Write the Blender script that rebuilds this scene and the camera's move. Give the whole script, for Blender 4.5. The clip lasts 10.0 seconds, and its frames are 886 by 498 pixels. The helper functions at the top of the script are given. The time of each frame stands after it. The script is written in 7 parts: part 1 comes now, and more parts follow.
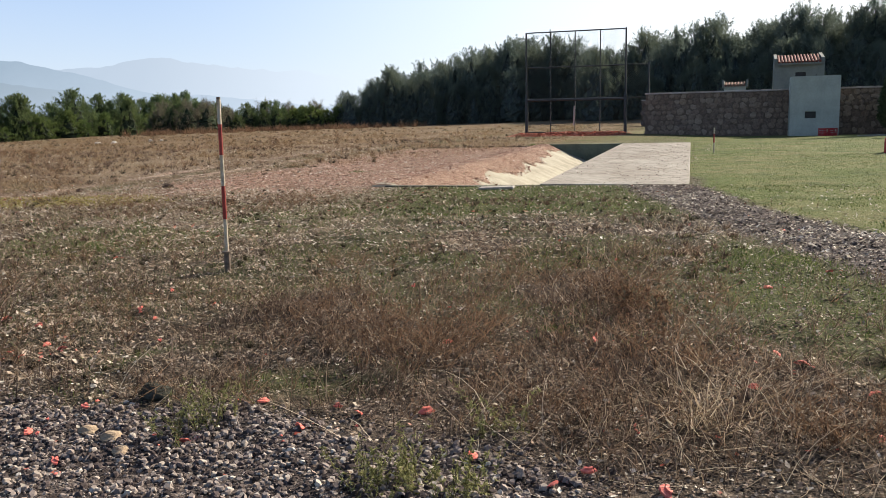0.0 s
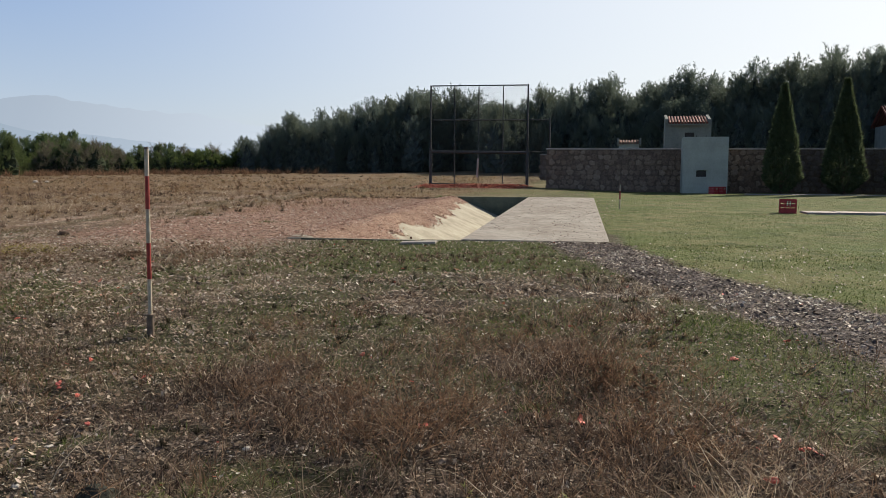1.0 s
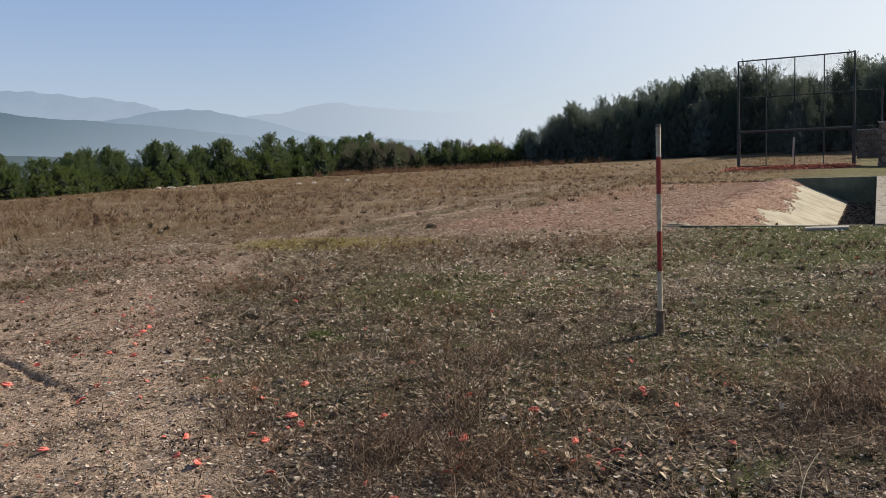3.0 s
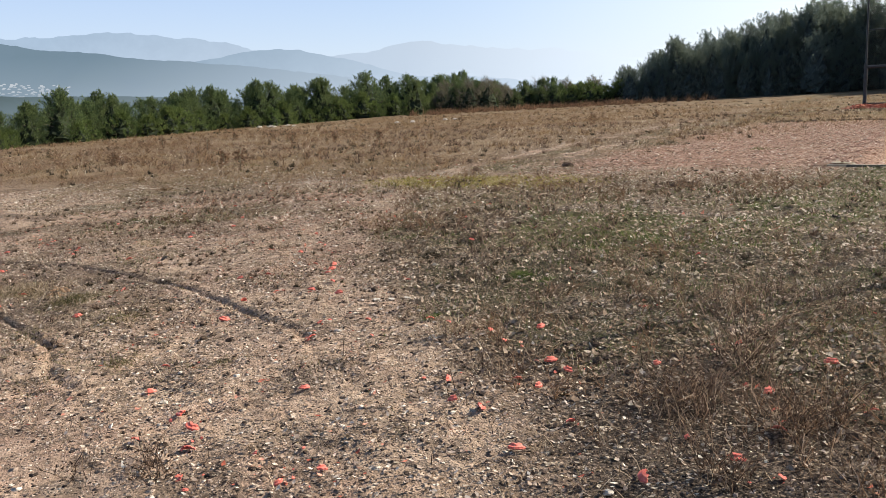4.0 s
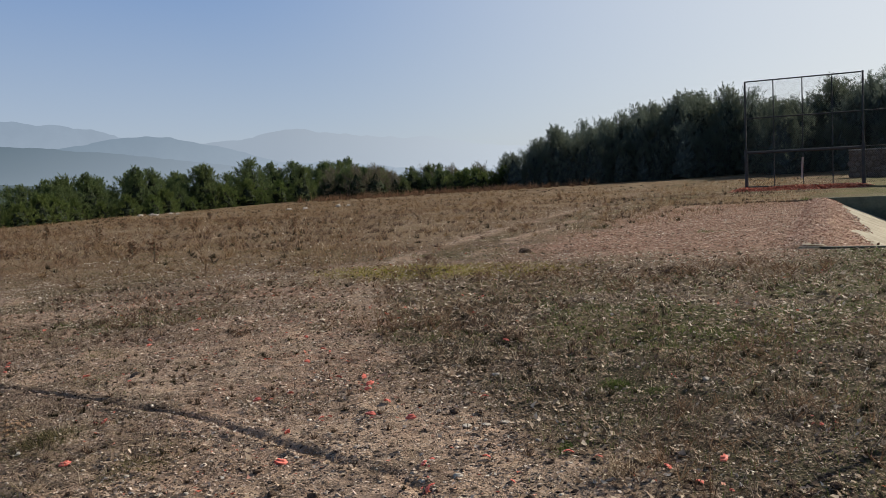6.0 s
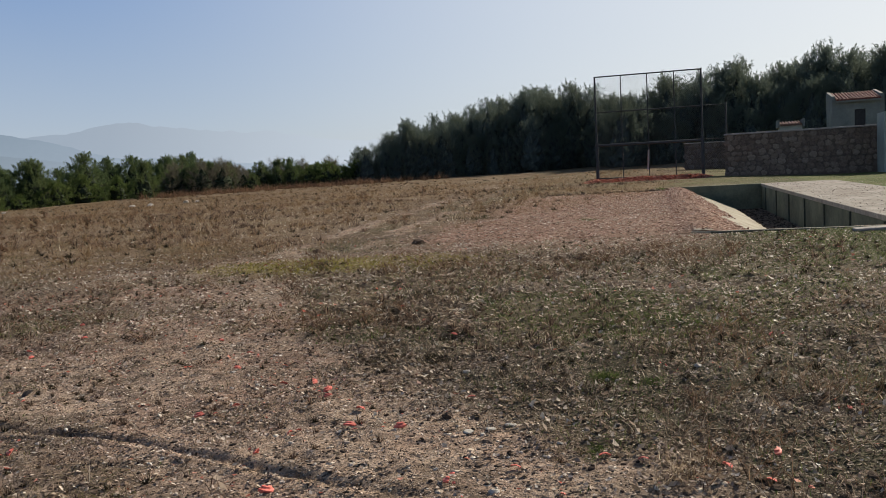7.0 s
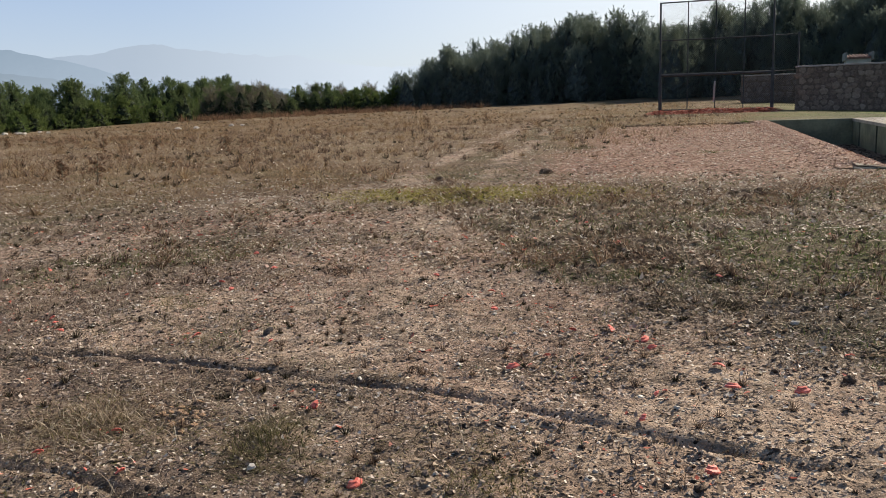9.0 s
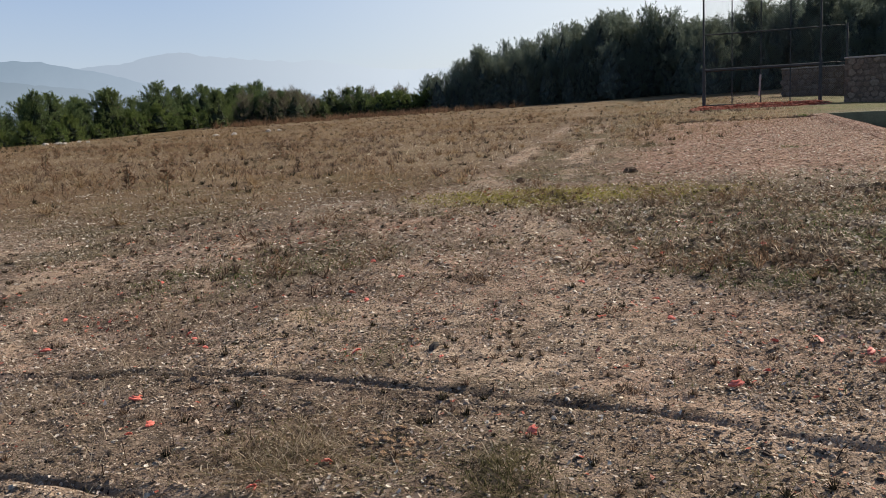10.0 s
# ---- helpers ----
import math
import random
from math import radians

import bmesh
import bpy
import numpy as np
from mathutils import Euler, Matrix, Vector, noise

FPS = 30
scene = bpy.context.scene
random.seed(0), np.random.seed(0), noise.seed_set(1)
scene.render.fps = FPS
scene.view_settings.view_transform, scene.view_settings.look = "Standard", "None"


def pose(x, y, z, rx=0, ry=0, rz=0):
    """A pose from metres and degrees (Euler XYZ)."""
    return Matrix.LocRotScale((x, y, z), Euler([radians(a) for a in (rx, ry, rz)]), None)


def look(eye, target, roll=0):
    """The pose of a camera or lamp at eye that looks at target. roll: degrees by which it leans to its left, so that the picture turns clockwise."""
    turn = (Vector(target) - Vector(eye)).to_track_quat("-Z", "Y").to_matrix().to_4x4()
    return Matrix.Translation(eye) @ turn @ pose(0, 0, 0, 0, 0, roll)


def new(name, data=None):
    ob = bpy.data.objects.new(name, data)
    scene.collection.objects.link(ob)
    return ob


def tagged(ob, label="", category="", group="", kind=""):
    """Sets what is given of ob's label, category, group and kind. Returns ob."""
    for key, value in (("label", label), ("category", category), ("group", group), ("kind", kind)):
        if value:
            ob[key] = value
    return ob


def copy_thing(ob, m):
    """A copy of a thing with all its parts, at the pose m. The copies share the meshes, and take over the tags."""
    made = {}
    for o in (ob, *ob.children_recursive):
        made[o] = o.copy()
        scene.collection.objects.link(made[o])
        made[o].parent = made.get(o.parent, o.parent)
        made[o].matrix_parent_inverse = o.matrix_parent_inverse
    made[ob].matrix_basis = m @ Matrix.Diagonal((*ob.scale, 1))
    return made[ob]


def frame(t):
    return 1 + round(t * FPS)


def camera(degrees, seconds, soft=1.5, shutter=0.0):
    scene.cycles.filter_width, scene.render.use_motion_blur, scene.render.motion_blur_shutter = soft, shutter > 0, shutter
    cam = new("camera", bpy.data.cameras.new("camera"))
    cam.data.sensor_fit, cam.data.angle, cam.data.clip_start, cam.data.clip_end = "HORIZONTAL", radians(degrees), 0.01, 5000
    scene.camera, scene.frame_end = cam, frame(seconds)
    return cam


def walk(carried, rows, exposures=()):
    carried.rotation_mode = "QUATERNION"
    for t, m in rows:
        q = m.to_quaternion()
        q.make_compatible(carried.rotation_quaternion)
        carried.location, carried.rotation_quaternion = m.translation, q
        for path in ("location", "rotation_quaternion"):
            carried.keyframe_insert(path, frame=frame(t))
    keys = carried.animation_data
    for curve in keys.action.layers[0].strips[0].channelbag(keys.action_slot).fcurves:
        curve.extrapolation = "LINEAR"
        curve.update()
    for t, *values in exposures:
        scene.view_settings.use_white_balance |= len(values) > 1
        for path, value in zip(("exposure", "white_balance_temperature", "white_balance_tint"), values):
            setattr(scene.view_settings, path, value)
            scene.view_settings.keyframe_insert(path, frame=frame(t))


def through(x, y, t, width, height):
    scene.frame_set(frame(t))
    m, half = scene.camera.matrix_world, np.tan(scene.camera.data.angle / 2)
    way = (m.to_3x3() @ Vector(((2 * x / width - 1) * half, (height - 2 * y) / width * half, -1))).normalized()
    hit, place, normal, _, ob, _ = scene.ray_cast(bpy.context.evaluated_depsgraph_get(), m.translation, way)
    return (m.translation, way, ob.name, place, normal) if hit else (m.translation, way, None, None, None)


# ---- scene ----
cam = camera(56.1, 10.0, soft=0.7)
PATH = [
    (0, (0.006, -0.012, 1.505), (-0.677, 1.845, 1.216), -1.1),
    (0.5, (-0.174, 0.169, 1.536), (-0.726, 2.076, 1.294), -1.4),
    (1, (-0.511, 0.219, 1.59), (-0.958, 2.161, 1.414), 0.4),
    (1.5, (-0.949, 0.204, 1.57), (-1.577, 2.097, 1.422), 0.9),
    (2, (-1.48, 0.265, 1.552), (-2.372, 2.049, 1.398), -0.0),
    (2.2, (-1.654, 0.276, 1.533), (-2.601, 2.029, 1.367), -0.6),
    (3.3, (-2.842, 0.161, 1.533), (-3.924, 1.829, 1.315), -2.2),
    (3.5, (-3.02, 0.08, 1.501), (-4.15, 1.711, 1.25), -2.2),
    (4, (-3.492, -0.064, 1.514), (-4.69, 1.505, 1.189), -2.2),
    (4.5, (-4.029, -0.092, 1.532), (-5.237, 1.472, 1.226), -2.9),
    (5, (-4.456, -0.097, 1.561), (-5.522, 1.575, 1.295), -3.2),
    (5.5, (-4.873, -0.008, 1.559), (-5.894, 1.702, 1.377), -2.9),
    (6, (-5.3, 0.094, 1.551), (-6.257, 1.845, 1.417), -2.6),
    (6.2, (-5.481, 0.128, 1.563), (-6.348, 1.925, 1.428), -3.1),
    (7.3, (-6.596, 0.333, 1.473), (-7.189, 2.235, 1.3), -2.7),
    (7.5, (-6.78, 0.308, 1.497), (-7.383, 2.206, 1.307), -2.3),
    (8, (-7.285, 0.316, 1.465), (-8.021, 2.161, 1.231), -1.9),
    (8.5, (-7.788, 0.318, 1.484), (-8.559, 2.141, 1.192), -1.3),
    (9, (-8.239, 0.472, 1.486), (-8.91, 2.328, 1.158), -1.9),
    (9.5, (-8.754, 0.503, 1.507), (-9.42, 2.36, 1.177), -3.0),
    (10, (-9.225, 0.495, 1.506), (-9.955, 2.329, 1.184), -3.2),
]
EXPOSURES = [(0.0, 0.91), (0.5, 0.81), (1.0, 0.46), (1.5, 0.12), (2.0, 0.23), (3.5, 0.64), (4.0, 0.9), (4.5, 0.84), (5.0, 0.58), (5.5, 0.46), (6.0, 0.2), (7.5, 0.25), (8.0, 0.22), (8.5, 0.25), (9.0, 0.59), (9.5, 0.61), (10.0, 0.48)]
walk(cam, [(t, look(eye, target, roll)) for t, eye, target, roll in PATH], EXPOSURES)

# ---- world, sun ----
SUN_AZ, SUN_EL = 32.0, 32.0
world = bpy.data.worlds.new("sky")
scene.world = world
world.use_nodes = True
wn = world.node_tree
sky = wn.nodes.new("ShaderNodeTexSky")
sky.sky_type = 'NISHITA'
sky.sun_disc = False
sky.sun_elevation, sky.sun_rotation = radians(SUN_EL), radians(SUN_AZ)
sky.air_density, sky.dust_density, sky.ozone_density, sky.altitude = 1.1, 1.3, 1.2, 300
wn.nodes["Background"].inputs["Strength"].default_value = 0.068
# pale haze low over the horizon
wc = wn.nodes.new("ShaderNodeTexCoord")
ws = wn.nodes.new("ShaderNodeSeparateXYZ")
wr = wn.nodes.new("ShaderNodeValToRGB")
wm = wn.nodes.new("ShaderNodeMix")
wm.data_type = 'RGBA'
wn.links.new(wc.outputs["Generated"], ws.inputs[0])
wn.links.new(ws.outputs[2], wr.inputs[0])
wr.color_ramp.elements[0].position, wr.color_ramp.elements[0].color = 0.3, (0.75, 0.75, 0.75, 1)
wr.color_ramp.elements[1].position, wr.color_ramp.elements[1].color = 0.5, (0.0, 0.0, 0.0, 1)
wn.links.new(wr.outputs[0], wm.inputs[0])
wn.links.new(sky.outputs[0], wm.inputs[6])
# the haze is white at the horizon, blue above it, and brightens towards the sun
wh = wn.nodes.new("ShaderNodeMix")
wh.data_type = 'RGBA'
wz = wn.nodes.new("ShaderNodeMapRange")
wz.inputs["From Max"].default_value = 0.34
wn.links.new(ws.outputs[2], wz.inputs[0])
wn.links.new(wz.outputs[0], wh.inputs[0])
wh.inputs[6].default_value, wh.inputs[7].default_value = (6.8, 7.7, 8.7, 1), (1.3, 3.35, 7.9, 1)
wg = wn.nodes.new("ShaderNodeVectorMath")
wg.operation = 'DOT_PRODUCT'
wg.inputs[1].default_value = (math.sin(radians(SUN_AZ)) * math.cos(radians(SUN_EL)), math.cos(radians(SUN_AZ)) * math.cos(radians(SUN_EL)), math.sin(radians(SUN_EL)))
wn.links.new(wc.outputs["Generated"], wg.inputs[0])
wa = wn.nodes.new("ShaderNodeMapRange")
wa.interpolation_type = 'SMOOTHSTEP'
wa.inputs["From Min"].default_value, wa.inputs["From Max"].default_value = 0.30, 0.97
wn.links.new(wg.outputs["Value"], wa.inputs[0])
wb = wn.nodes.new("ShaderNodeMix")
wb.data_type = 'RGBA'
wn.links.new(wa.outputs[0], wb.inputs[0])
wn.links.new(wh.outputs[2], wb.inputs[6])
wb.inputs[7].default_value = (10.6, 10.9, 11.2, 1)
wn.links.new(wb.outputs[2], wm.inputs[7])
wn.links.new(wm.outputs[2], wn.nodes["Background"].inputs["Color"])
sun = new("sun", bpy.data.lights.new("sun", 'SUN'))
sun.data.energy, sun.data.angle, sun.data.color = 5.0, radians(0.55), (1.0, 0.89, 0.73)
sd = Vector((math.sin(radians(SUN_AZ)) * math.cos(radians(SUN_EL)), math.cos(radians(SUN_AZ)) * math.cos(radians(SUN_EL)), math.sin(radians(SUN_EL))))
sun.matrix_world = look(sd * 200, (0, 0, 0))


# ---- small tools ----
def lattice(x, y, scale, seed):
    """Smooth value noise in 0..1 on arrays of places."""
    x, y = np.asarray(x, float) / scale, np.asarray(y, float) / scale
    i, j = np.floor(x).astype(np.int64), np.floor(y).astype(np.int64)
    fx, fy = x - i, y - j
    fx, fy = fx * fx * (3 - 2 * fx), fy * fy * (3 - 2 * fy)

    def rnd(a, b):
        n = (a * 374761393 + b * 668265263 + seed * 974711) & 0x7fffffff
        n = ((n ^ (n >> 13)) * 1274126177) & 0x7fffffff
        return ((n ^ (n >> 16)) & 0xffff) / 65535.0
    return (rnd(i, j) * (1 - fx) + rnd(i + 1, j) * fx) * (1 - fy) + (rnd(i, j + 1) * (1 - fx) + rnd(i + 1, j + 1) * fx) * fy


def fbm(x, y, scale, seed):
    return 0.55 * lattice(x, y, scale, seed) + 0.3 * lattice(x, y, scale / 2.3, seed + 11) + 0.15 * lattice(x, y, scale / 5.1, seed + 23)


def step(v, a, b):
    t = np.clip((np.asarray(v, float) - a) / (b - a), 0, 1)
    return t * t * (3 - 2 * t)


def from_line(x, y, pts):
    """Distance to a polyline, and the side (positive to the right of its run)."""
    best, side = np.full(np.shape(x), 1e9), np.zeros(np.shape(x))
    for (ax, ay), (bx, by) in zip(pts, pts[1:]):
        dx, dy = bx - ax, by - ay
        t = np.clip(((x - ax) * dx + (y - ay) * dy) / (dx * dx + dy * dy), 0, 1)
        d = np.hypot(x - ax - t * dx, y - ay - t * dy)
        s = (x - ax) * dy - (y - ay) * dx
        side = np.where(d < best, s, side)
        best = np.minimum(d, best)
    return best, np.sign(side)


def tri_mesh(name, verts, faces, smooth=False):
    verts, faces = np.ascontiguousarray(verts, np.float32), np.ascontiguousarray(faces, np.int32)
    k = faces.shape[1]
    me = bpy.data.meshes.new(name)
    me.vertices.add(len(verts))
    me.vertices.foreach_set("co", verts.ravel())
    me.loops.add(faces.size)
    me.loops.foreach_set("vertex_index", faces.ravel())
    me.polygons.add(len(faces))
    me.polygons.foreach_set("loop_start", np.arange(0, faces.size, k, dtype=np.int32))
    me.polygons.foreach_set("use_smooth", np.full(len(faces), smooth))
    me.update(calc_edges=True)
    return me


def mesh_of(name, bm, smooth=False):
    me = bpy.data.meshes.new(name)
    bm.normal_update()
    for f in bm.faces:
        f.smooth = smooth
    bm.to_mesh(me)
    bm.free()
    return me


def part(name, me, material, parent=None, label="", at=None):
    """Link a mesh or bmesh as one object, under parent if one is given."""
    if isinstance(me, bmesh.types.BMesh):
        me = mesh_of(name, me)
    if not me.materials:
        me.materials.append(material)
    ob = new(name, me)
    if parent is not None:
        ob.parent = parent
    if at is not None:
        ob.matrix_basis = at
    if label:
        ob["label"] = label
    return ob


def thing(name, m, label, category, group="", kind=""):
    ob = new(name)
    ob.empty_display_size = 0.2
    ob.matrix_basis = m
    return tagged(ob, label, category, group, kind)


def box(bm, x0, y0, z0, x1, y1, z1, bevel=0.0, m=None):
    r = bmesh.ops.create_cube(bm, size=1)
    vs = r["verts"]
    bmesh.ops.transform(bm, matrix=Matrix.Translation(((x0 + x1) / 2, (y0 + y1) / 2, (z0 + z1) / 2)) @ Matrix.Diagonal((x1 - x0, y1 - y0, z1 - z0, 1)), verts=vs)
    if bevel:
        es = list({e for v in vs for e in v.link_edges})
        out = bmesh.ops.bevel(bm, geom=es, offset=bevel, segments=2, profile=0.5, affect='EDGES')
        vs = list({v for f in out["faces"] for v in f.verts} | {v for v in vs if v.is_valid})
    if m is not None:
        bmesh.ops.transform(bm, matrix=m, verts=vs)
    return bm


def rod(bm, a, b, r0, r1, n=6):
    a, b = Vector(a), Vector(b)
    d = b - a
    m = Matrix.Translation(a + d / 2) @ d.to_track_quat('Z', 'Y').to_matrix().to_4x4()
    bmesh.ops.create_cone(bm, cap_ends=True, segments=n, radius1=r0, radius2=r1, depth=d.length, matrix=m)
    return bm


# ---- lie of the land ----
RUTS = [
    ((-16.5, 3.7), (-14, 4.2), (-12.9, 4.45), (-12, 4.5), (-10.8, 4.41), (-9.9, 4.26), (-9.2, 4.12), (-8.3, 3.86), (-7.6, 3.58), (-7.2, 3.4), (-6.93, 3.23), (-6.7, 3.12), (-6.25, 2.86)),
    ((-14.5, 2.9), (-12.5, 3.12), (-11.4, 3.12), (-10.3, 3.0), (-9.4, 2.76), (-9.05, 2.66)),
    ((-11.2, 2.62), (-10.5, 2.7), (-10.1, 2.66)),
    ((-9.05, 2.66), (-8.5, 2.42), (-7.96, 2.2)),
    ((-6.95, 3.3), (-6.8, 3.5), (-6.62, 3.82)),
]
RIM = ((-38, -60), (-42, -10), (-49, 20), (-56, 35), (-61, 48), (-63, 62), (-66, 80), (-60, 120), (-50, 220), (-40, 600))
PIT = (-6.3, 14.25, radians(3.6))
PIT_LEN, RAMP_W, OPEN_W, PAD_W = 18.55, 1.95, 2.85, 5.4


def land(x, y):
    """Height of the ground without its small relief."""
    x, y = np.asarray(x, float), np.asarray(y, float)
    xc, yc = np.clip(x, -16, 2), np.maximum(y, -4)
    z = 0.297 + 0.0134 * np.minimum(yc, 110) + 0.0033 * np.clip(x, -70, 10) + 0.0412 * xc * np.exp(-yc / 8)
    z += 0.011 * np.clip(y - 50, 0, 60) * step(x, 0, -20)
    z -= 0.0102 * np.clip(yc - 26, 0, 30) * step(x, -7, 0)
    z += 0.085 * np.clip(y - 72 - 0.4 * np.clip(-x, 0, 30), 0, 90) * step(x, -26, 12)
    d, side = from_line(x, y, RIM)
    out = np.where(side < 0, d, 0)
    z -= 2.6 * step(out, 1.0, 16) + 0.09 * np.clip(out - 10, 0, 260) + 4 * step(out, 100, 500)
    return z


def pit_uv(x, y):
    c, s = math.cos(PIT[2]), math.sin(PIT[2])
    dx, dy = np.asarray(x) - PIT[0], np.asarray(y) - PIT[1]
    return dx * c + dy * s, -dx * s + dy * c


def masks(x, y):
    """What covers the ground: bare earth, green growth, dark gravel, clay rubble, lawn, tall dry grass, red shards, scrub."""
    n1, n2, n3 = fbm(x, y, 2.3, 1), fbm(x, y, 0.7, 2), fbm(x, y, 6.0, 3)
    wob = (n1 - 0.5) * 1.2
    d, side = from_line(x, y, ((-3.9, -3), (-4.4, 1.6), (-5.15, 2.7), (-6.15, 3.6), (-7.4, 4.7), (-8.7, 5.9), (-9.8, 7.15), (-10.9, 9.1), (-12.2, 11.5), (-13.4, 14.5), (-14.5, 22), (-20, 60)))
    west = -d * side + wob * 0.6 + (n2 - 0.5) * 0.7
    earth = step(west, -0.25, 0.35)
    patch = step(0.6 * fbm(x, y, 1.9, 5) + 0.4 * fbm(x, y, 0.6, 6), 0.50, 0.60) * (0.35 + 0.65 * step(west, 1.4, 2.6))
    earth = earth * (1 - 0.6 * patch)
    tall = step(-14.0 - x - 0.25 * np.abs(y - 14) + (y - 10) * 0.55 + wob * 2.2, 0.0, 3.0) * step(y, 7.5, 12)
    far = step(y + wob * 3, 33, 40) * step(x, -4, -9)
    tall = np.maximum(tall, far * 0.85)
    trackd, _ = from_line(x, y, ((-12.6, 12.5), (-13.4, 16), (-14.2, 22), (-17, 40), (-20.5, 61)))
    track = 0.97 * step(np.abs(trackd - 0.75 + 0.5 * (n1 - 0.5)) + 0.45 * (n2 - 0.5), 0.42, 0.12) * (0.3 + 0.7 * step(n1, 0.38, 0.58)) * step(y, 11, 14) * step(y, 70, 45)
    tall = tall * (1 - track) * (1 - 0.35 * step(trackd, 3.0, 1.0) * step(y, 60, 30))
    earth = np.maximum(earth, track * step(y, 46, 30))
    earth = np.maximum(earth, 0.6 * step(y + wob * 2, 6.0, 9.5) * step(x + wob, -3.5, -5.5) * (0.25 + 0.9 * n2) * (1 - tall))
    bare = step(0.55 * fbm(x, y, 0.5, 121) + 0.45 * fbm(x, y, 1.5, 122), 0.475, 0.56)
    bare = np.maximum(bare, np.exp(-((west - 0.75) / 0.55) ** 2) * step(y, 10, 7) * step(n2, 0.3, 0.5))
    rut = np.zeros(np.shape(x))
    for line in RUTS[:2]:
        rut = np.maximum(rut, step(from_line(x, y, line)[0], 0.05, 0.03) * step(x, -7.0, -7.8))
    forest = step(np.hypot(x + 5, y), 95, 98)
    tall, earth = tall * (1 - forest), earth * (1 - forest)
    u, v = pit_uv(x, y)
    rub = step(u, 0.3, -0.3) * step(u + wob * 1.6, -6.2, -4.2) * step(v + wob * 1.2 - 0.25 * (u + 1), -2.4, 1.2) * step(v, 18.0, 17.2)
    rub = np.maximum(rub, 0.55 * step(n1 + 0.25 * n2, 0.62, 0.8) * step(x, -17, -13) * step(y, 4.5, 6) * step(y, 12, 9) * earth)
    dl, sl = from_line(x, y, ((-2.25, 14.6), (-1.0, 11.2), (-0.07, 8.7), (0.35, 7.4), (0.9, 5.9), (1.7, 4.3), (3.4, 2.5), (9, -2)))
    dr, sr = from_line(x, y, ((-0.95, 16), (-0.75, 14.4), (0.22, 10.8), (1.05, 9.0), (1.6, 7.8), (2.6, 6.2), (4.5, 4.4), (10, 0)))
    lawn = step(-dr * sr + wob * 0.25, -0.1, 0.2)
    lawn = lawn * step(u, PAD_W - 0.3, PAD_W + 0.02) + 0.55 * step(v, PIT_LEN + 0.4, PIT_LEN + 1.4) * step(x + wob * 3, -9.5, -5.5) * step(x, 0.5, -3.0) + step(v, PIT_LEN + 0.4, PIT_LEN + 1.4) * step(x, -3.0, 0.5)
    lawn = np.clip(lawn, 0, 1) * step(y, 90, 60)
    path = step(-dl * sl + wob * 0.3, -0.1, 0.25) * step(dr * sr + wob * 0.25, -0.1, 0.15) * step(y, 14.6, 14.3)
    pile = step(3.0 - y + 0.55 * (n1 - 0.5) + 0.5 * (n2 - 0.5) - 0.1 * np.abs(x + 1.6), -0.12, 0.2) * step(x + wob, -4.6, -3.4) * step(x - wob * 0.8 + (n2 - 0.5) * 0.6, 0.1, -0.6)
    gravel = np.clip(np.maximum(path, pile), 0, 1)
    green = step(n1 * 0.6 + n3 * 0.4, 0.54, 0.70) * 0.35 * (1 - earth)
    green = np.maximum(green, step(y + wob * 1.5, 8.6, 10.6) * step(y, 14.6, 14.2) * step(x, -7.5, -5) * step(x, -0.2, -1.2))
    green = np.maximum(green, step(x - np.interp(y, [3.5, 4.2, 4.75, 5.9, 8.1], [0.75, 0.3, 0.0, -0.3, -0.45]) + wob * 0.35, -0.12, 0.25) * step(y, 3.6, 4.1) * step(y, 9, 7.5) * (0.55 + 0.45 * step(n2, 0.35, 0.5)))
    yellow = 0.9 * step(np.hypot((x + 11.8) / 2.7, (y - 11.7) / 1.2) + wob * 0.6, 1.1, 0.3)
    green = np.maximum(green, 0.55 * step(fbm(x, y, 1.3, 7), 0.48, 0.60) * (1 - earth) * step(y, 3.9, 5.5))
    green = np.maximum(green, 0.9 * step(np.hypot((x + 6.9) / 2.6, (y - 8.8) / 3.0) + wob * 0.5, 1.2, 0.5) * step(n2 * 0.5 + n1 * 0.5, 0.36, 0.52))
    green = np.maximum(green, 0.8 * step(np.hypot((x + 2.5) / 1.1, (y - 3.6) / 0.5) + wob * 0.6, 1.1, 0.5) * step(n2, 0.38, 0.56))
    green = np.maximum(green, step(np.hypot((x - 0.7) / 1.0, (y - 6.2) / 2.0) + wob * 0.4, 1.1, 0.6))
    green = green * (1 - gravel)
    red = step(np.abs(y - 47.9 + 0.1 * wob), 1.5, 1.1) * step(x, -13.4, -12.6) * step(x, -6.2, -7.2)
    scrub = (1 - np.where(earth < 0.7, earth * 0.5, earth)) * (1 - lawn) * (1 - gravel) * (1 - rub)
    return dict(rut=rut, bare=bare * earth * (1 - tall), earth=earth * (1 - tall), green=green * (1 - rub) * (1 - yellow), yellow=yellow, gravel=gravel, rubble=rub, lawn=lawn, tall=tall, red=red, scrub=scrub, weedy=np.exp(-((x + 1.6) / 2.3) ** 2 - ((y - 4.2) / 1.35) ** 2) * (1 - gravel))


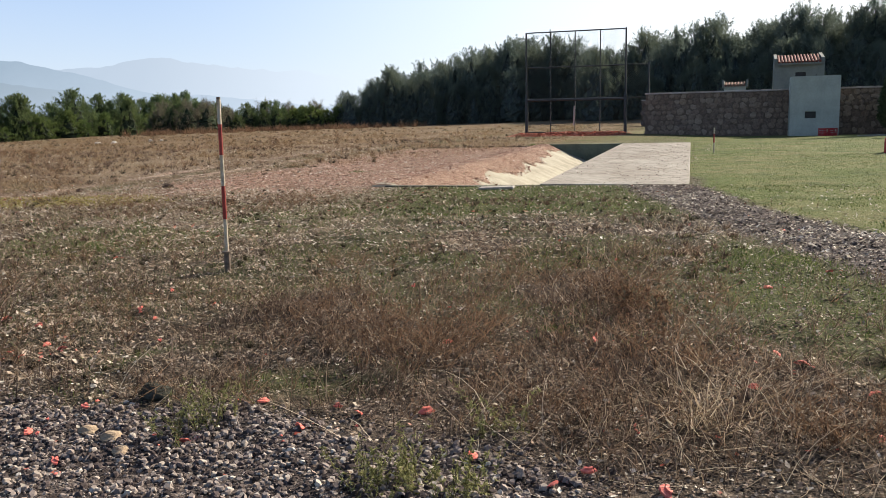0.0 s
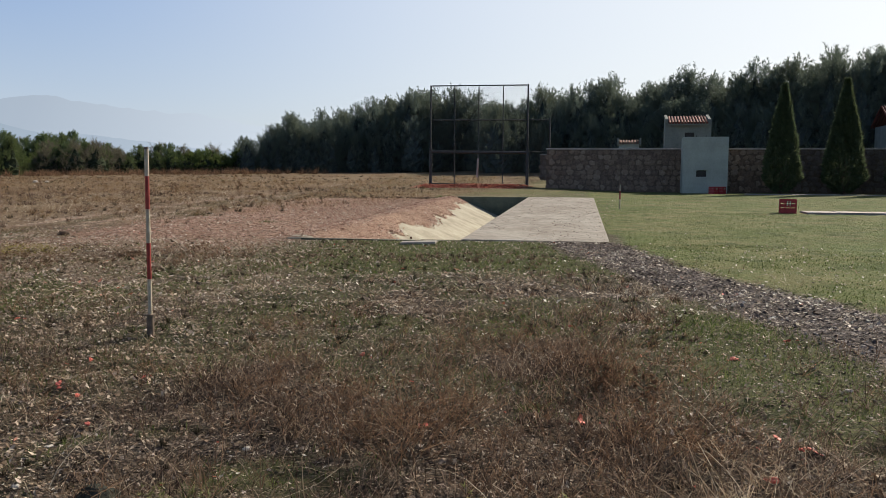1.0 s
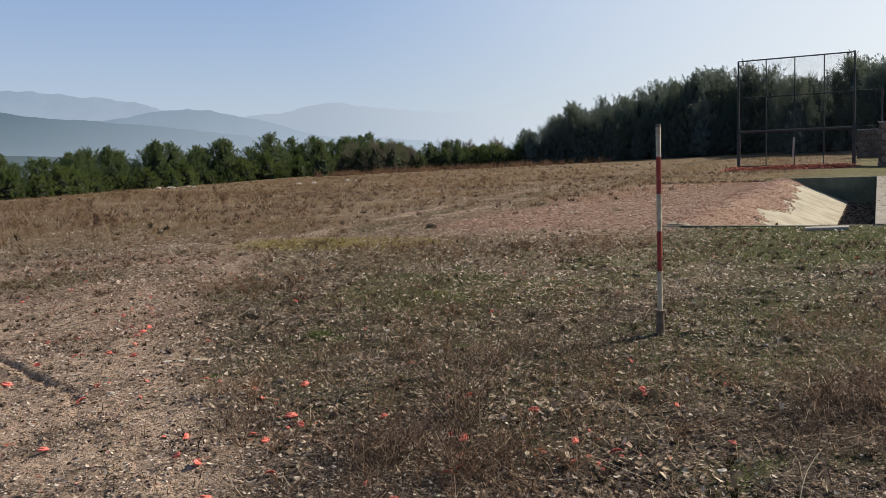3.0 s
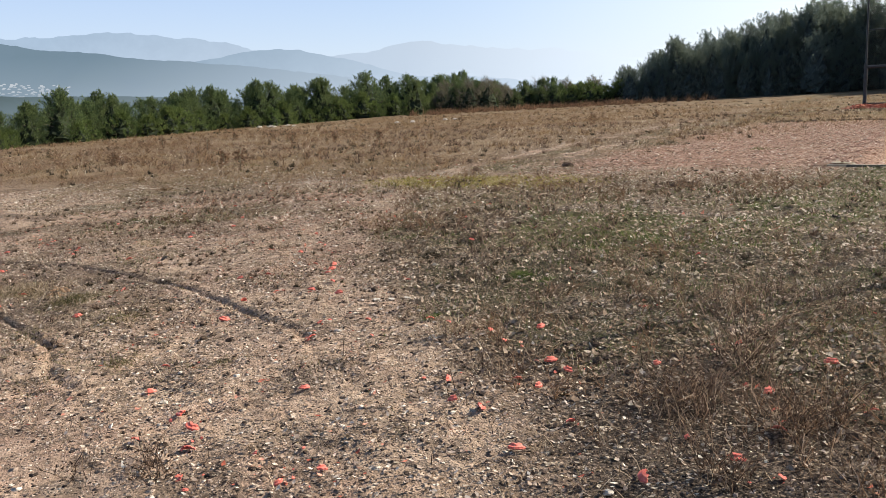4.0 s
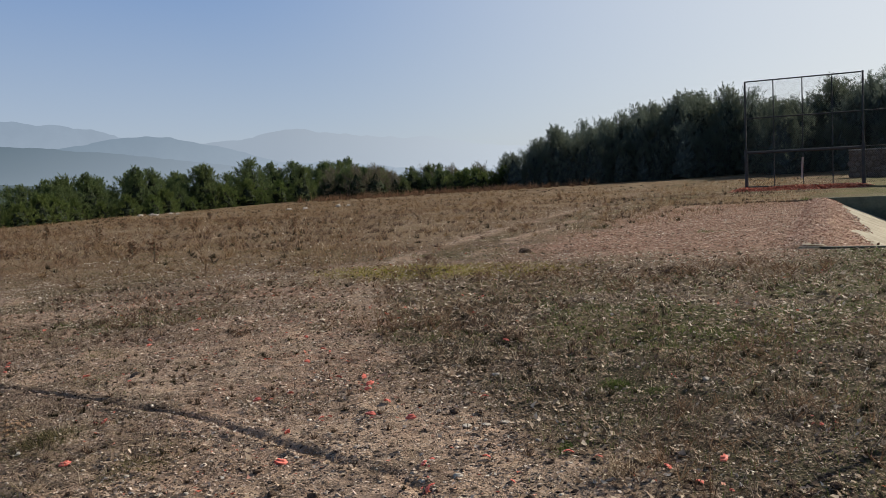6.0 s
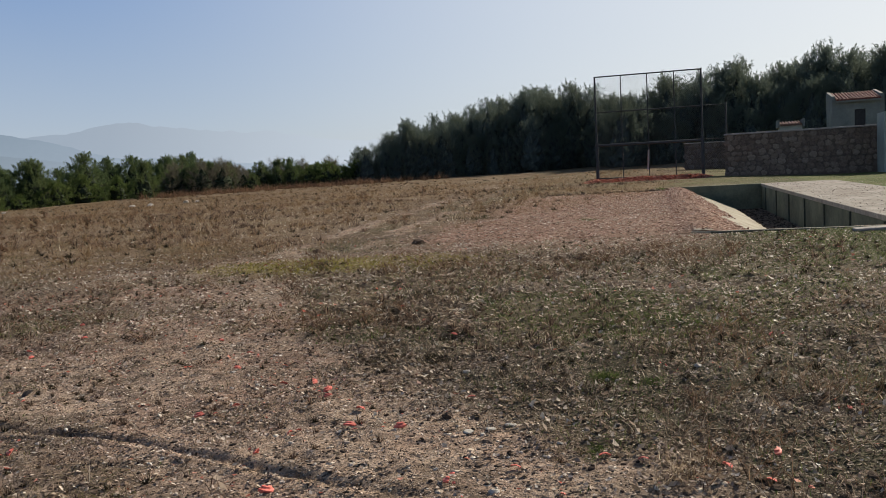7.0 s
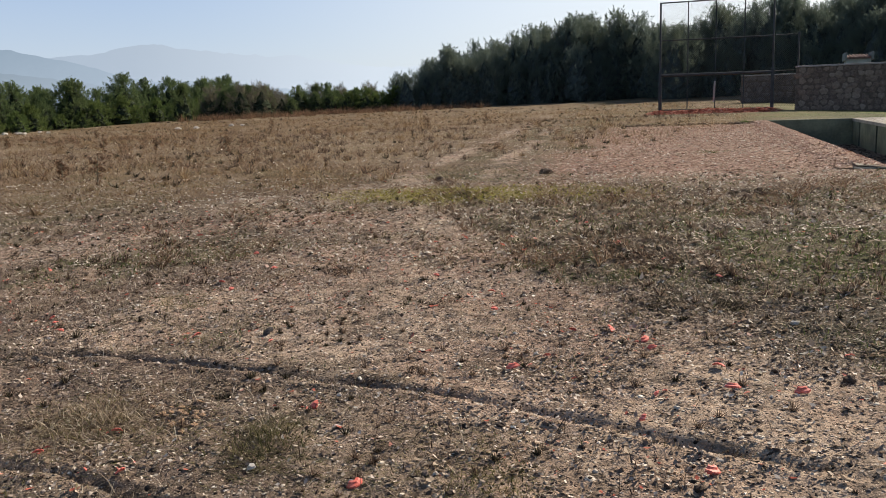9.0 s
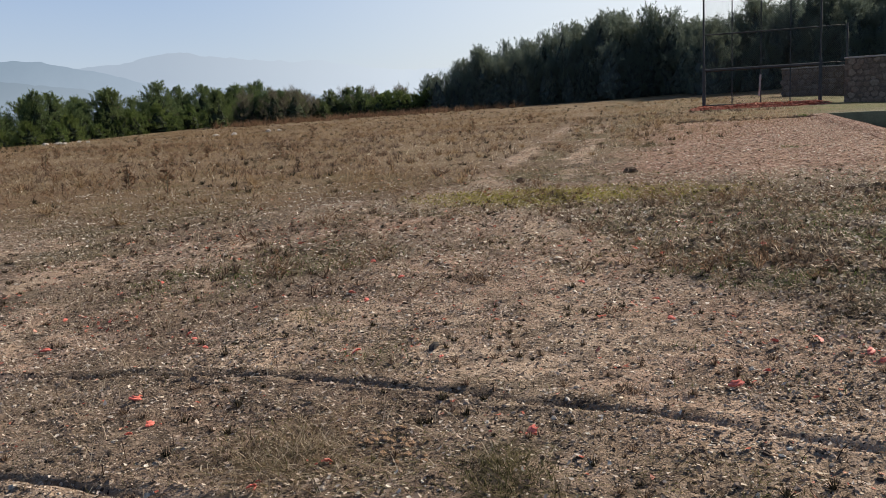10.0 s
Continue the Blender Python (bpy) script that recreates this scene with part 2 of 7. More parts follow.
def relief(x, y):
    """Small relief: lumps, ruts, clods."""
    near = step(y, 45, 12)
    z = near * (0.05 * (fbm(x, y, 1.6, 31) - 0.5) + 0.045 * (fbm(x, y, 0.30, 32) - 0.5) + 0.03 * (fbm(x, y, 0.14, 35) - 0.5) + 0.012 * (lattice(x, y, 0.085, 33) - 0.5))
    z = z + 0.10 * (fbm(x, y, 7.0, 34) - 0.5) * step(y, 10, 30) * step(x, -8, -14)
    rough = step(x + y, -3.2, -1.8) * step(y, 2.9, 3.5) * step(y, 13, 10) * step(x, 1.2, 0.2)
    z = z + rough * (0.055 * (fbm(x, y, 0.42, 37) - 0.5) + 0.04 * (fbm(x, y, 0.17, 38) - 0.5))
    for k, line in enumerate(RUTS):
        wv = 0.09 * (lattice(x, y, 0.5, 40 + k) - 0.5) + 0.035 * (lattice(x, y, 0.10, 50 + k) - 0.5)
        d, side = from_line(x, y, line)
        d = np.abs(d * side + wv)
        if k < 2:
            z = z * (1 - 0.6 * step(d, 0.28, 0.10))
        amp = (0.8 + 0.5 * lattice(x, y, 0.7, 60 + k)) * (0.3 + 0.7 * step(x, -6.6, -7.7))
        wide = 0.75 + 0.5 * lattice(x, y, 0.4, 70 + k)
        z = z - (0.05, 0.05, 0.02, 0.04, 0.08)[k] * amp * step(d, 0.031 * wide, -0.010) + 0.014 * amp * step(np.abs(d - 0.085), 0.045, 0.0) * lattice(x, y, 0.11, 75 + k) * 1.6
    z = z + 0.13 * step(np.abs(y - 48.5), 1.4, 0.5) * step(x, -13.6, -12.4) * step(x, -5.9, -7.2) * (0.7 + 0.6 * lattice(x, y, 0.8, 36))
    u, v = pit_uv(x, y)
    flat = step(u, -1.2, -0.2) * step(v, -1.2, -0.1) * step(v, PIT_LEN + 1.5, PIT_LEN + 0.3) * step(u, PAD_W + 1.2, PAD_W + 0.2)
    return z * (1 - 0.9 * flat)


def ground_z(x, y):
    return land(x, y) + relief(x, y)


def gz(x, y):
    return float(ground_z(np.array([x]), np.array([y]))[0])


# ---- materials ----
class Nodes:
    def __init__(self, name, rough=0.9, spec=0.3):
        self.m = bpy.data.materials.new(name)
        self.m.use_nodes = True
        self.t = self.m.node_tree
        self.b = self.t.nodes["Principled BSDF"]
        self.b.inputs["Roughness"].default_value = rough
        self.b.inputs["Specular IOR Level"].default_value = spec

    def node(self, kind, **kw):
        n = self.t.nodes.new(kind)
        for key, v in kw.items():
            n.inputs[key].default_value = v
        return n

    def link(self, a, b):
        self.t.links.new(a, b)

    def pos(self, kind="world"):
        if kind == "world":
            return self.t.nodes.new("ShaderNodeNewGeometry").outputs["Position"]
        return self.t.nodes.new("ShaderNodeTexCoord").outputs["Object"]

    def noise(self, scale, detail=3.0, kind="world", rough=0.6):
        n = self.node("ShaderNodeTexNoise", Scale=scale, Detail=detail, Roughness=rough)
        self.link(self.pos(kind), n.inputs["Vector"])
        return n.outputs["Fac"]

    def cells(self, scale, kind="world", out="Color"):
        n = self.node("ShaderNodeTexVoronoi", Scale=scale)
        self.link(self.pos(kind), n.inputs["Vector"])
        return n.outputs[out]

    def ramp(self, fac, stops):
        n = self.t.nodes.new("ShaderNodeValToRGB")
        e = n.color_ramp.elements
        while len(e) < len(stops):
            e.new(0.5)
        for el, (p, c) in zip(e, stops):
            el.position = p
            el.color = (*c, 1) if len(c) == 3 else c
        self.link(fac, n.inputs[0])
        return n.outputs[0]

    def mix(self, fac, a, b, mode='MIX'):
        n = self.t.nodes.new("ShaderNodeMix")
        n.data_type, n.blend_type = 'RGBA', mode
        for sock, v in ((n.inputs[0], fac), (n.inputs[6], a), (n.inputs[7], b)):
            if isinstance(v, bpy.types.NodeSocket):
                self.link(v, sock)
            else:
                sock.default_value = v if isinstance(v, float) else (*v, 1)
        return n.outputs[2]

    def math(self, op, a, b=0.0, clamp=False):
        n = self.t.nodes.new("ShaderNodeMath")
        n.operation, n.use_clamp = op, clamp
        for sock, v in zip(n.inputs, (a, b)):
            if isinstance(v, bpy.types.NodeSocket):
                self.link(v, sock)
            else:
                sock.default_value = v
        return n.outputs[0]

    def color(self, c):
        self.link(c, self.b.inputs["Base Color"])

    def bump(self, h, strength, distance):
        n = self.node("ShaderNodeBump", Strength=strength, Distance=distance)
        self.link(h, n.inputs["Height"])
        self.link(n.outputs[0], self.b.inputs["Normal"])

    def island(self):
        return self.t.nodes.new("ShaderNodeNewGeometry").outputs["Random Per Island"]

    def chance(self):
        return self.t.nodes.new("ShaderNodeObjectInfo").outputs["Random"]

    def attr(self, name):
        n = self.t.nodes.new("ShaderNodeAttribute")
        n.attribute_name = name
        s = self.t.nodes.new("ShaderNodeSeparateColor")
        self.link(n.outputs["Color"], s.inputs[0])
        return s.outputs[0], s.outputs[1], s.outputs[2]


def ground_material():
    k = Nodes("ground_cover", 0.95, 0.12)
    earth, green, gravel = k.attr("cover_a")
    rubble, lawn, tall = k.attr("cover_b")
    red, scrub, yellow = k.attr("cover_c")
    fine, mid, big = k.noise(90, 4), k.noise(14, 4), k.noise(0.9, 4)
    relief_h = k.math('ADD', k.math('MULTIPLY', fine, 0.5), mid)

    def chips(base, scale, share, stops, height):
        """Loose pieces: some cells of a cell pattern take a tone of their own and stand proud."""
        nonlocal relief_h
        v = k.node("ShaderNodeTexVoronoi", Scale=scale)
        k.link(k.pos(), v.inputs["Vector"])
        sp = k.t.nodes.new("ShaderNodeSeparateColor")
        k.link(v.outputs["Color"], sp.inputs[0])
        on = k.math('MULTIPLY', k.math('LESS_THAN', sp.outputs[0], share), k.math('LESS_THAN', v.outputs["Distance"], 0.46))
        dome = k.math('MULTIPLY', on, k.math('SUBTRACT', 0.6, v.outputs["Distance"]))
        relief_h = k.math('ADD', relief_h, k.math('MULTIPLY', dome, height))
        return k.mix(on, base, k.ramp(sp.outputs[1], stops))

    soil = k.ramp(mid, [(0.3, (0.243, 0.167, 0.117)), (0.52, (0.432, 0.319, 0.229)), (0.72, (0.583, 0.454, 0.343))])
    soil = k.mix(k.math('MULTIPLY', fine, 0.5), soil, k.ramp(fine, [(0.38, (0.10, 0.072, 0.053)), (0.62, (0.44, 0.345, 0.265))]))
    soil = k.mix(k.ramp(big, [(0.42, (0, 0, 0)), (0.62, (0.6, 0.6, 0.6))]), soil, k.ramp(mid, [(0.35, (0.23, 0.145, 0.106)), (0.65, (0.42, 0.277, 0.206))]))
    litter = k.ramp(k.noise(60, 5), [(0.38, (0.014, 0.011, 0.008)), (0.5, (0.038, 0.030, 0.021)), (0.64, (0.13, 0.104, 0.072))])
    trodden = k.math('ADD', k.math('MULTIPLY', k.noise(2.6, 5, rough=0.68), 0.55), k.math('MULTIPLY', k.noise(8.5, 4, rough=0.65), 0.45))
    soil = k.mix(k.ramp(trodden, [(0.50, (0, 0, 0)), (0.565, (0.7, 0.7, 0.7))]), soil, k.ramp(k.noise(55, 4), [(0.36, (0.022, 0.016, 0.012)), (0.52, (0.10, 0.073, 0.053)), (0.66, (0.30, 0.23, 0.175))]))
    litter = k.mix(k.ramp(trodden, [(0.5, (0.85, 0.85, 0.85)), (0.58, (0, 0, 0))]), litter, k.ramp(k.noise(40, 5), [(0.36, (0.02, 0.015, 0.012)), (0.5, (0.075, 0.057, 0.044)), (0.66, (0.23, 0.18, 0.14))]))
    base = k.mix(earth, litter, soil)
    tones = [(0.0, (0.02, 0.016, 0.013)), (0.35, (0.075, 0.056, 0.043)), (0.6, (0.21, 0.16, 0.12)), (0.85, (0.34, 0.275, 0.215)), (1.0, (0.56, 0.49, 0.40))]
    warm = [(0.0, (0.03, 0.022, 0.018)), (0.3, (0.12, 0.086, 0.066)), (0.55, (0.31, 0.23, 0.18)), (0.8, (0.52, 0.43, 0.345)), (1.0, (0.74, 0.67, 0.58))]
    on_earth = chips(chips(chips(base, 21, 0.12, warm, 1.6), 46, 0.20, warm, 1.2), 95, 0.18, warm, 0.7)
    base = chips(chips(chips(base, 21, 0.14, tones, 1.6), 46, 0.30, tones, 1.2), 95, 0.25, tones, 0.7)
    base = k.mix(earth, base, on_earth)
    dry = k.ramp(k.noise(22, 5), [(0.3, (0.062, 0.038, 0.022)), (0.52, (0.178, 0.115, 0.065)), (0.72, (0.33, 0.235, 0.14))])
    dry = k.mix(k.ramp(k.noise(0.33, 4), [(0.46, (0, 0, 0)), (0.60, (0.8, 0.8, 0.8))]), dry, k.ramp(k.noise(17, 5), [(0.3, (0.12, 0.084, 0.05)), (0.7, (0.41, 0.31, 0.205))]))
    base = k.mix(k.math('MULTIPLY', tall, 0.85), base, dry)
    moss = k.ramp(k.noise(45, 5), [(0.3, (0.025, 0.03, 0.011)), (0.55, (0.085, 0.098, 0.032)), (0.75, (0.22, 0.21, 0.085))])
    base = k.mix(k.math('MULTIPLY', green, 0.75), base, moss)
    stones = k.ramp(k.cells(38), [(0.1, (0.022, 0.018, 0.017)), (0.5, (0.07, 0.055, 0.05)), (0.9, (0.20, 0.165, 0.145))])
    base = k.mix(gravel, base, stones)
    clay = k.ramp(k.cells(17), [(0.1, (0.18, 0.105, 0.073)), (0.5, (0.32, 0.20, 0.145)), (0.85, (0.47, 0.335, 0.255))])
    base = k.mix(k.math('MULTIPLY', rubble, 0.85), base, clay)
    turf = k.ramp(k.noise(30, 5), [(0.3, (0.042, 0.0646, 0.0151)), (0.52, (0.0983, 0.133, 0.0344)), (0.72, (0.225, 0.225, 0.086))])
    turf = k.mix(k.ramp(k.noise(0.55, 5, rough=0.7), [(0.40, (0, 0, 0)), (0.62, (0.85, 0.85, 0.85))]), turf, k.ramp(k.noise(24, 4), [(0.3, (0.0924, 0.0921, 0.0344)), (0.7, (0.263, 0.236, 0.108))]))
    turf = k.mix(k.ramp(k.noise(1.7, 5, rough=0.7), [(0.50, (0, 0, 0)), (0.64, (0.85, 0.85, 0.85))]), turf, k.ramp(k.noise(26, 4), [(0.3, (0.03, 0.05, 0.014)), (0.7, (0.10, 0.13, 0.04))]))
    base = k.mix(lawn, base, turf)
    base = k.mix(k.math('MULTIPLY', yellow, 0.8), base, k.ramp(k.noise(20, 5), [(0.3, (0.14, 0.125, 0.028)), (0.7, (0.38, 0.33, 0.085))]))
    base = k.mix(k.math('MULTIPLY', red, 0.8), base, k.ramp(k.noise(9, 4), [(0.3, (0.26, 0.045, 0.03)), (0.7, (0.46, 0.11, 0.07))]))
    k.color(base)
    k.bump(relief_h, 1.0, 0.028)
    return k.m


def plain(name, c0, c1, scale=8.0, rough=0.8, spec=0.3, bump=0.0, dist=0.01, metal=0.0, kind="object"):
    """Two tones over coarse and fine noise, with a light relief."""
    k = Nodes(name, rough, spec)
    k.b.inputs["Metallic"].default_value = metal
    coarse, fine = k.noise(scale, 4, kind), k.noise(scale * 9, 3, kind)
    f = k.math('ADD', k.math('MULTIPLY', coarse, 0.7), k.math('MULTIPLY', fine, 0.3))
    k.color(k.ramp(f, [(0.36, c0), (0.64, c1)]))
    if bump:
        k.bump(f, bump, dist)
    return k.m


def flecks(name, stops, rough=0.9, spec=0.06, through=0.0):
    """One colour an island, out of the ramp."""
    k = Nodes(name, rough, spec)
    c = k.ramp(k.island(), stops)
    k.color(c)
    if through:
        tr = k.node("ShaderNodeBsdfTranslucent")
        k.link(c, tr.inputs[0])
        ms = k.node("ShaderNodeMixShader", Fac=through)
        k.link(k.b.outputs[0], ms.inputs[1])
        k.link(tr.outputs[0], ms.inputs[2])
        k.link(ms.outputs[0], k.t.nodes["Material Output"].inputs[0])
    return k.m


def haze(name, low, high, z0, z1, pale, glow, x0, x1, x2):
    """Far air-lit ridges: a plain glowing distance with haze put into its colour, paler towards its foot, from x0 to x1
    and on to x2, where the air is brightest.
    """
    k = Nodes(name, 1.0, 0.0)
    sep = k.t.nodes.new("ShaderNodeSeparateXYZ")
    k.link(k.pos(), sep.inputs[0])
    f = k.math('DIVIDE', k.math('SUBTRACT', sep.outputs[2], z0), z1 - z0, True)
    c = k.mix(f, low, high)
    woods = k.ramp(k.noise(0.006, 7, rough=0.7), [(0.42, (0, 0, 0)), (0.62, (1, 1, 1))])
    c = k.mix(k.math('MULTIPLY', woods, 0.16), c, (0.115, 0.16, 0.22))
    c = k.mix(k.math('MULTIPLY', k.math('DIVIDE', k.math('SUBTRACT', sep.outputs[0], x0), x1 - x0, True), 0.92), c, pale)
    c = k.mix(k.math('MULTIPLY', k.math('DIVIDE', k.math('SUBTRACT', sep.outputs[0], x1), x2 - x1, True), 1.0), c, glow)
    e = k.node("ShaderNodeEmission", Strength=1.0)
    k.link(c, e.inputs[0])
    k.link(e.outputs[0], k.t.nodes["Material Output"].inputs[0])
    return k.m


GROUND = ground_material()
STRAW = flecks("dry_straw", [(0.0, (0.09, 0.062, 0.042)), (0.35, (0.25, 0.185, 0.122)), (0.7, (0.45, 0.36, 0.255)), (1.0, (0.74, 0.65, 0.51))], through=0.5)
BROWN = flecks("brown_stems", [(0.0, (0.026, 0.018, 0.014)), (0.45, (0.092, 0.061, 0.045)), (0.8, (0.23, 0.16, 0.115)), (1.0, (0.50, 0.39, 0.29))], through=0.4)
FIELD = flecks("dead_field_grass", [(0.0, (0.066, 0.04, 0.023)), (0.45, (0.19, 0.124, 0.07)), (0.8, (0.33, 0.23, 0.135)), (1.0, (0.50, 0.385, 0.255))], through=0.6)
BLADE = flecks("green_blades", [(0.0, (0.03, 0.05, 0.012)), (0.5, (0.082, 0.125, 0.032)), (1.0, (0.21, 0.24, 0.08))], through=0.45)
TURF = flecks("lawn_blades", [(0.0, (0.0454, 0.077, 0.0168)), (0.5, (0.106, 0.142, 0.0378)), (1.0, (0.249, 0.257, 0.106))], through=0.35)
PEBBLE = flecks("grey_pebbles", [(0.0, (0.03, 0.024, 0.023)), (0.45, (0.115, 0.09, 0.083)), (0.7, (0.25, 0.207, 0.185)), (0.92, (0.34, 0.285, 0.24)), (1.0, (0.50, 0.45, 0.39))], 0.75)
CHIP = flecks("pale_chips", [(0.0, (0.028, 0.02, 0.017)), (0.35, (0.092, 0.067, 0.053)), (0.65, (0.258, 0.195, 0.152)), (0.88, (0.442, 0.368, 0.299)), (1.0, (0.681, 0.616, 0.534))], 0.8)
CLAYBITS = flecks("clay_bits", [(0.0, (0.155, 0.082, 0.06)), (0.4, (0.365, 0.208, 0.158)), (0.75, (0.52, 0.345, 0.275)), (0.9, (0.60, 0.47, 0.39)), (1.0, (0.80, 0.72, 0.64))], 0.85)
REDBITS = flecks("red_clay_bits", [(0.0, (0.24, 0.06, 0.04)), (0.6, (0.46, 0.14, 0.095)), (1.0, (0.64, 0.34, 0.25))], 0.8)
ORANGE = plain("orange_clay_paint", (0.54, 0.08, 0.058), (0.79, 0.25, 0.19), 30, 0.6)
DEADTUFT = flecks("dark_dead_grass", [(0.0, (0.012, 0.011, 0.008)), (0.6, (0.052, 0.043, 0.027)), (1.0, (0.16, 0.13, 0.08))], through=0.15)
RUSTLEAF = flecks("rusty_dead_leaf", [(0.0, (0.055, 0.033, 0.021)), (0.5, (0.155, 0.094, 0.058)), (1.0, (0.33, 0.215, 0.14))], through=0.4)
DARKWEED = flecks("dark_weed_leaf", [(0.0, (0.028, 0.028, 0.013)), (0.5, (0.085, 0.08, 0.036)), (1.0, (0.24, 0.20, 0.105))], through=0.3)
PITCH = plain("dark_clay", (0.03, 0.025, 0.022), (0.07, 0.055, 0.05), 30, 0.7)
CONCRETE = plain("pale_concrete", (0.25, 0.225, 0.17), (0.43, 0.395, 0.31), 1.6, 0.9, 0.2, 0.3, 0.01)
PADTOP = plain("worn_concrete", (0.24, 0.215, 0.19), (0.41, 0.38, 0.335), 9, 0.9, 0.2, 0.1, 0.004)
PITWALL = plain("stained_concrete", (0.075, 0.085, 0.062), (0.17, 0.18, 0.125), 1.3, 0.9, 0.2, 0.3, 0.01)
# Dark tone for the stained ribs and for the kerb's painted shade.
STAINSHADE = plain("stained_shaded_concrete", (0.045, 0.05, 0.042), (0.10, 0.11, 0.09), 3, 0.9, 0.2)
PITEARTH = plain("pit_earth", (0.10, 0.07, 0.055), (0.22, 0.16, 0.12), 4, 0.95, 0.1, 0.8, 0.05)
OLDPLASTER = plain("old_plaster", (0.14, 0.155, 0.145), (0.22, 0.235, 0.215), 1.2, 0.85, 0.2, 0.15, 0.01)
PLASTER = plain("grey_plaster", (0.29, 0.31, 0.27), (0.38, 0.40, 0.355), 1.2, 0.85, 0.2, 0.15, 0.01)
TILE = plain("red_roof_tile", (0.09, 0.027, 0.02), (0.18, 0.053, 0.038), 5, 0.8, 0.2, 0.2, 0.01)
FADEDTILE = plain("faded_roof_tile", (0.14, 0.085, 0.07), (0.23, 0.15, 0.125), 5, 0.9, 0.1)
STEEL = plain("dark_steel", (0.018, 0.02, 0.022), (0.045, 0.047, 0.05), 6, 0.55, 0.4)
NETWIRE = plain("dull_netting_wire", (0.008, 0.009, 0.009), (0.018, 0.019, 0.02), 6, 0.9, 0.1)
MORTAR = plain("mortar", (0.10, 0.075, 0.058), (0.17, 0.128, 0.10), 6, 0.95, 0.1, 0.5, 0.02)
COPING = plain("wall_coping", (0.24, 0.205, 0.185), (0.40, 0.36, 0.33), 2, 0.85)
WHITEPAINT = plain("chalky_white_paint", (0.27, 0.22, 0.15), (0.60, 0.53, 0.40), 14, 0.6)
REDPAINT = plain("faded_red_paint", (0.20, 0.025, 0.02), (0.36, 0.06, 0.045), 14, 0.55)
RUSTPIPE = plain("weathered_steel", (0.09, 0.066, 0.048), (0.20, 0.15, 0.11), 20, 0.7)
REDPLASTIC = plain("red_plastic", (0.26, 0.012, 0.015), (0.40, 0.022, 0.026), 10, 0.45, 0.5)
BARK = plain("pine_bark", (0.06, 0.045, 0.035), (0.14, 0.105, 0.08), 5, 0.95, 0.1, 0.8, 0.03)
GLASSDARK = plain("dark_opening", (0.01, 0.01, 0.011), (0.02, 0.02, 0.022), 6, 0.4)


def stone_material():
    k = Nodes("field_stone", 0.9, 0.2)
    c = k.ramp(k.chance(), [(0.0, (0.097, 0.067, 0.055)), (0.35, (0.163, 0.107, 0.079)), (0.7, (0.224, 0.158, 0.119)), (1.0, (0.317, 0.246, 0.189))])
    n = k.noise(9, 4)
    c = k.mix(0.45, c, k.ramp(n, [(0.3, (0.07, 0.05, 0.04)), (0.7, (0.34, 0.265, 0.205))]))
    k.color(c)
    k.bump(n, 0.6, 0.03)
    return k.m


def needle_material(name, dark, mid, light):
    k = Nodes(name, 0.85, 0.05)
    c = k.ramp(k.island(), [(0.0, dark), (0.55, mid), (1.0, light)])
    c = k.mix(k.math('MULTIPLY', k.chance(), 0.45), c, k.mix(0.5, c, (0.12, 0.12, 0.03)))
    k.color(c)
    tr = k.node("ShaderNodeBsdfTranslucent")
    k.link(c, tr.inputs[0])
    ms = k.node("ShaderNodeMixShader", Fac=0.46)
    k.link(k.b.outputs[0], ms.inputs[1])
    k.link(tr.outputs[0], ms.inputs[2])
    k.link(ms.outputs[0], k.t.nodes["Material Output"].inputs[0])
    return k.m


def slab_material():
    k = Nodes("stained_slab", 0.92, 0.15)
    coarse, mid, fine = k.noise(0.75, 5, rough=0.7), k.noise(6, 5), k.noise(60, 4)
    c = k.ramp(mid, [(0.35, (0.25, 0.225, 0.195)), (0.65, (0.40, 0.37, 0.32))])
    c = k.mix(k.ramp(coarse, [(0.46, (0, 0, 0)), (0.60, (0.5, 0.5, 0.5))]), c, k.ramp(mid, [(0.35, (0.115, 0.095, 0.078)), (0.65, (0.26, 0.22, 0.185))]))
    c = k.mix(k.ramp(fine, [(0.52, (0, 0, 0)), (0.66, (0.6, 0.6, 0.6))]), c, (0.13, 0.105, 0.085))
    k.color(c)
    k.bump(fine, 0.3, 0.004)
    return k.m


SLABTOP = slab_material()
STONE = stone_material()
YOUNG = needle_material("young_pine_needles", (0.042, 0.064, 0.03), (0.093, 0.134, 0.059), (0.18, 0.233, 0.101))
SAPLING = needle_material("sapling_needles", (0.045, 0.07, 0.022), (0.10, 0.145, 0.048), (0.20, 0.25, 0.09))
# Old pines: tones lifted and greyed, so the wood's haze sits in the colour.
OLD = needle_material("old_pine_needles", (0.11, 0.139, 0.125), (0.132, 0.165, 0.141), (0.159, 0.195, 0.159))
CYPRESS = needle_material("cypress_scales", (0.045, 0.06, 0.038), (0.08, 0.11, 0.065), (0.125, 0.16, 0.09))
# Dark tones that stand for the shade deep inside the crowns.
INNER = plain("inner_crown_shade", (0.018, 0.025, 0.014), (0.042, 0.055, 0.03), 9, 0.95, 0.1, 0.5, 0.05)
OLDINNER = plain("old_pine_inner_shade", (0.03, 0.038, 0.035), (0.075, 0.09, 0.082), 9, 0.95, 0.1, 0.5, 0.05)
TWIG = flecks("bare_twigs", [(0.0, (0.08, 0.07, 0.055)), (0.6, (0.17, 0.15, 0.11)), (1.0, (0.22, 0.215, 0.13))], through=0.3)


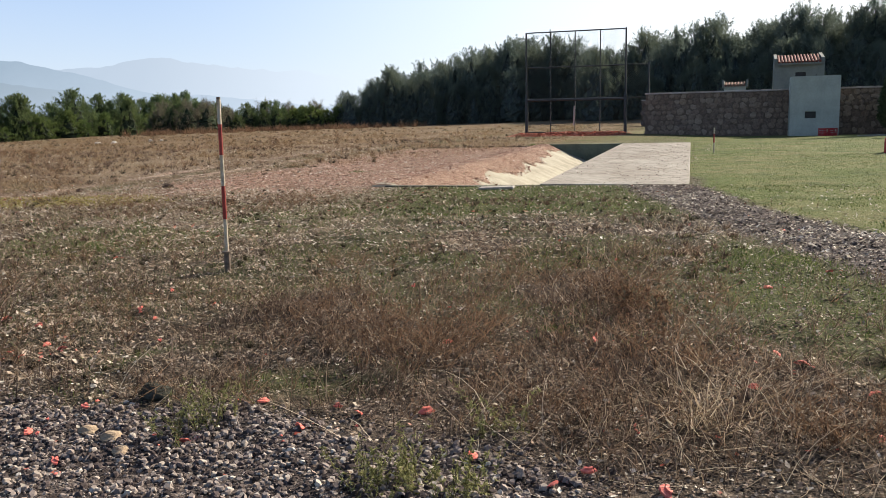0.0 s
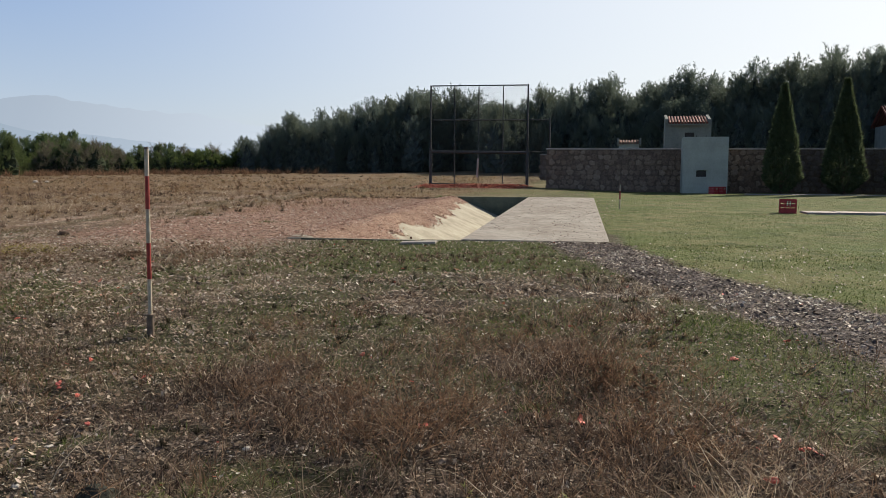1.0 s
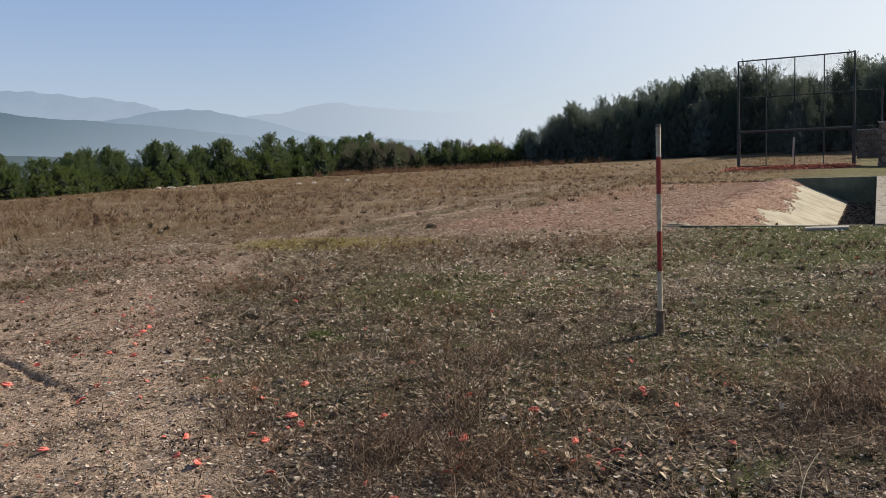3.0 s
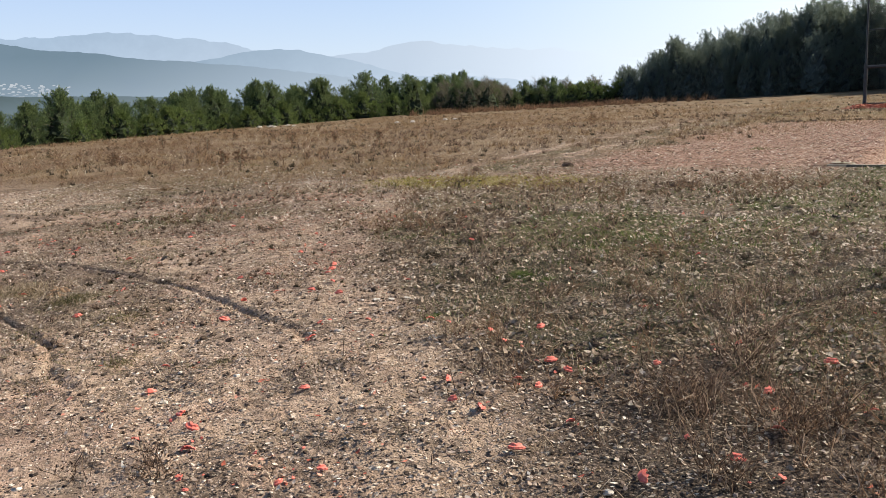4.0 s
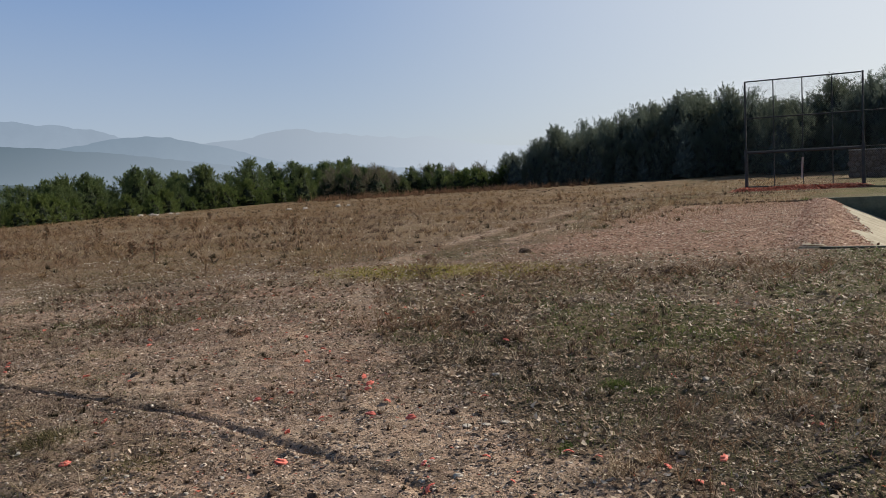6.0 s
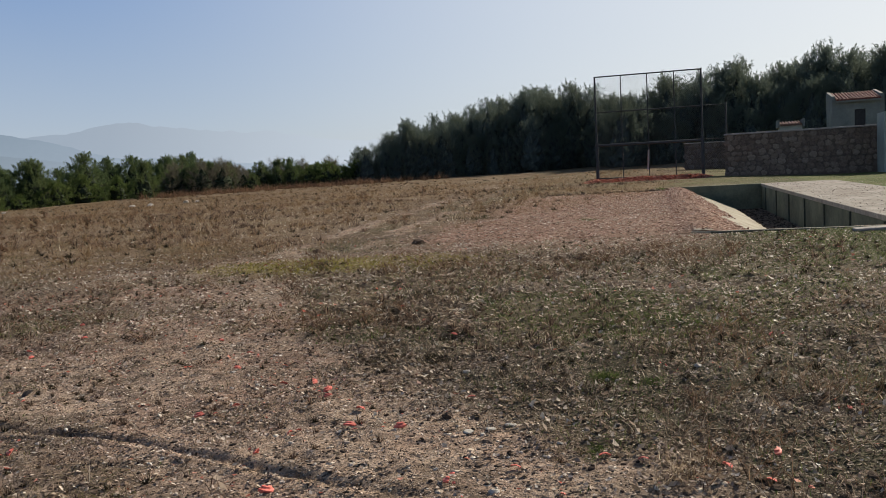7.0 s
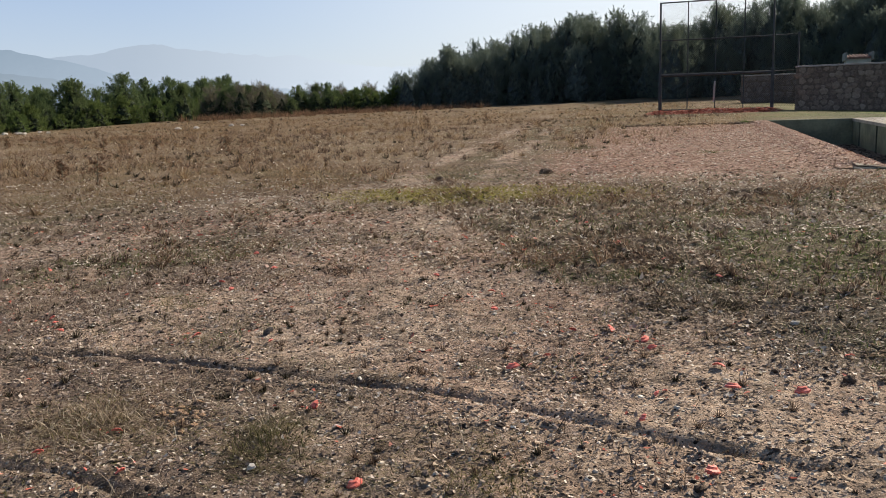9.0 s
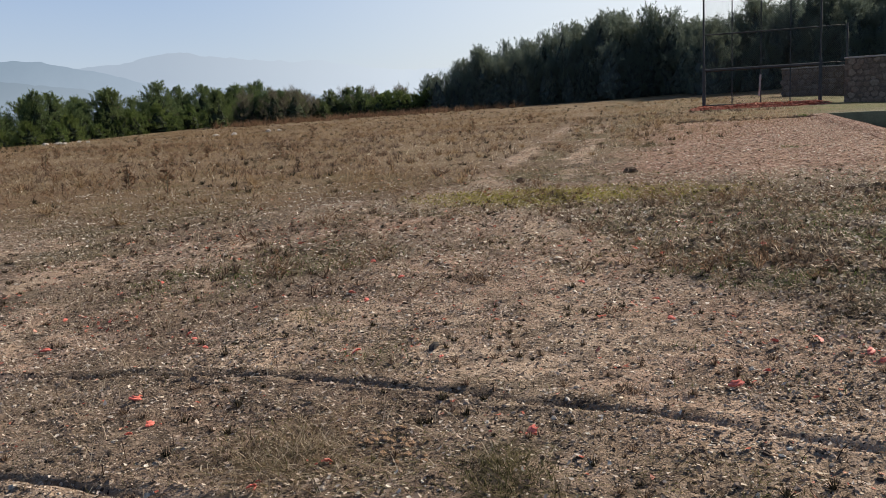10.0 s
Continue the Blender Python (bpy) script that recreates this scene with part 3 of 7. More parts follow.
# ---- ground ----
def axis(spans):
    out = [spans[0][0]]
    for a, b, d0, d1 in spans:
        x = a
        while x < b - 1e-6:
            f = (x - a) / (b - a)
            x = min(b, x + d0 * (d1 / d0) ** f)
            out.append(x)
    return np.array(out)


gx = axis([(-3500, -400, 500, 60), (-400, -70, 40, 3), (-70, -16, 2.5, 0.2), (-16, -6, 0.055, 0.055), (-6, 3, 0.085, 0.085), (3, 30, 0.15, 1.8), (30, 300, 2, 40), (300, 3000, 60, 500)])
gy = axis([(-2500, -60, 500, 20), (-60, 1.2, 12, 0.1), (1.2, 2.0, 0.08, 0.05), (2.0, 2.5, 0.034, 0.034), (2.5, 4.7, 0.021, 0.021), (4.7, 5.2, 0.034, 0.034), (5.2, 14, 0.06, 0.15), (14, 34, 0.2, 0.34), (34, 47, 0.4, 0.5), (47, 50, 0.25, 0.25), (50, 60, 0.4, 1.0), (60, 130, 1, 3), (130, 400, 4, 50), (400, 4500, 60, 500)])
X, Y = np.meshgrid(gx, gy)
Z = ground_z(X, Y)
nx, ny = len(gx), len(gy)
idx = np.arange(nx * ny).reshape(ny, nx)
quads = np.stack([idx[:-1, :-1], idx[:-1, 1:], idx[1:, 1:], idx[1:, :-1]], -1).reshape(-1, 4)
cxm, cym = (X[:-1, :-1] + X[1:, 1:]) / 2, (Y[:-1, :-1] + Y[1:, 1:]) / 2
cu, cv = pit_uv(cxm, cym)
hole = (cu > -0.12) & (cu < PAD_W - 0.1) & (cv > 0.12) & (cv < PIT_LEN + 0.12)
quads = quads[~hole.ravel()]
gme = tri_mesh("ground", np.stack([X, Y, Z], -1).reshape(-1, 3), quads, True)
mk = masks(X.ravel(), Y.ravel())
for name, keys in (("cover_a", ("earth", "green", "gravel")), ("cover_b", ("rubble", "lawn", "tall")), ("cover_c", ("red", "scrub", "yellow"))):
    at = gme.attributes.new(name, 'FLOAT_COLOR', 'POINT')
    col = np.ones((nx * ny, 4), np.float32)
    for c, key in enumerate(keys):
        col[:, c] = mk[key]
    at.data.foreach_set("color", col.ravel())
tagged(part("ground", gme, GROUND), "stony clearing of bare earth, dry grass and lawn", "ground", kind="structure")


# ---- far hills ----
def ridge(name, radius, base, crest, material, label, seed, rough=0.3):
    """A long ridge round the west and north; crest: its rise in degrees at a few bearings."""
    b = np.linspace(-80, 30, 420)
    cb, cr = zip(*crest)
    smooth = sum(np.interp(b + o, cb, cr) for o in (-1.2, -0.6, 0, 0.6, 1.2)) / 5
    rise = np.radians(smooth + rough * (fbm(b, b * 0, 2.6, seed) - 0.5) + 0.5 * rough * (fbm(b, b * 0, 0.5, seed + 1) - 0.5))
    top = 1.5 + radius * np.tan(rise)
    rows = []
    for f, rr in ((0.0, 0.90), (0.35, 0.95), (0.7, 0.985), (1.0, 1.0), (0.5, 1.06)):
        z = base + (top * (rr if f < 1 else 1) - base) * f
        w = 1 + 0.012 * (fbm(b, b * 0 + f * 9, 3.0, seed + 2) - 0.5) * (f not in (1.0,))
        rows.append(np.stack([radius * rr * w * np.sin(np.radians(b)), radius * rr * w * np.cos(np.radians(b)), z], -1))
    v = np.concatenate(rows)
    n = len(b)
    i = np.arange(n - 1)
    f = np.concatenate([np.stack([r * n + i, r * n + i + 1, (r + 1) * n + i + 1, (r + 1) * n + i], -1) for r in range(4)])
    return tagged(part(name, tri_mesh(name, v, f, True), material), label, "mountain", kind="structure")


# Hazed air and sunward brightness, mixed into the ridges' emission colour.
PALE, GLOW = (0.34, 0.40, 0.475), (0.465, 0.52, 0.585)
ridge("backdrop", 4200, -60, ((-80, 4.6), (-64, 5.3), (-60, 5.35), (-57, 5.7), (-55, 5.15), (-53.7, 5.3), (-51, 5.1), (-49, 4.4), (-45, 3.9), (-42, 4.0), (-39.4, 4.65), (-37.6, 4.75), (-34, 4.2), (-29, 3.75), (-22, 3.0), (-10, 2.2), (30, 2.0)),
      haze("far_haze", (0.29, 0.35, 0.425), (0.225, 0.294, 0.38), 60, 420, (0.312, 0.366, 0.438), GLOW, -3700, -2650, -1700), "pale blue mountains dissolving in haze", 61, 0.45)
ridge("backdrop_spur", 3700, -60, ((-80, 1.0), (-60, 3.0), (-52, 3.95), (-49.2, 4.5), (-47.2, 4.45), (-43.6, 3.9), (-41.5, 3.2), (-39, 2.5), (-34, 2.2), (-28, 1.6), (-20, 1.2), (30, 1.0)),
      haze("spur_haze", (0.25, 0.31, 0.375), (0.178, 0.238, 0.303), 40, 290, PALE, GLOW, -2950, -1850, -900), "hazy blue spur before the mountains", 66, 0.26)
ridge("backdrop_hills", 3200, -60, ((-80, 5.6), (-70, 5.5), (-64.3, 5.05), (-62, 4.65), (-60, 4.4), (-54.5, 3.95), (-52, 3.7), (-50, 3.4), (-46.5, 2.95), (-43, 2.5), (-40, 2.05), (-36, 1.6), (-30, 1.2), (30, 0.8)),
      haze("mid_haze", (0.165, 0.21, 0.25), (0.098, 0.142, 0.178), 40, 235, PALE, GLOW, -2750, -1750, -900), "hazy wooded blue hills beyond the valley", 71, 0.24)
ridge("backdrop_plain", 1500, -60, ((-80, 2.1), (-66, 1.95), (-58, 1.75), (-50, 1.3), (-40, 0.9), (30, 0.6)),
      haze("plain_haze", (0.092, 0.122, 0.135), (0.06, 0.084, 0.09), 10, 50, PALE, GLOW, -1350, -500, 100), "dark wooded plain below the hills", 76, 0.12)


# ---- the trench ----
PITM = Matrix.Translation((PIT[0], PIT[1], 0)) @ pose(0, 0, 0, 0, 0, 3.6)


def pit_top(v):
    """Level of the trench's rim, v metres along it."""
    return 0.455 + 0.0150 * v


def bar(bm, u0, u1, v0, v1, t0, t1, sill=0.0):
    """A block along the trench, from depth t0 to t1 under the rim (negative: above it), that follows its fall."""
    vs = []
    for v in (v0, v1):
        for u in (u0, u1):
            for t in (t0, t1):
                vs.append(bm.verts.new((u, v, pit_top(v) - t)))
    a, b, c, d, e, f, g, h = vs
    made = []
    for q in ((a, c, d, b), (e, f, h, g), (a, b, f, e), (c, g, h, d), (a, e, g, c), (b, d, h, f)):
        made.append(bm.faces.new(q))
    bmesh.ops.recalc_face_normals(bm, faces=made)
    if sill:
        bmesh.ops.bevel(bm, geom=list({x for q in made for x in q.edges}), offset=sill, segments=2, profile=0.5, affect='EDGES')
    return bm


trench = thing("target_trench", PITM, "open concrete trench with a sloping side and flat roof slab", "trench")
part("roof_slab", bar(bmesh.new(), OPEN_W, PAD_W, -0.02, PIT_LEN + 0.25, -0.03, 0.07, 0.012), SLABTOP, trench, "worn pale concrete slab strewn with chips")
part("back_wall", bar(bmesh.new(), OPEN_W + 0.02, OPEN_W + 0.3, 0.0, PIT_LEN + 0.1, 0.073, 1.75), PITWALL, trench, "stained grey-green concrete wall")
part("near_wall", bar(bmesh.new(), -0.35, OPEN_W - 0.003, 0.05, 0.1, 0.004, 1.75, 0.006), CONCRETE, trench)
# The whole kerb is coloured dark to stand for its shaded front.
part("front_kerb", bar(bmesh.new(), -0.05, PAD_W + 0.01, -0.07, 0.03, 0.0, 0.3, 0.006), STAINSHADE, trench, "weathered concrete kerb coloured dark as its shaded face")
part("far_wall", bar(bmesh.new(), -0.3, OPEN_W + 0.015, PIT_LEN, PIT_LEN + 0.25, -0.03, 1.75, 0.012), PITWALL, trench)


def ramp_mesh():
    bm = bmesh.new()
    n = 60
    prof = [(-0.3, -0.02), (0.0, 0.0), (RAMP_W * 0.5, 0.42), (RAMP_W, 0.85), (RAMP_W + 0.02, 1.7)]
    rows = []
    for i in range(n + 1):
        v = 0.1 + (PIT_LEN - 0.1) * i / n
        rows.append([bm.verts.new((u + 0.012 * math.sin(i * 2.1 + j), v, pit_top(v) - t + 0.012 * math.sin(i * 1.3 + j * 2))) for j, (u, t) in enumerate(prof)])
    for a, b in zip(rows, rows[1:]):
        for j in range(len(prof) - 1):
            bm.faces.new((a[j], a[j + 1], b[j + 1], b[j]))
    return bm


part("ramp", ramp_mesh(), CONCRETE, trench, "pale sloping concrete apron")
part("trench_floor", bar(bmesh.new(), RAMP_W - 0.25, OPEN_W + 0.1, 0.2, PIT_LEN, 0.88, 1.7), PITEARTH, trench, "dark earth floor strewn with shards")
for i in range(7):
    v = 1.5 + i * 2.62
    part("rib", bar(bmesh.new(), OPEN_W - 0.02, OPEN_W + 0.017, v, v + 0.035, 0.075, 1.5), STAINSHADE, trench)

# loose slab before the trench
bm = box(bmesh.new(), -0.30, -0.11, -0.03, 0.30, 0.11, 0.015, 0.012)
tagged(part("loose_slab", bm, PADTOP, at=pose(-4.05, 13.75, gz(-4.05, 13.75) + 0.03, 2, -2, 6)), "broken pale concrete slab lying in the grass", "slab")


# ---- backstop fence ----
FX0, FX1, FY = -12.64, -6.77, 49.42
FZ = 0.97
fence = thing("backstop_fence", pose(0, 0, 0), "tall dark steel frame fence with wire netting", "fence")
for x in (FX0, FX1):
    post = part("post", rod(bmesh.new(), (x, FY, FZ - 0.3), (x, FY, 6.97), 0.058, 0.05, 8), STEEL, fence)
    part("sleeve", rod(bmesh.new(), (x, FY, FZ - 0.28), (x, FY, 3.2), 0.098, 0.095, 10), STEEL, post)
for i in (1, 2, 3):
    x = FX0 + (FX1 - FX0) * i / 4
    part("upright", rod(bmesh.new(), (x, FY, FZ + 0.1), (x, FY, 6.95), 0.032, 0.032, 6), STEEL, fence)
for z, r in ((6.95, 0.036), (4.92, 0.036), (3.02, 0.085), (FZ + 0.14, 0.035)):
    part("rail", rod(bmesh.new(), (FX0 + 0.06, FY - 0.01, z), (FX1 - 0.06, FY - 0.01, z - 0.04), r, r, 6), STEEL, fence)


def netting(x0, x1, z0, z1, pitch, r):
    """Diagonal woven wires, cut to the frame."""
    V, F = [], []
    w, h = x1 - x0, z1 - z0
    for s in (1, -1):
        c = -h
        while c < w:
            a, b = max(c, 0.0), min(c + h, w)
            if b > a:
                za, zb = (a - c), (b - c)
                if s < 0:
                    za, zb = h - za, h - zb
                k = len(V)
                dz = r
                V += [(x0 + a, 0, z0 + za - dz), (x0 + a, 0, z0 + za + dz), (x0 + b, 0, z0 + zb + dz), (x0 + b, 0, z0 + zb - dz), (x0 + a, s * r, z0 + za), (x0 + b, s * r, z0 + zb)]
                F += [(k, k + 1, k + 2, k + 3), (k, k + 4, k + 5, k + 3), (k + 1, k + 4, k + 5, k + 2)]
            c += pitch
    return tri_mesh("netting", np.array(V), np.array(F))


for z0, z1, r in ((FZ + 0.15, 2.94, 0.0026), (3.1, 4.88, 0.0038), (4.96, 6.91, 0.0032)):
    part("netting", netting(FX0 + 0.06, FX1 - 0.06, z0, z1, 0.1, r), NETWIRE, fence, "woven wire netting", Matrix.Translation((0, FY + 0.02, 0)))
wing = thing("side_fence", pose(0, 0, 0), "lower dark steel fence section joining the stone wall", "fence")
part("post", rod(bmesh.new(), (-5.5, FY + 0.3, FZ - 0.3), (-5.5, FY + 0.3, 5.0), 0.05, 0.05, 8), STEEL, wing)
for z in (4.9, 3.02):
    part("rail", rod(bmesh.new(), (FX1 + 0.08, FY + 0.02, z), (-5.55, FY + 0.3, z), 0.024, 0.024, 6), STEEL, wing)
part("netting", netting(FX1 + 0.08, -5.55, FZ + 0.15, 4.88, 0.1, 0.004), NETWIRE, wing, "", Matrix.Translation((0, FY + 0.04, 0)))


part("tied_strip", box(bmesh.new(), -0.05, -0.012, 0.0, 0.05, 0.012, 1.15, 0.004, pose(-9.78, FY - 0.06, FZ + 0.5, 0, 3, 0)), COPING, fence, "bleached strip tied to the middle upright")


# ---- fieldstone walls ----
def stone_shapes():
    """A few rough stone blanks, about one unit across."""
    out = []
    r = random.Random(3)
    for _ in range(8):
        bm = bmesh.new()
        n = r.randint(5, 7)
        front, back = [], []
        for i in range(n):
            a = 2 * math.pi * (i + r.uniform(-0.28, 0.28)) / n
            q = r.uniform(0.86, 1.0)
            front.append(bm.verts.new((0.43 * q * math.cos(a), -0.10 + r.uniform(-0.03, 0.03), 0.43 * q * math.sin(a))))
            back.append(bm.verts.new((0.53 * q * math.cos(a), 0.06, 0.53 * q * math.sin(a))))
        mid = bm.verts.new((r.uniform(-0.1, 0.1), -0.16, r.uniform(-0.1, 0.1)))
        for i in range(n):
            bm.faces.new((mid, front[(i + 1) % n], front[i]))
            bm.faces.new((front[i], front[(i + 1) % n], back[(i + 1) % n], back[i]))
        bmesh.ops.recalc_face_normals(bm, faces=bm.faces)
        me = mesh_of("stone", bm)
        me.materials.append(STONE)
        out.append(me)
    return out


STONES = stone_shapes()


def stone_wall(name, x0, x1, y, z0, z1, label, single, cell=0.34):
    """Mortar core, coping and single stones; those past single metres from x0 are joined."""
    w = thing(name, pose(0, 0, 0), label, "wall", kind="structure")
    part("core", box(bmesh.new(), x0, y, z0 - 0.4, x1, y + 0.45, z1 - 0.09), MORTAR, w)
    part("coping", box(bmesh.new(), x0 - 0.05, y - 0.06, z1 - 0.088, x1, y + 0.51, z1, 0.02), COPING, w, "pale concrete coping")
    r = random.Random(len(name))
    rest_v, rest_f = [], []
    rows = int((z1 - 0.1 - z0) / (cell * 0.86))
    for j in range(rows):
        x = x0 + 0.12 + (j % 2) * cell * 0.5
        while x < x1 - 0.1:
            s = cell * r.uniform(0.75, 1.35)
            m = Matrix.Translation((x, y, z0 + 0.1 + (j + 0.5) * (z1 - 0.2 - z0) / rows + r.uniform(-0.04, 0.04))) @ pose(0, 0, 0, 0, r.uniform(-40, 40), 0) @ Matrix.Diagonal((s * r.uniform(1.02, 1.3), 0.32, min(s, cell * 1.15) * r.uniform(0.9, 1.12), 1))
            me = r.choice(STONES)
            if x - x0 < single:
                part("stone", me, STONE, w, at=m)
            else:
                k = len(rest_v)
                rest_v += [tuple(m @ v.co) for v in me.vertices]
                for p in me.polygons:
                    t = [k + i for i in p.vertices]
                    rest_f += [(t[0], t[i], t[i + 1]) for i in range(1, len(t) - 1)]
            x += s * 1.02
    if rest_v:
        o = part("stones", tri_mesh("stones", np.array(rest_v), np.array(rest_f)), STONEFAR, w)
        o["kind"] = "stuff"
    return w


def stone_far_material():
    k = Nodes("field_stone_far", 0.9, 0.2)
    c = k.ramp(k.island(), [(0.0, (0.06, 0.042, 0.035)), (0.35, (0.105, 0.074, 0.058)), (0.7, (0.143, 0.106, 0.087)), (1.0, (0.195, 0.158, 0.131))])
    n = k.noise(9, 4)
    k.color(k.mix(0.45, c, k.ramp(n, [(0.3, (0.08, 0.06, 0.055)), (0.7, (0.26, 0.215, 0.185))])))
    k.bump(n, 0.6, 0.03)
    return k.m


STONEFAR = stone_far_material()
stone_wall("wall_north", -5.6, 34.0, 49.15, 0.72, 3.22, "long fieldstone wall with pale concrete coping", 13.0)
stone_wall("wall_far", -8.4, -2.0, 71.0, 1.2, 3.45, "distant low fieldstone wall behind the fence", 0.0, 0.42)


# ---- hut, gatehouse and block behind the wall ----
def hut():
    w = thing("control_hut", pose(1.95, 47.2, 0.6, 0, 0, 0), "small grey plastered hut with a dark window, by the stone wall", "hut")
    bm = bmesh.new()
    # front face with an opening, then sides, back and roof
    W, D, Hh, t = 2.34, 1.9, 3.16, 0.15
    wx0, wx1, wz0, wz1 = 0.72, 1.24, 1.02, 1.36
    box(bm, 0, 0, -0.2, wx0, t, Hh)
    box(bm, wx1, 0, -0.2, W, t, Hh)
    box(bm, wx0, 0, -0.2, wx1, t, wz0)
    box(bm, wx0, 0, wz1, wx1, t, Hh)
    box(bm, 0, t, -0.2, t, D, Hh)
    box(bm, W - t, t, -0.2, W, D, Hh)
    box(bm, t, D - t, -0.2, W - t, D, Hh)
    part("wall", bm, PLASTER, w)
    part("roof", box(bmesh.new(), t, t, Hh - 0.18, W - t, D - t, Hh - 0.06), PLASTER, w)
    part("window", box(bmesh.new(), wx0 + 0.003, 0.09, wz0 + 0.003, wx1 - 0.003, 0.12, wz1 - 0.003), GLASSDARK, w, "dark glazed hatch")
    part("lintel", box(bmesh.new(), wx0 - 0.06, -0.03, wz1 + 0.01, wx1 + 0.06, -0.002, wz1 + 0.07, 0.008), PLASTER, w)
    for i in range(3):
        part("anchor", rod(bmesh.new(), (0.7 + 0.5 * i, 0.4, Hh - 0.1), (0.7 + 0.5 * i, 0.4, Hh + 0.09), 0.02, 0.02, 5), STEEL, w)
    return w


hut()


def tiled_roof(bm, x0, x1, y0, y1, z0, z1):
    """Rows of barrel tiles up a single slope."""
    n = int((x1 - x0) / 0.2)
    for i in range(n):
        x = x0 + (i + 0.5) * (x1 - x0) / n
        r = rod(bm, (x, y0, z0), (x, y1, z1), 0.085, 0.075, 8)
    return bm


def gatehouse(x0, y0, w_, d_, z0, z1, label):
    g = thing("gatehouse", pose(x0, y0, 0), label, "house")
    bm = bmesh.new()
    box(bm, 0, 0, z0, w_ * 0.42, 0.2, z1 - 0.35)
    box(bm, w_ * 0.66, 0, z0, w_, 0.2, z1 - 0.35)
    box(bm, w_ * 0.42, 0, z1 - 1.0, w_ * 0.66, 0.2, z1 - 0.35)
    box(bm, w_ * 0.42, 0, z0, w_ * 0.66, 0.2, z0 + 0.15)
    part("wall", bm, OLDPLASTER, g)
    part("back_wall", box(bmesh.new(), 0.2, d_ - 0.2, z0, w_ - 0.2, d_, z1 + 0.2), OLDPLASTER, g)
    for x in (-0.2, w_):
        bm = bmesh.new()
        vs = [bm.verts.new(p) for p in ((0, 0, z0), (0, d_, z0), (0, d_, z1 + 0.45), (0, 0.45, z1 - 0.02), (0, 0, z1 - 0.05))]
        f = bm.faces.new(vs)
        ex = bmesh.ops.extrude_face_region(bm, geom=[f])
        bmesh.ops.translate(bm, verts=[v for v in ex["geom"] if isinstance(v, bmesh.types.BMVert)], vec=(0.2, 0, 0))
        bmesh.ops.recalc_face_normals(bm, faces=bm.faces)
        part("side_wall", bm, OLDPLASTER, g, "", pose(x, 0, 0))
    part("roof", tiled_roof(bmesh.new(), 0.01, w_ - 0.01, -0.28, d_ - 0.25, z1 - 0.36, z1 + 0.3), TILE, g, "red clay tile roof")
    part("eave", box(bmesh.new(), 0.01, -0.34, z1 - 0.5, w_ - 0.01, -0.28, z1 - 0.40), OLDPLASTER, g)
    part("door", box(bmesh.new(), w_ * 0.42 + 0.004, 0.1, z0 + 0.152, w_ * 0.66 - 0.004, 0.15, z1 - 1.004), GLASSDARK, g, "dark doorway")
    return g


gatehouse(1.65, 62.0, 2.75, 3.0, 0.9, 5.75, "small grey-white gatehouse with a red tile roof")
low = thing("chimney_house", pose(-1.9, 63.0, 0), "low pink-roofed building top behind the stone wall", "house")
part("wall", box(bmesh.new(), 0.12, 0, 0.9, 1.58, 1.6, 4.0), PLASTER, low)
part("roof", tiled_roof(bmesh.new(), 0.13, 1.57, -0.15, 1.6, 4.05, 4.3), FADEDTILE, low, "faded clay tile roof")
for x in (0.0, 1.6):
    part("parapet", box(bmesh.new(), x, -0.2, 3.9, x + 0.12, 1.7, 4.42, 0.02), OLDPLASTER, low)
right_house = thing("distant_house", pose(20.5, 78.0, 0), "distant house with a faded red roof among trees", "house")
part("wall", box(bmesh.new(), 0, 0, 1.0, 7.0, 5.0, 6.2), OLDPLASTER, right_house)
bm = bmesh.new()
tiled_roof(bm, -0.3, 7.3, -0.5, 2.5, 6.2, 7.9)
tiled_roof(bm, -0.3, 7.3, 5.5, 2.5, 6.2, 7.9)
part("roof", bm, TILE, right_house)
for i in range(3):
    part("window", box(bmesh.new(), 0.9 + 2.1 * i, -0.05, 3.2, 1.9 + 2.1 * i, -0.003, 4.6), GLASSDARK, right_house)


# ---- lawn things ----
def crate(name, m, label, w=0.44, d=0.34, h=0.38):
    """Open plastic crate with slatted sides and a pale patch on the front."""
    c = thing(name, m, label, "crate", "red crates")
    bm = bmesh.new()
    box(bm, -w / 2, -d / 2, 0, w / 2, d / 2, 0.03)
    part("base", bm, REDPLASTIC, c)
    for nm, a, b, f in (("front_side", (-w / 2, -d / 2), (w / 2, -d / 2 + 0.02), 0), ("back_side", (-w / 2, d / 2 - 0.02), (w / 2, d / 2), 0)):
        bm = bmesh.new()
        for z0, z1 in ((0.032, 0.13), (0.16, 0.25), (0.28, h)):
            box(bm, a[0], a[1], z0, b[0], b[1], z1)
        for i in range(4):
            x = a[0] + (b[0] - a[0] - 0.04) * i / 3
            box(bm, x, a[1] + 0.003, 0.032, x + 0.04, b[1] - 0.003, h - 0.003)
        part(nm, bm, REDPLASTIC, c)
    for x in (-w / 2, w / 2 - 0.02):
        bm = bmesh.new()
        for z0, z1 in ((0.032, 0.13), (0.16, 0.25), (0.28, h)):
            box(bm, x, -d / 2 + 0.023, z0, x + 0.02, d / 2 - 0.023, z1)
        part("end_side", bm, REDPLASTIC, c)
    bm = bmesh.new()
    for i in range(2):
        box(bm, -0.03 + 0.07 * i, -d / 2 - 0.006, 0.2, 0.005 + 0.07 * i, -d / 2 - 0.002, 0.33)
    part("label_marks", bm, WHITEPAINT, c, "pale worn print")
    return c


crate("crate", pose(3.52, 24.25, gz(3.5, 24.2), 0, 0, -8), "red slatted plastic crate standing on the lawn")
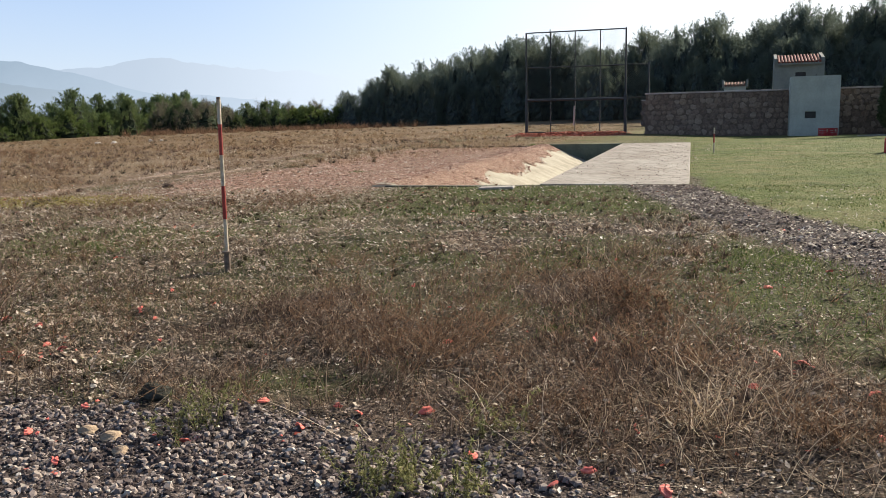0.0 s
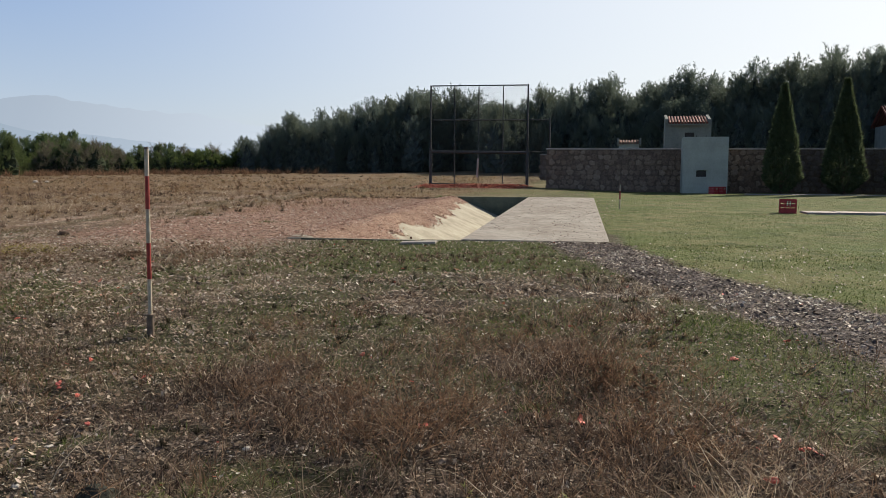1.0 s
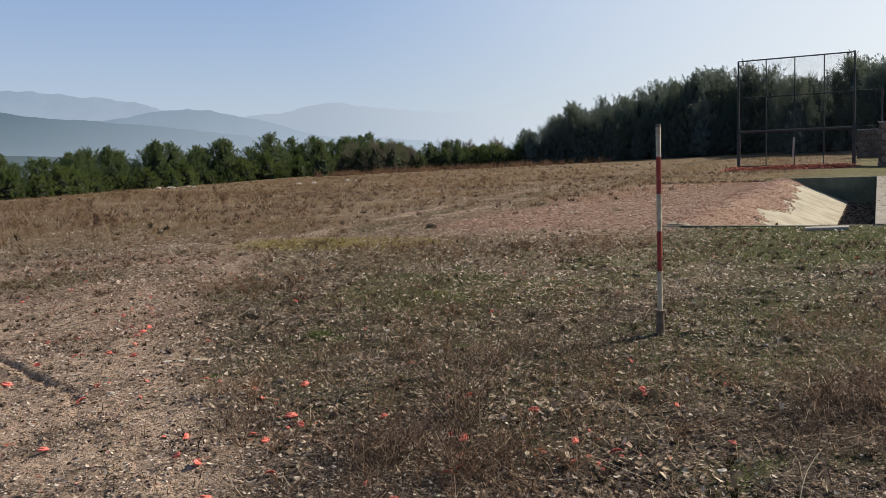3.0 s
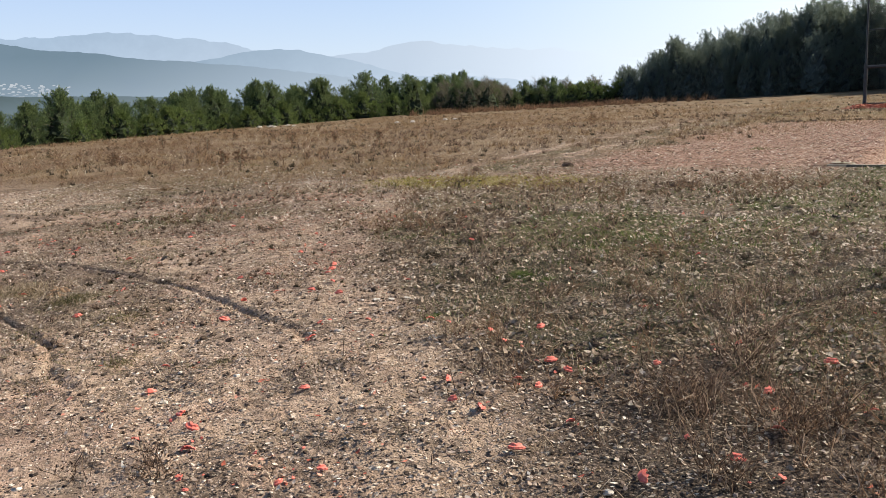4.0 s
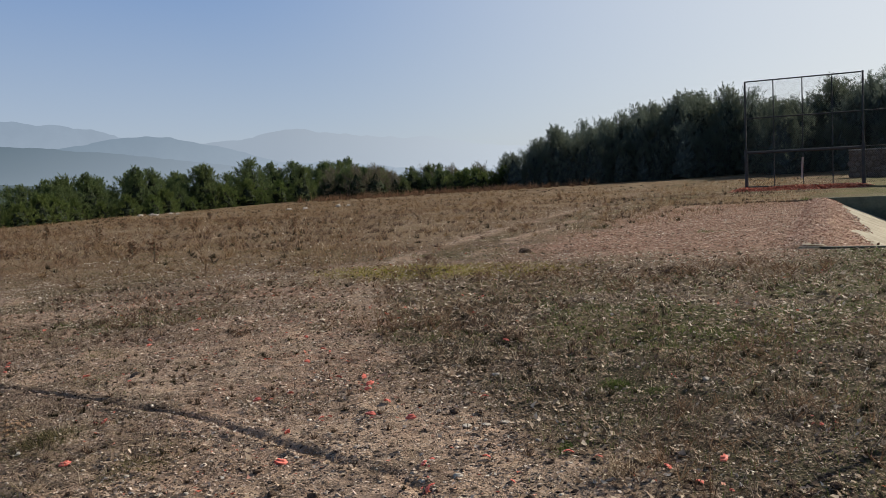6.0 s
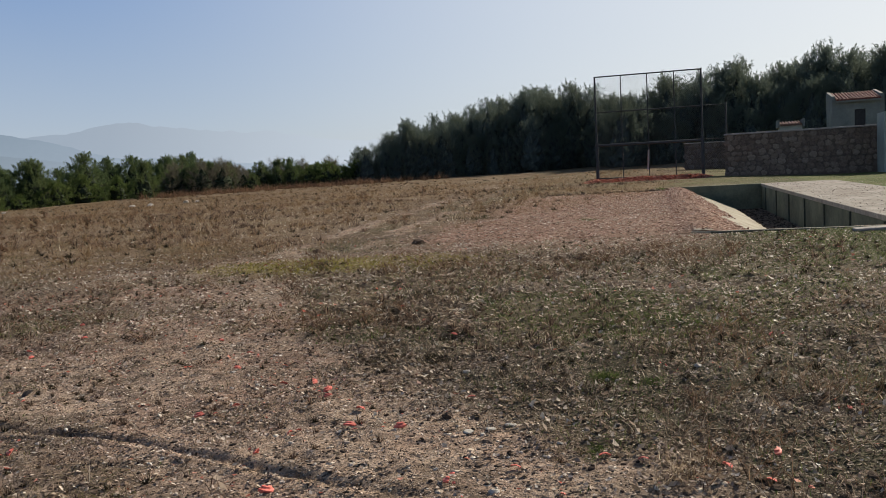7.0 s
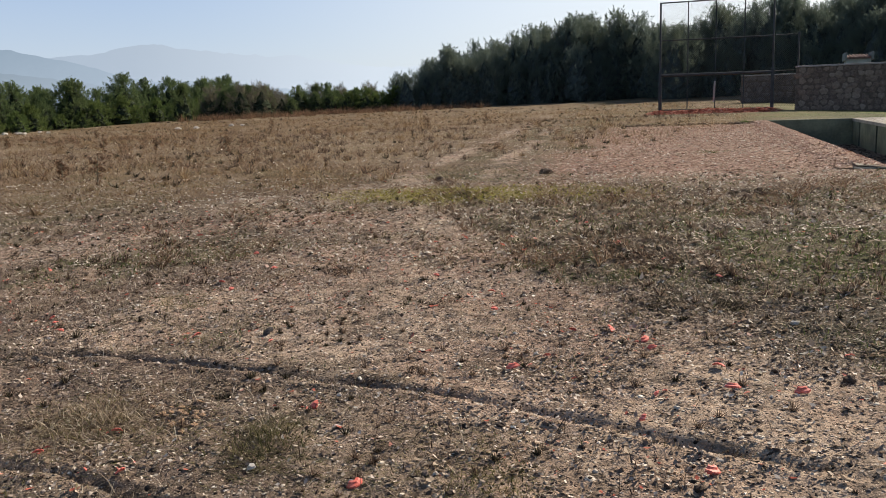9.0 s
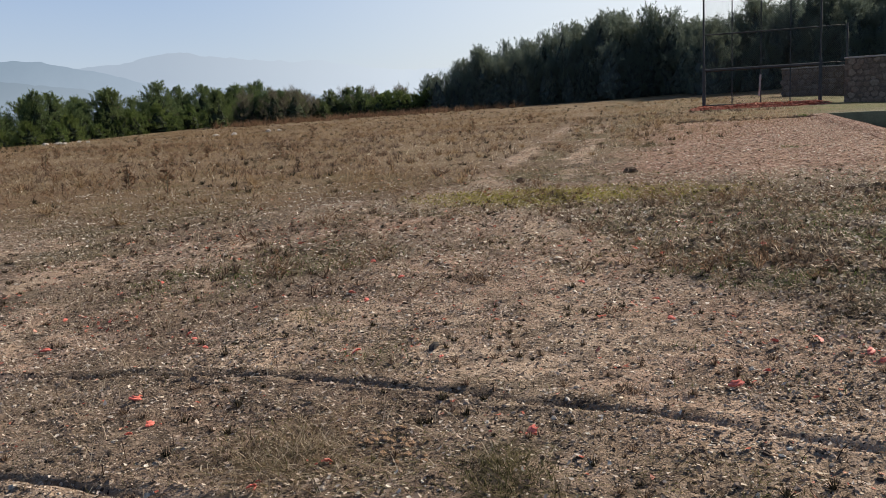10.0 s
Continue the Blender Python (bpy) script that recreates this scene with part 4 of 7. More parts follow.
for x, y in ((3.55, 46.6), (3.95, 46.75)):
    crate("crate", pose(x, y, gz(x, y), 0, 0, 15 * x), "red slatted plastic crate beside the grey hut")
crate("crate", pose(12.3, 44.0, gz(12.3, 44), 0, 0, 5), "red slatted plastic crate on the far lawn", 0.9, 0.5, 0.5)


def paving(name, x0, y0, x1, y1, label):
    n = max(2, int((x1 - x0) / 0.8))
    p = thing(name, pose(0, 0, 0), label, "pavement", kind="structure")
    for i in range(n):
        a, b = x0 + (x1 - x0) * i / n, x0 + (x1 - x0) * (i + 1) / n - 0.012
        zz = max(gz(a, y0), gz(b, y0), gz(a, y1), gz(b, y1))
        part("slab", box(bmesh.new(), a, y0, zz - 0.08, b, y1, zz + 0.03, 0.008), COPING, p)
    return p


paving("pavement_station", 3.95, 23.9, 11.5, 24.9, "pale concrete strip of a shooting station on the lawn")
paving("pavement_wall", 5.0, 45.2, 22.0, 46.0, "pale concrete strip along the stone wall")


def striped_pole(name, x, y, h, r, bands, label, socket):
    p = thing(name, pose(x, y, gz(x, y), 0, 0, 30), label, "pole")
    z = 0.0
    if socket:
        part("socket", rod(bmesh.new(), (0, 0, -0.05), (0, 0, 0.16), r * 1.75, r * 1.6, 10), RUSTPIPE, p, "rusty steel socket")
        part("collar", rod(bmesh.new(), (0, 0, 0.163), (0, 0, 0.175), r * 2.6, r * 2.6, 10), RUSTPIPE, p)
        z = 0.176
    for frac, mat in bands:
        part("band", rod(bmesh.new(), (0, 0, z), (0, 0, z + h * frac - 0.001), r, r, 10), mat, p)
        z += h * frac
    part("tip", rod(bmesh.new(), (0, 0, z), (0, 0, z + 0.02), r * 0.98, r * 0.9, 8), RUSTPIPE, p)
    return p


striped_pole("marker_pole", -4.30, 6.16, 1.32, 0.018, ((0.215, WHITEPAINT), (0.22, REDPAINT), (0.205, WHITEPAINT), (0.2, REDPAINT), (0.16, WHITEPAINT)), "thin marker pole with worn red and white bands in dry grass", True)
striped_pole("marker_stake", -0.95, 25.6, 0.72, 0.02, ((0.4, WHITEPAINT), (0.35, REDPAINT), (0.25, WHITEPAINT)), "short red and white stake standing in the lawn", False)


# ---- trees ----
def spikes(cent, out, n, length, width, r):
    """A burst of thin pointed leaves at each centre, turned outwards. cent, out: (m, 3)."""
    m = len(cent)
    d = r.normal(size=(m, n, 3)) * 0.75 + out[:, None, :] * 0.8
    d /= np.linalg.norm(d, axis=2, keepdims=True) + 1e-9
    side = np.cross(d, r.normal(size=(m, n, 3)))
    side /= np.linalg.norm(side, axis=2, keepdims=True) + 1e-9
    L = length * r.uniform(0.6, 1.25, (m, n, 1))
    base = cent[:, None, :] + d * L * -0.15
    w = width * r.uniform(0.7, 1.3, (m, n, 1))
    v = np.stack([base - side * w * 0.5, base + side * w * 0.5, cent[:, None, :] + d * L], 2).reshape(-1, 3)
    return v, np.arange(len(v)).reshape(-1, 3)


def shoots(root, tip, n, length, width, r):
    """Fine needles set along short shoots, splayed towards the shoot's tip."""
    m = len(root)
    f = r.uniform(0.0, 1.0, (m, n, 1))
    d = tip - root
    reach = np.linalg.norm(d, axis=1)[:, None, None]
    d = d[:, None, :] / reach
    fan = r.normal(0, 1, (m, n, 3))
    p = root[:, None, :] + d * reach * f + fan * reach * 0.15 * (1.12 - f)
    d = d + fan * 0.48
    d /= np.linalg.norm(d, axis=2, keepdims=True) + 1e-9
    side = np.cross(d, r.normal(size=d.shape))
    side /= np.linalg.norm(side, axis=2, keepdims=True) + 1e-9
    L, W = length * r.uniform(0.6, 1.4, f.shape), width * r.uniform(0.6, 1.3, f.shape)
    v = np.stack([p - side * W / 2, p + side * W / 2, p + d * L], 2).reshape(-1, 3)
    return v, np.arange(len(v)).reshape(-1, 3)


def core_mesh(prof, bend, h, low, r, seg=13, rings=12):
    """Uneven inner mass well inside the crown's outline, a dark stand-in for the shade there."""
    V, F = [], []
    for k in range(rings + 1):
        g = k / rings
        f = low + (0.90 - low) * g
        for q in range(seg):
            a = 2 * math.pi * (q + 0.5 * (k % 2)) / seg
            w = prof(g) * r.uniform(0.38, 0.64) + 0.02
            V.append((bend[0] * f * f + w * math.cos(a), bend[1] * f * f + w * math.sin(a), h * f + r.uniform(-0.03, 0.03) * h))
    for k in range(rings):
        for q in range(seg):
            a, b = k * seg + q, k * seg + (q + 1) % seg
            F += [(a, b, b + seg), (a, b + seg, a + seg)]
    return np.array(V), np.array(F)


def pine(name, h, spread, low, limbs, n, length, width, needles, seed, label, round_top=0.5, category="pine tree", shoot=0.5):
    """Trunk with limbs, and a crown of needle clumps along the limbs."""
    r = np.random.default_rng(seed)
    t = thing(name, pose(0, 0, 0), label, category, "trees")
    bm = bmesh.new()
    bend = r.normal(0, 0.03 * h, 2)
    segs = 6
    pts = [Vector((bend[0] * (i / segs) ** 2, bend[1] * (i / segs) ** 2, h * 0.97 * i / segs - 0.3 * (i == 0))) for i in range(segs + 1)]
    for i in range(segs):
        a, b = 0.020 * h * (1 - i / segs) + 0.012, 0.020 * h * (1 - (i + 1) / segs) + 0.012
        rod(bm, pts[i], pts[i + 1], a, b, 6)
    root, tips = [], []

    def outline(g):
        cone = (1 - g) ** 0.75 * (0.72 + 0.28 * min(1, g * 5))
        egg = math.sin(math.pi * min(1.0, 0.12 + 0.88 * g) ** 0.62)
        return spread * (cone * (1 - round_top) + round_top * egg)

    lobe = r.uniform(0, 6.28, 2)
    for i in range(limbs):
        f = low + (1 - low) * ((i + r.uniform(0, 1)) / limbs)
        g = (f - low) / (1 - low)
        a = i * 2.399 + r.uniform(-0.4, 0.4)
        reach = outline(g) * r.uniform(0.75, 1.15) * (1 + 0.16 * math.sin(2 * a + lobe[0]) * (1 - g)) + 0.05
        k = min(segs - 1, int(f * segs))
        p0 = pts[k].lerp(pts[k + 1], f * segs - k)
        dirv = Vector((math.cos(a), math.sin(a), r.uniform(-0.2, 0.12) + 0.45 * g))
        p1 = p0 + dirv * reach
        rod(bm, p0, p1, 0.010 * h * (1 - f) + 0.010, 0.008, 3)
        for q in (0.45, 0.68, 0.86, 1.0):
            c = p0.lerp(p1, q + r.uniform(-0.06, 0.06))
            j = r.normal(0, 0.10 * spread, 3)
            c = Vector((c.x + j[0], c.y + j[1], max(0.1, c.z + j[2] * 0.6)))
            grow = Vector((dirv.x * r.uniform(0.1, 0.7) + 0.3 * r.normal(), dirv.y * r.uniform(0.1, 0.7) + 0.3 * r.normal(), 0.85)) * shoot * r.uniform(0.6, 1.25)
            root.append(tuple(c))
            tips.append(tuple(c + grow))
    for q in range(4):
        c = pts[-1] + Vector((r.normal(0, 0.06 * spread), r.normal(0, 0.06 * spread), -0.06 * h * q))
        root.append(tuple(c))
        tips.append((c.x, c.y, c.z + shoot * (1.2 - 0.15 * q)))
    part("trunk", bm, BARK, t)
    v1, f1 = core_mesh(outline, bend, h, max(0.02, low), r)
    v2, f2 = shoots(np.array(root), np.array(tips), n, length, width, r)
    part("inner_growth", tri_mesh("inner_growth", v1, f1), OLDINNER if needles is OLD else INNER, t, "dark hull coloured as the shade inside the crown")
    part("crown", tri_mesh("crown", v2, f2), needles, t)
    return t


def plant(models, x, y, s, turn, sink=0.1, label=""):
    o = copy_thing(models, pose(x, y, float(land(np.array([x]), np.array([y]))[0]) - sink, 0, 0, turn))
    o.matrix_basis = o.matrix_basis @ Matrix.Scale(s, 4)
    if label:
        o["label"] = label
    return o


YOUNG_PINES = [pine("pine_tree", 4.5, (2.3, 1.9, 2.5, 2.1, 2.4)[i], 0.01, 52, 34, 0.20, 0.055, YOUNG, 100 + i, "bushy young green pine beyond the field's edge", (0.75, 0.45, 0.85, 0.55, 0.7)[i], shoot=0.6) for i in range(5)]
LOW_PINES = [pine("pine_bush", 2.6, (1.7, 1.9, 1.5)[i], 0.01, 40, 34, 0.18, 0.05, SAPLING, 150 + i, "low rounded light green pine sapling at the field's edge", 0.9, shoot=0.42) for i in range(3)]
OLD_PINES = [pine("pine_tree", 11.0, (4.3, 3.7, 4.7, 3.9, 4.4)[i], (0.02, 0.05, 0.03, 0.01)[i % 4], 60, 44, 0.27, 0.075, OLD, 200 + i, "tall dark pine at the edge of the wood", (0.75, 0.5, 0.85, 0.6, 0.7)[i], shoot=1.25) for i in range(5)]
SHRUBS = [pine("shrub", 2.6, 1.5, 0.02, 18, 22, 0.42, 0.022, TWIG, 300 + i, "bare brownish shrub among the pines", 0.8, "shrub", shoot=0.5) for i in range(2)]
tr = random.Random(11)


def bearing(deg, dist, x0=-5.0, y0=0.0):
    return x0 + dist * math.sin(radians(deg)), y0 + dist * math.cos(radians(deg))


# young pines beyond the rim
for row, (back, n, lo, hi) in enumerate(((2.2, 34, 0.5, 1.0), (4.8, 44, 0.55, 1.05), (8.6, 46, 0.75, 1.22))):
    for i in range(n):
        f = (i + tr.uniform(0.2, 0.8)) / n
        y = 4 + f * 96
        x = float(np.interp(y, [p[1] for p in RIM], [p[0] for p in RIM])) - back + tr.uniform(-1.5, 1.2)
        k = tr.choice(LOW_PINES if row == 0 else YOUNG_PINES)
        plant(k, x, y, tr.uniform(lo, hi) * float(np.interp(y, (20, 34, 46, 60), (0.74, 0.82, 0.97, 1.06))), tr.uniform(0, 360), 0.15)
for b, d, s in ((-44.5, 88, 0.98), (-46.5, 90, 0.9), (-38.2, 92, 0.82), (-32.8, 104, 0.72), (-59.0, 72, 0.85)):
    x, y = bearing(b, d)
    plant(tr.choice(YOUNG_PINES), x, y, s, tr.uniform(0, 360), 0.1, "taller open-crowned pine above the young pines")
for i in range(30):
    x, y = bearing(tr.uniform(-37.5, -25.5), tr.uniform(96, 103))
    plant(tr.choice(YOUNG_PINES), x, y, tr.uniform(0.4, 0.75), tr.uniform(0, 360))
for i in range(20):
    x, y = bearing(tr.uniform(-36.5, -25.5), tr.uniform(92, 103))
    plant(tr.choice(SHRUBS), x, y, tr.uniform(0.7, 1.25), tr.uniform(0, 360))

for i in range(7):
    x, y = bearing(-27.6 + 3.4 * i / 6 + tr.uniform(-0.2, 0.2), tr.uniform(96, 99))
    plant(tr.choice(LOW_PINES), x, y, tr.uniform(0.75, 1.05), tr.uniform(0, 360), 0.2, "low dark rounded bush at the wood's end")

# the wood: its edge runs from the north-west to behind the stone wall
def wood_size(b):
    return np.interp(b, [-24.7, -22, -16, -10, -8.4, -7.2, -5.8, -4.2, 8, 22], [0.36, 0.47, 0.72, 0.82, 0.75, 0.62, 0.63, 0.76, 0.82, 0.94])


for i in range(128):
    b = -24.7 + 46.7 * (i + tr.random()) / 128
    x, y = bearing(b, (99 if b < -7 else 90) + 7 * tr.random())
    plant(tr.choice(OLD_PINES), x, y, float(wood_size(b)) * tr.uniform(0.8, 1.12), tr.uniform(0, 360), 0.2)
for i in range(95):
    b = tr.uniform(-24.7, 12.0)
    x, y = bearing(b, tr.uniform(95.5, 98.5) - (9 if b > -7 else 0))
    plant(tr.choice(OLD_PINES), x, y, tr.uniform(0.22, 0.62) * (0.6 if b < -21 else 1), tr.uniform(0, 360), 0.15, "small dark pine fringing the wood")


def deep_wood(count):
    """The rows behind, too many to tell apart: one object."""
    V, F, M, at = [], [], [], 0
    for i in range(count):
        b = tr.uniform(-24.2, 24)
        under = i % 3 == 0
        x, y = bearing(b, (101 if b < -7 else 93) + 5 * tr.random() if under else 106 + 45 * tr.random())
        s = float(wood_size(b)) * (tr.uniform(0.3, 0.5) if under else tr.uniform(0.85, 1.0))
        model = tr.choice(OLD_PINES)
        m = pose(x, y, float(land(np.array([x]), np.array([y]))[0]) - 0.2, 0, 0, tr.uniform(0, 360)) @ Matrix.Scale(s, 4)
        me = [c for c in model.children if c.name.startswith("crown")][0].data
        co = np.empty(len(me.vertices) * 3, np.float32)
        me.vertices.foreach_get("co", co)
        R = np.array(m)
        co = co.reshape(-1, 3, 3)[i % 3::3].reshape(-1, 3)
        V.append(co @ R[:3, :3].T + R[:3, 3])
        F.append(np.arange(len(co), dtype=np.int32).reshape(-1, 3) + at)
        at += len(co)
    o = part("deep_wood", tri_mesh("deep_wood", np.concatenate(V), np.concatenate(F), True), OLD)
    return tagged(o, "dense dark pine wood on the rising ground", "wood", kind="stuff")


deep_wood(56)
plant(OLD_PINES[1], 18.4, 93.0, 1.02, 40, 0.2, "tallest pine standing above the wood's edge")
for k in YOUNG_PINES + LOW_PINES + OLD_PINES + SHRUBS:
    b = tr.uniform(-20, -8)
    x, y = bearing(b, tr.uniform(102, 108))
    k.matrix_basis = pose(x, y, float(land(np.array([x]), np.array([y]))[0]) - 0.2) @ Matrix.Scale(float(wood_size(b)) * 0.95, 4)


def cypress(name, h, r0, seed):
    r = np.random.default_rng(seed)
    t = thing(name, pose(0, 0, 0), "dense dark green conical cypress by the stone wall", "cypress tree", "cypresses")
    part("trunk", rod(bmesh.new(), (0, 0, -0.2), (0, 0, h * 0.9), 0.11, 0.02, 7), BARK, t)
    m = 6500
    f = r.uniform(0, 1, m) ** 0.8
    prof = np.clip(np.minimum(1.0, (f + 0.06) * 5.5) * (1 - f ** 1.35), 0.02, 1)
    a = r.uniform(0, 2 * math.pi, m)
    rad = r0 * prof * r.uniform(0.80, 1.03, m) * (1 + 0.05 * np.sin(a * 5 + f * 17))
    cent = np.stack([rad * np.cos(a), rad * np.sin(a), 0.1 + f * (h - 0.15)], -1)
    out = np.stack([np.cos(a) * 0.5, np.sin(a) * 0.5, np.full(m, 1.2)], -1)
    v, fc = spikes(cent, out, 4, 0.19, 0.06, r)
    part("crown", tri_mesh("crown", v, fc), CYPRESS, t)
    return t


cy = cypress("cypress_tree", 5.7, 1.02, 401)
cy.matrix_basis = pose(6.95, 46.9, gz(6.95, 46.9))
cypress2 = cypress("cypress_tree", 5.9, 1.12, 402)
cypress2.matrix_basis = pose(9.95, 46.9, gz(9.95, 46.9))
for i, x in enumerate((12.9, 15.9, 19.0)):
    o = copy_thing((cy, cypress2)[i % 2], pose(x, 46.9, gz(x, 46.9), 0, 0, 70 * i))


# ---- what covers the ground ----
def scatter(n, x0, x1, y0, y1, weight, seed):
    """Places in a rectangle, kept by chance by weight(masks, x, y) in 0..1."""
    r = np.random.default_rng(seed)
    x, y = r.uniform(x0, x1, n), r.uniform(y0, y1, n)
    u, v = pit_uv(x, y)
    m = masks(x, y)
    keep = r.random(n) < weight(m, x, y) * (1 - 0.85 * m["rut"])
    keep &= ~((u > -0.3) & (u < PAD_W + 0.02) & (v > -0.1) & (v < PIT_LEN + 0.3))
    x, y = x[keep], y[keep]
    return x, y, ground_z(x, y), r


def blades(x, y, z, r, h, w, lean, bend=0.5):
    """Bent tapering blades; h, w, lean: (low, high)."""
    n = len(x)
    a = r.uniform(0, 2 * math.pi, n)
    H, W, L = r.uniform(*h, n), r.uniform(*w, n), r.uniform(*lean, n)
    d = np.stack([np.cos(a), np.sin(a), np.zeros(n)], -1)
    s = np.stack([-np.sin(a + r.uniform(-1, 1, n)), np.cos(a), np.zeros(n)], -1)
    p = np.stack([x, y, z - 0.004], -1)
    up = np.array([0, 0, 1.0])
    k = (H * np.cos(L))[:, None] * up
    o = (H * np.sin(L))[:, None] * d
    mid = p + 0.55 * k + 0.42 * o
    tip = p + (1 - bend * r.uniform(0, 0.35, n))[:, None] * k + o * (1 + 0.2 * r.random((n, 1)))
    half = (W / 2)[:, None] * s
    V = np.stack([p - half, p + half, mid + half * 0.8, mid - half * 0.8, tip], 1).reshape(-1, 3)
    i = np.arange(n)[:, None] * 5
    F = np.concatenate([i + [0, 1, 2], i + [0, 2, 3], i + [3, 2, 4]])
    return V, F


def bits(x, y, z, r, size, flat, sink=0.25):
    """Small worn pieces: an uneven base, a smaller uneven top."""
    n = len(x)
    S = size[0] + (size[1] - size[0]) * r.random(n) ** 2.0
    a = r.uniform(0, 2 * math.pi, n)
    fl = r.uniform(*flat, n)
    tilt = r.normal(0, 0.25, (n, 2))
    long_ = r.uniform(1.0, 1.5, n)
    ca, sa = np.cos(a), np.sin(a)
    P = []
    for ring, (k0, h) in enumerate(((1.0, 0.0), (0.62, 1.0))):
        for k in range(5):
            ang = (k + 0.5 * ring) * 2 * math.pi / 5 + r.uniform(-0.25, 0.25, n)
            q = S * 0.5 * k0 * r.uniform(0.8, 1.1, n)
            ex, ey = q * np.cos(ang) * long_, q * np.sin(ang)
            dx, dy = ex * ca - ey * sa, ex * sa + ey * ca
            P.append(np.stack([x + dx, y + dy, z + dx * tilt[:, 0] + dy * tilt[:, 1] + S * fl * (h - sink)], -1))
    V = np.stack(P, 1).reshape(-1, 3)
    i = np.arange(n)[:, None] * 10
    F = [i + [5, 6, 7], i + [5, 7, 8], i + [5, 8, 9]]
    for k in range(5):
        m = (k + 1) % 5
        F += [i + [k, m, 5 + k], i + [m, 5 + m, 5 + k]]
    return V, np.concatenate(F)


def crumbs(x, y, z, r, size, tall):
    """Small rough lumps: an uneven foot and a shifted peak."""
    n = len(x)
    S = size[0] + (size[1] - size[0]) * r.random(n) ** 2.2
    a0, long_ = r.uniform(0, 2 * math.pi, n), r.uniform(0.55, 1.0, n)
    ca, sa = np.cos(a0), np.sin(a0)
    P = []
    for k in range(5):
        ang = k * 2 * math.pi / 5 + r.uniform(-0.4, 0.4, n)
        q = S * 0.5 * r.uniform(0.75, 1.2, n)
        ex, ey = q * np.cos(ang), q * np.sin(ang) * long_
        P.append(np.stack([x + ex * ca - ey * sa, y + ex * sa + ey * ca, z - 0.08 * S + S * r.uniform(-0.08, 0.14, n)], -1))
    P.append(np.stack([x + S * r.uniform(-0.22, 0.22, n), y + S * r.uniform(-0.22, 0.22, n), z + S * r.uniform(*tall, n)], -1))
    V = np.stack(P, 1).reshape(-1, 3)
    i = np.arange(n)[:, None] * 6
    return V, np.concatenate([i + [k, (k + 1) % 5, 5] for k in range(5)])


def stalks(x, y, z, r, length, width, rise):
    """Long thin curved dead stalks, leaning and tangled."""
    n, m = len(x), 5
    a, da = r.uniform(0, 2 * math.pi, n), r.normal(0, 0.35, n)
    L, W, up = r.uniform(*length, n), r.uniform(*width, n), r.uniform(*rise, n)
    p = np.stack([x, y, z], -1)
    rows = []
    for k in range(m + 1):
        f = k / m
        side = np.stack([-np.sin(a), np.cos(a), np.zeros(n)], -1) * (W * 0.5 * (1 - 0.6 * f))[:, None]
        rows += [p - side, p + side]
        slope = up * (1 - 1.15 * f)
        d = np.stack([np.cos(a) * np.cos(slope), np.sin(a) * np.cos(slope), np.sin(slope)], -1)
        p = p + d * (L / m)[:, None]
        p[:, 2] = np.maximum(p[:, 2], z + 0.006)
        a = a + da + r.normal(0, 0.12, n)
    V = np.stack(rows, 1).reshape(-1, 3)
    i = np.arange(n)[:, None] * (2 * (m + 1))
    F = []
    for k in range(m):
        b = 2 * k
        F += [i + [b, b + 1, b + 3], i + [b, b + 3, b + 2]]
    return V, np.concatenate(F)


def cover(name, pieces, material, label, category):
    V, F, at = [], [], 0
    for v, f in pieces:
        V.append(v)
        F.append(f + at)
        at += len(v)
    o = part(name, tri_mesh(name, np.concatenate(V), np.concatenate(F)), material)
    return tagged(o, label, category, kind="stuff")


NEAR, MID, FAR = (-15.5, 3.5, 1.7, 7.0), (-22, 6, 7.0, 14.3), (-32, -1, 14.0, 33.0)


def scrub_w(m, x, y):
    return np.clip(m["scrub"] * (0.35 + 0.9 * fbm(x, y, 0.9, 81)) + 0.13 * m["earth"] * step(fbm(x, y, 0.8, 82), 0.45, 0.62) * 3 + 0.03, 0, 1) * (1 - 0.85 * m["gravel"]) * (1 - 0.88 * m["green"]) * (1 - 0.6 * m["weedy"])


cover("dry_grass", [
    blades(*scatter(100000, *NEAR, lambda m, x, y: scrub_w(m, x, y) * step(fbm(x, y, 0.4, 86), 0.40, 0.60), 501), (0.03, 0.14), (0.002, 0.0045), (0.7, 1.56)),
    blades(*scatter(60000, *MID, scrub_w, 502), (0.04, 0.15), (0.004, 0.008), (0.7, 1.5)),
    blades(*scatter(60000, *FAR, lambda m, x, y: np.clip(scrub_w(m, x, y) * 0.6 + 0.5 * m["tall"], 0, 1) * (1 - 0.8 * m["lawn"]), 503), (0.05, 0.16), (0.005, 0.010), (0.7, 1.5)),
], STRAW, "short dry straw and dead grass over the clearing", "dry grass")


def clumped(n, x0, x1, y0, y1, weight, seed, per, spread):
    x, y, z, r = scatter(n, x0, x1, y0, y1, weight, seed)
    x = np.repeat(x, per) + r.normal(0, spread, len(x) * per)
    y = np.repeat(y, per) + r.normal(0, spread, len(y) * per)
    u, v = pit_uv(x, y)
    ok = ~((u > -0.3) & (u < PAD_W) & (v > -0.05) & (v < PIT_LEN + 0.3))
    x, y = x[ok], y[ok]
    return x, y, ground_z(x, y), r


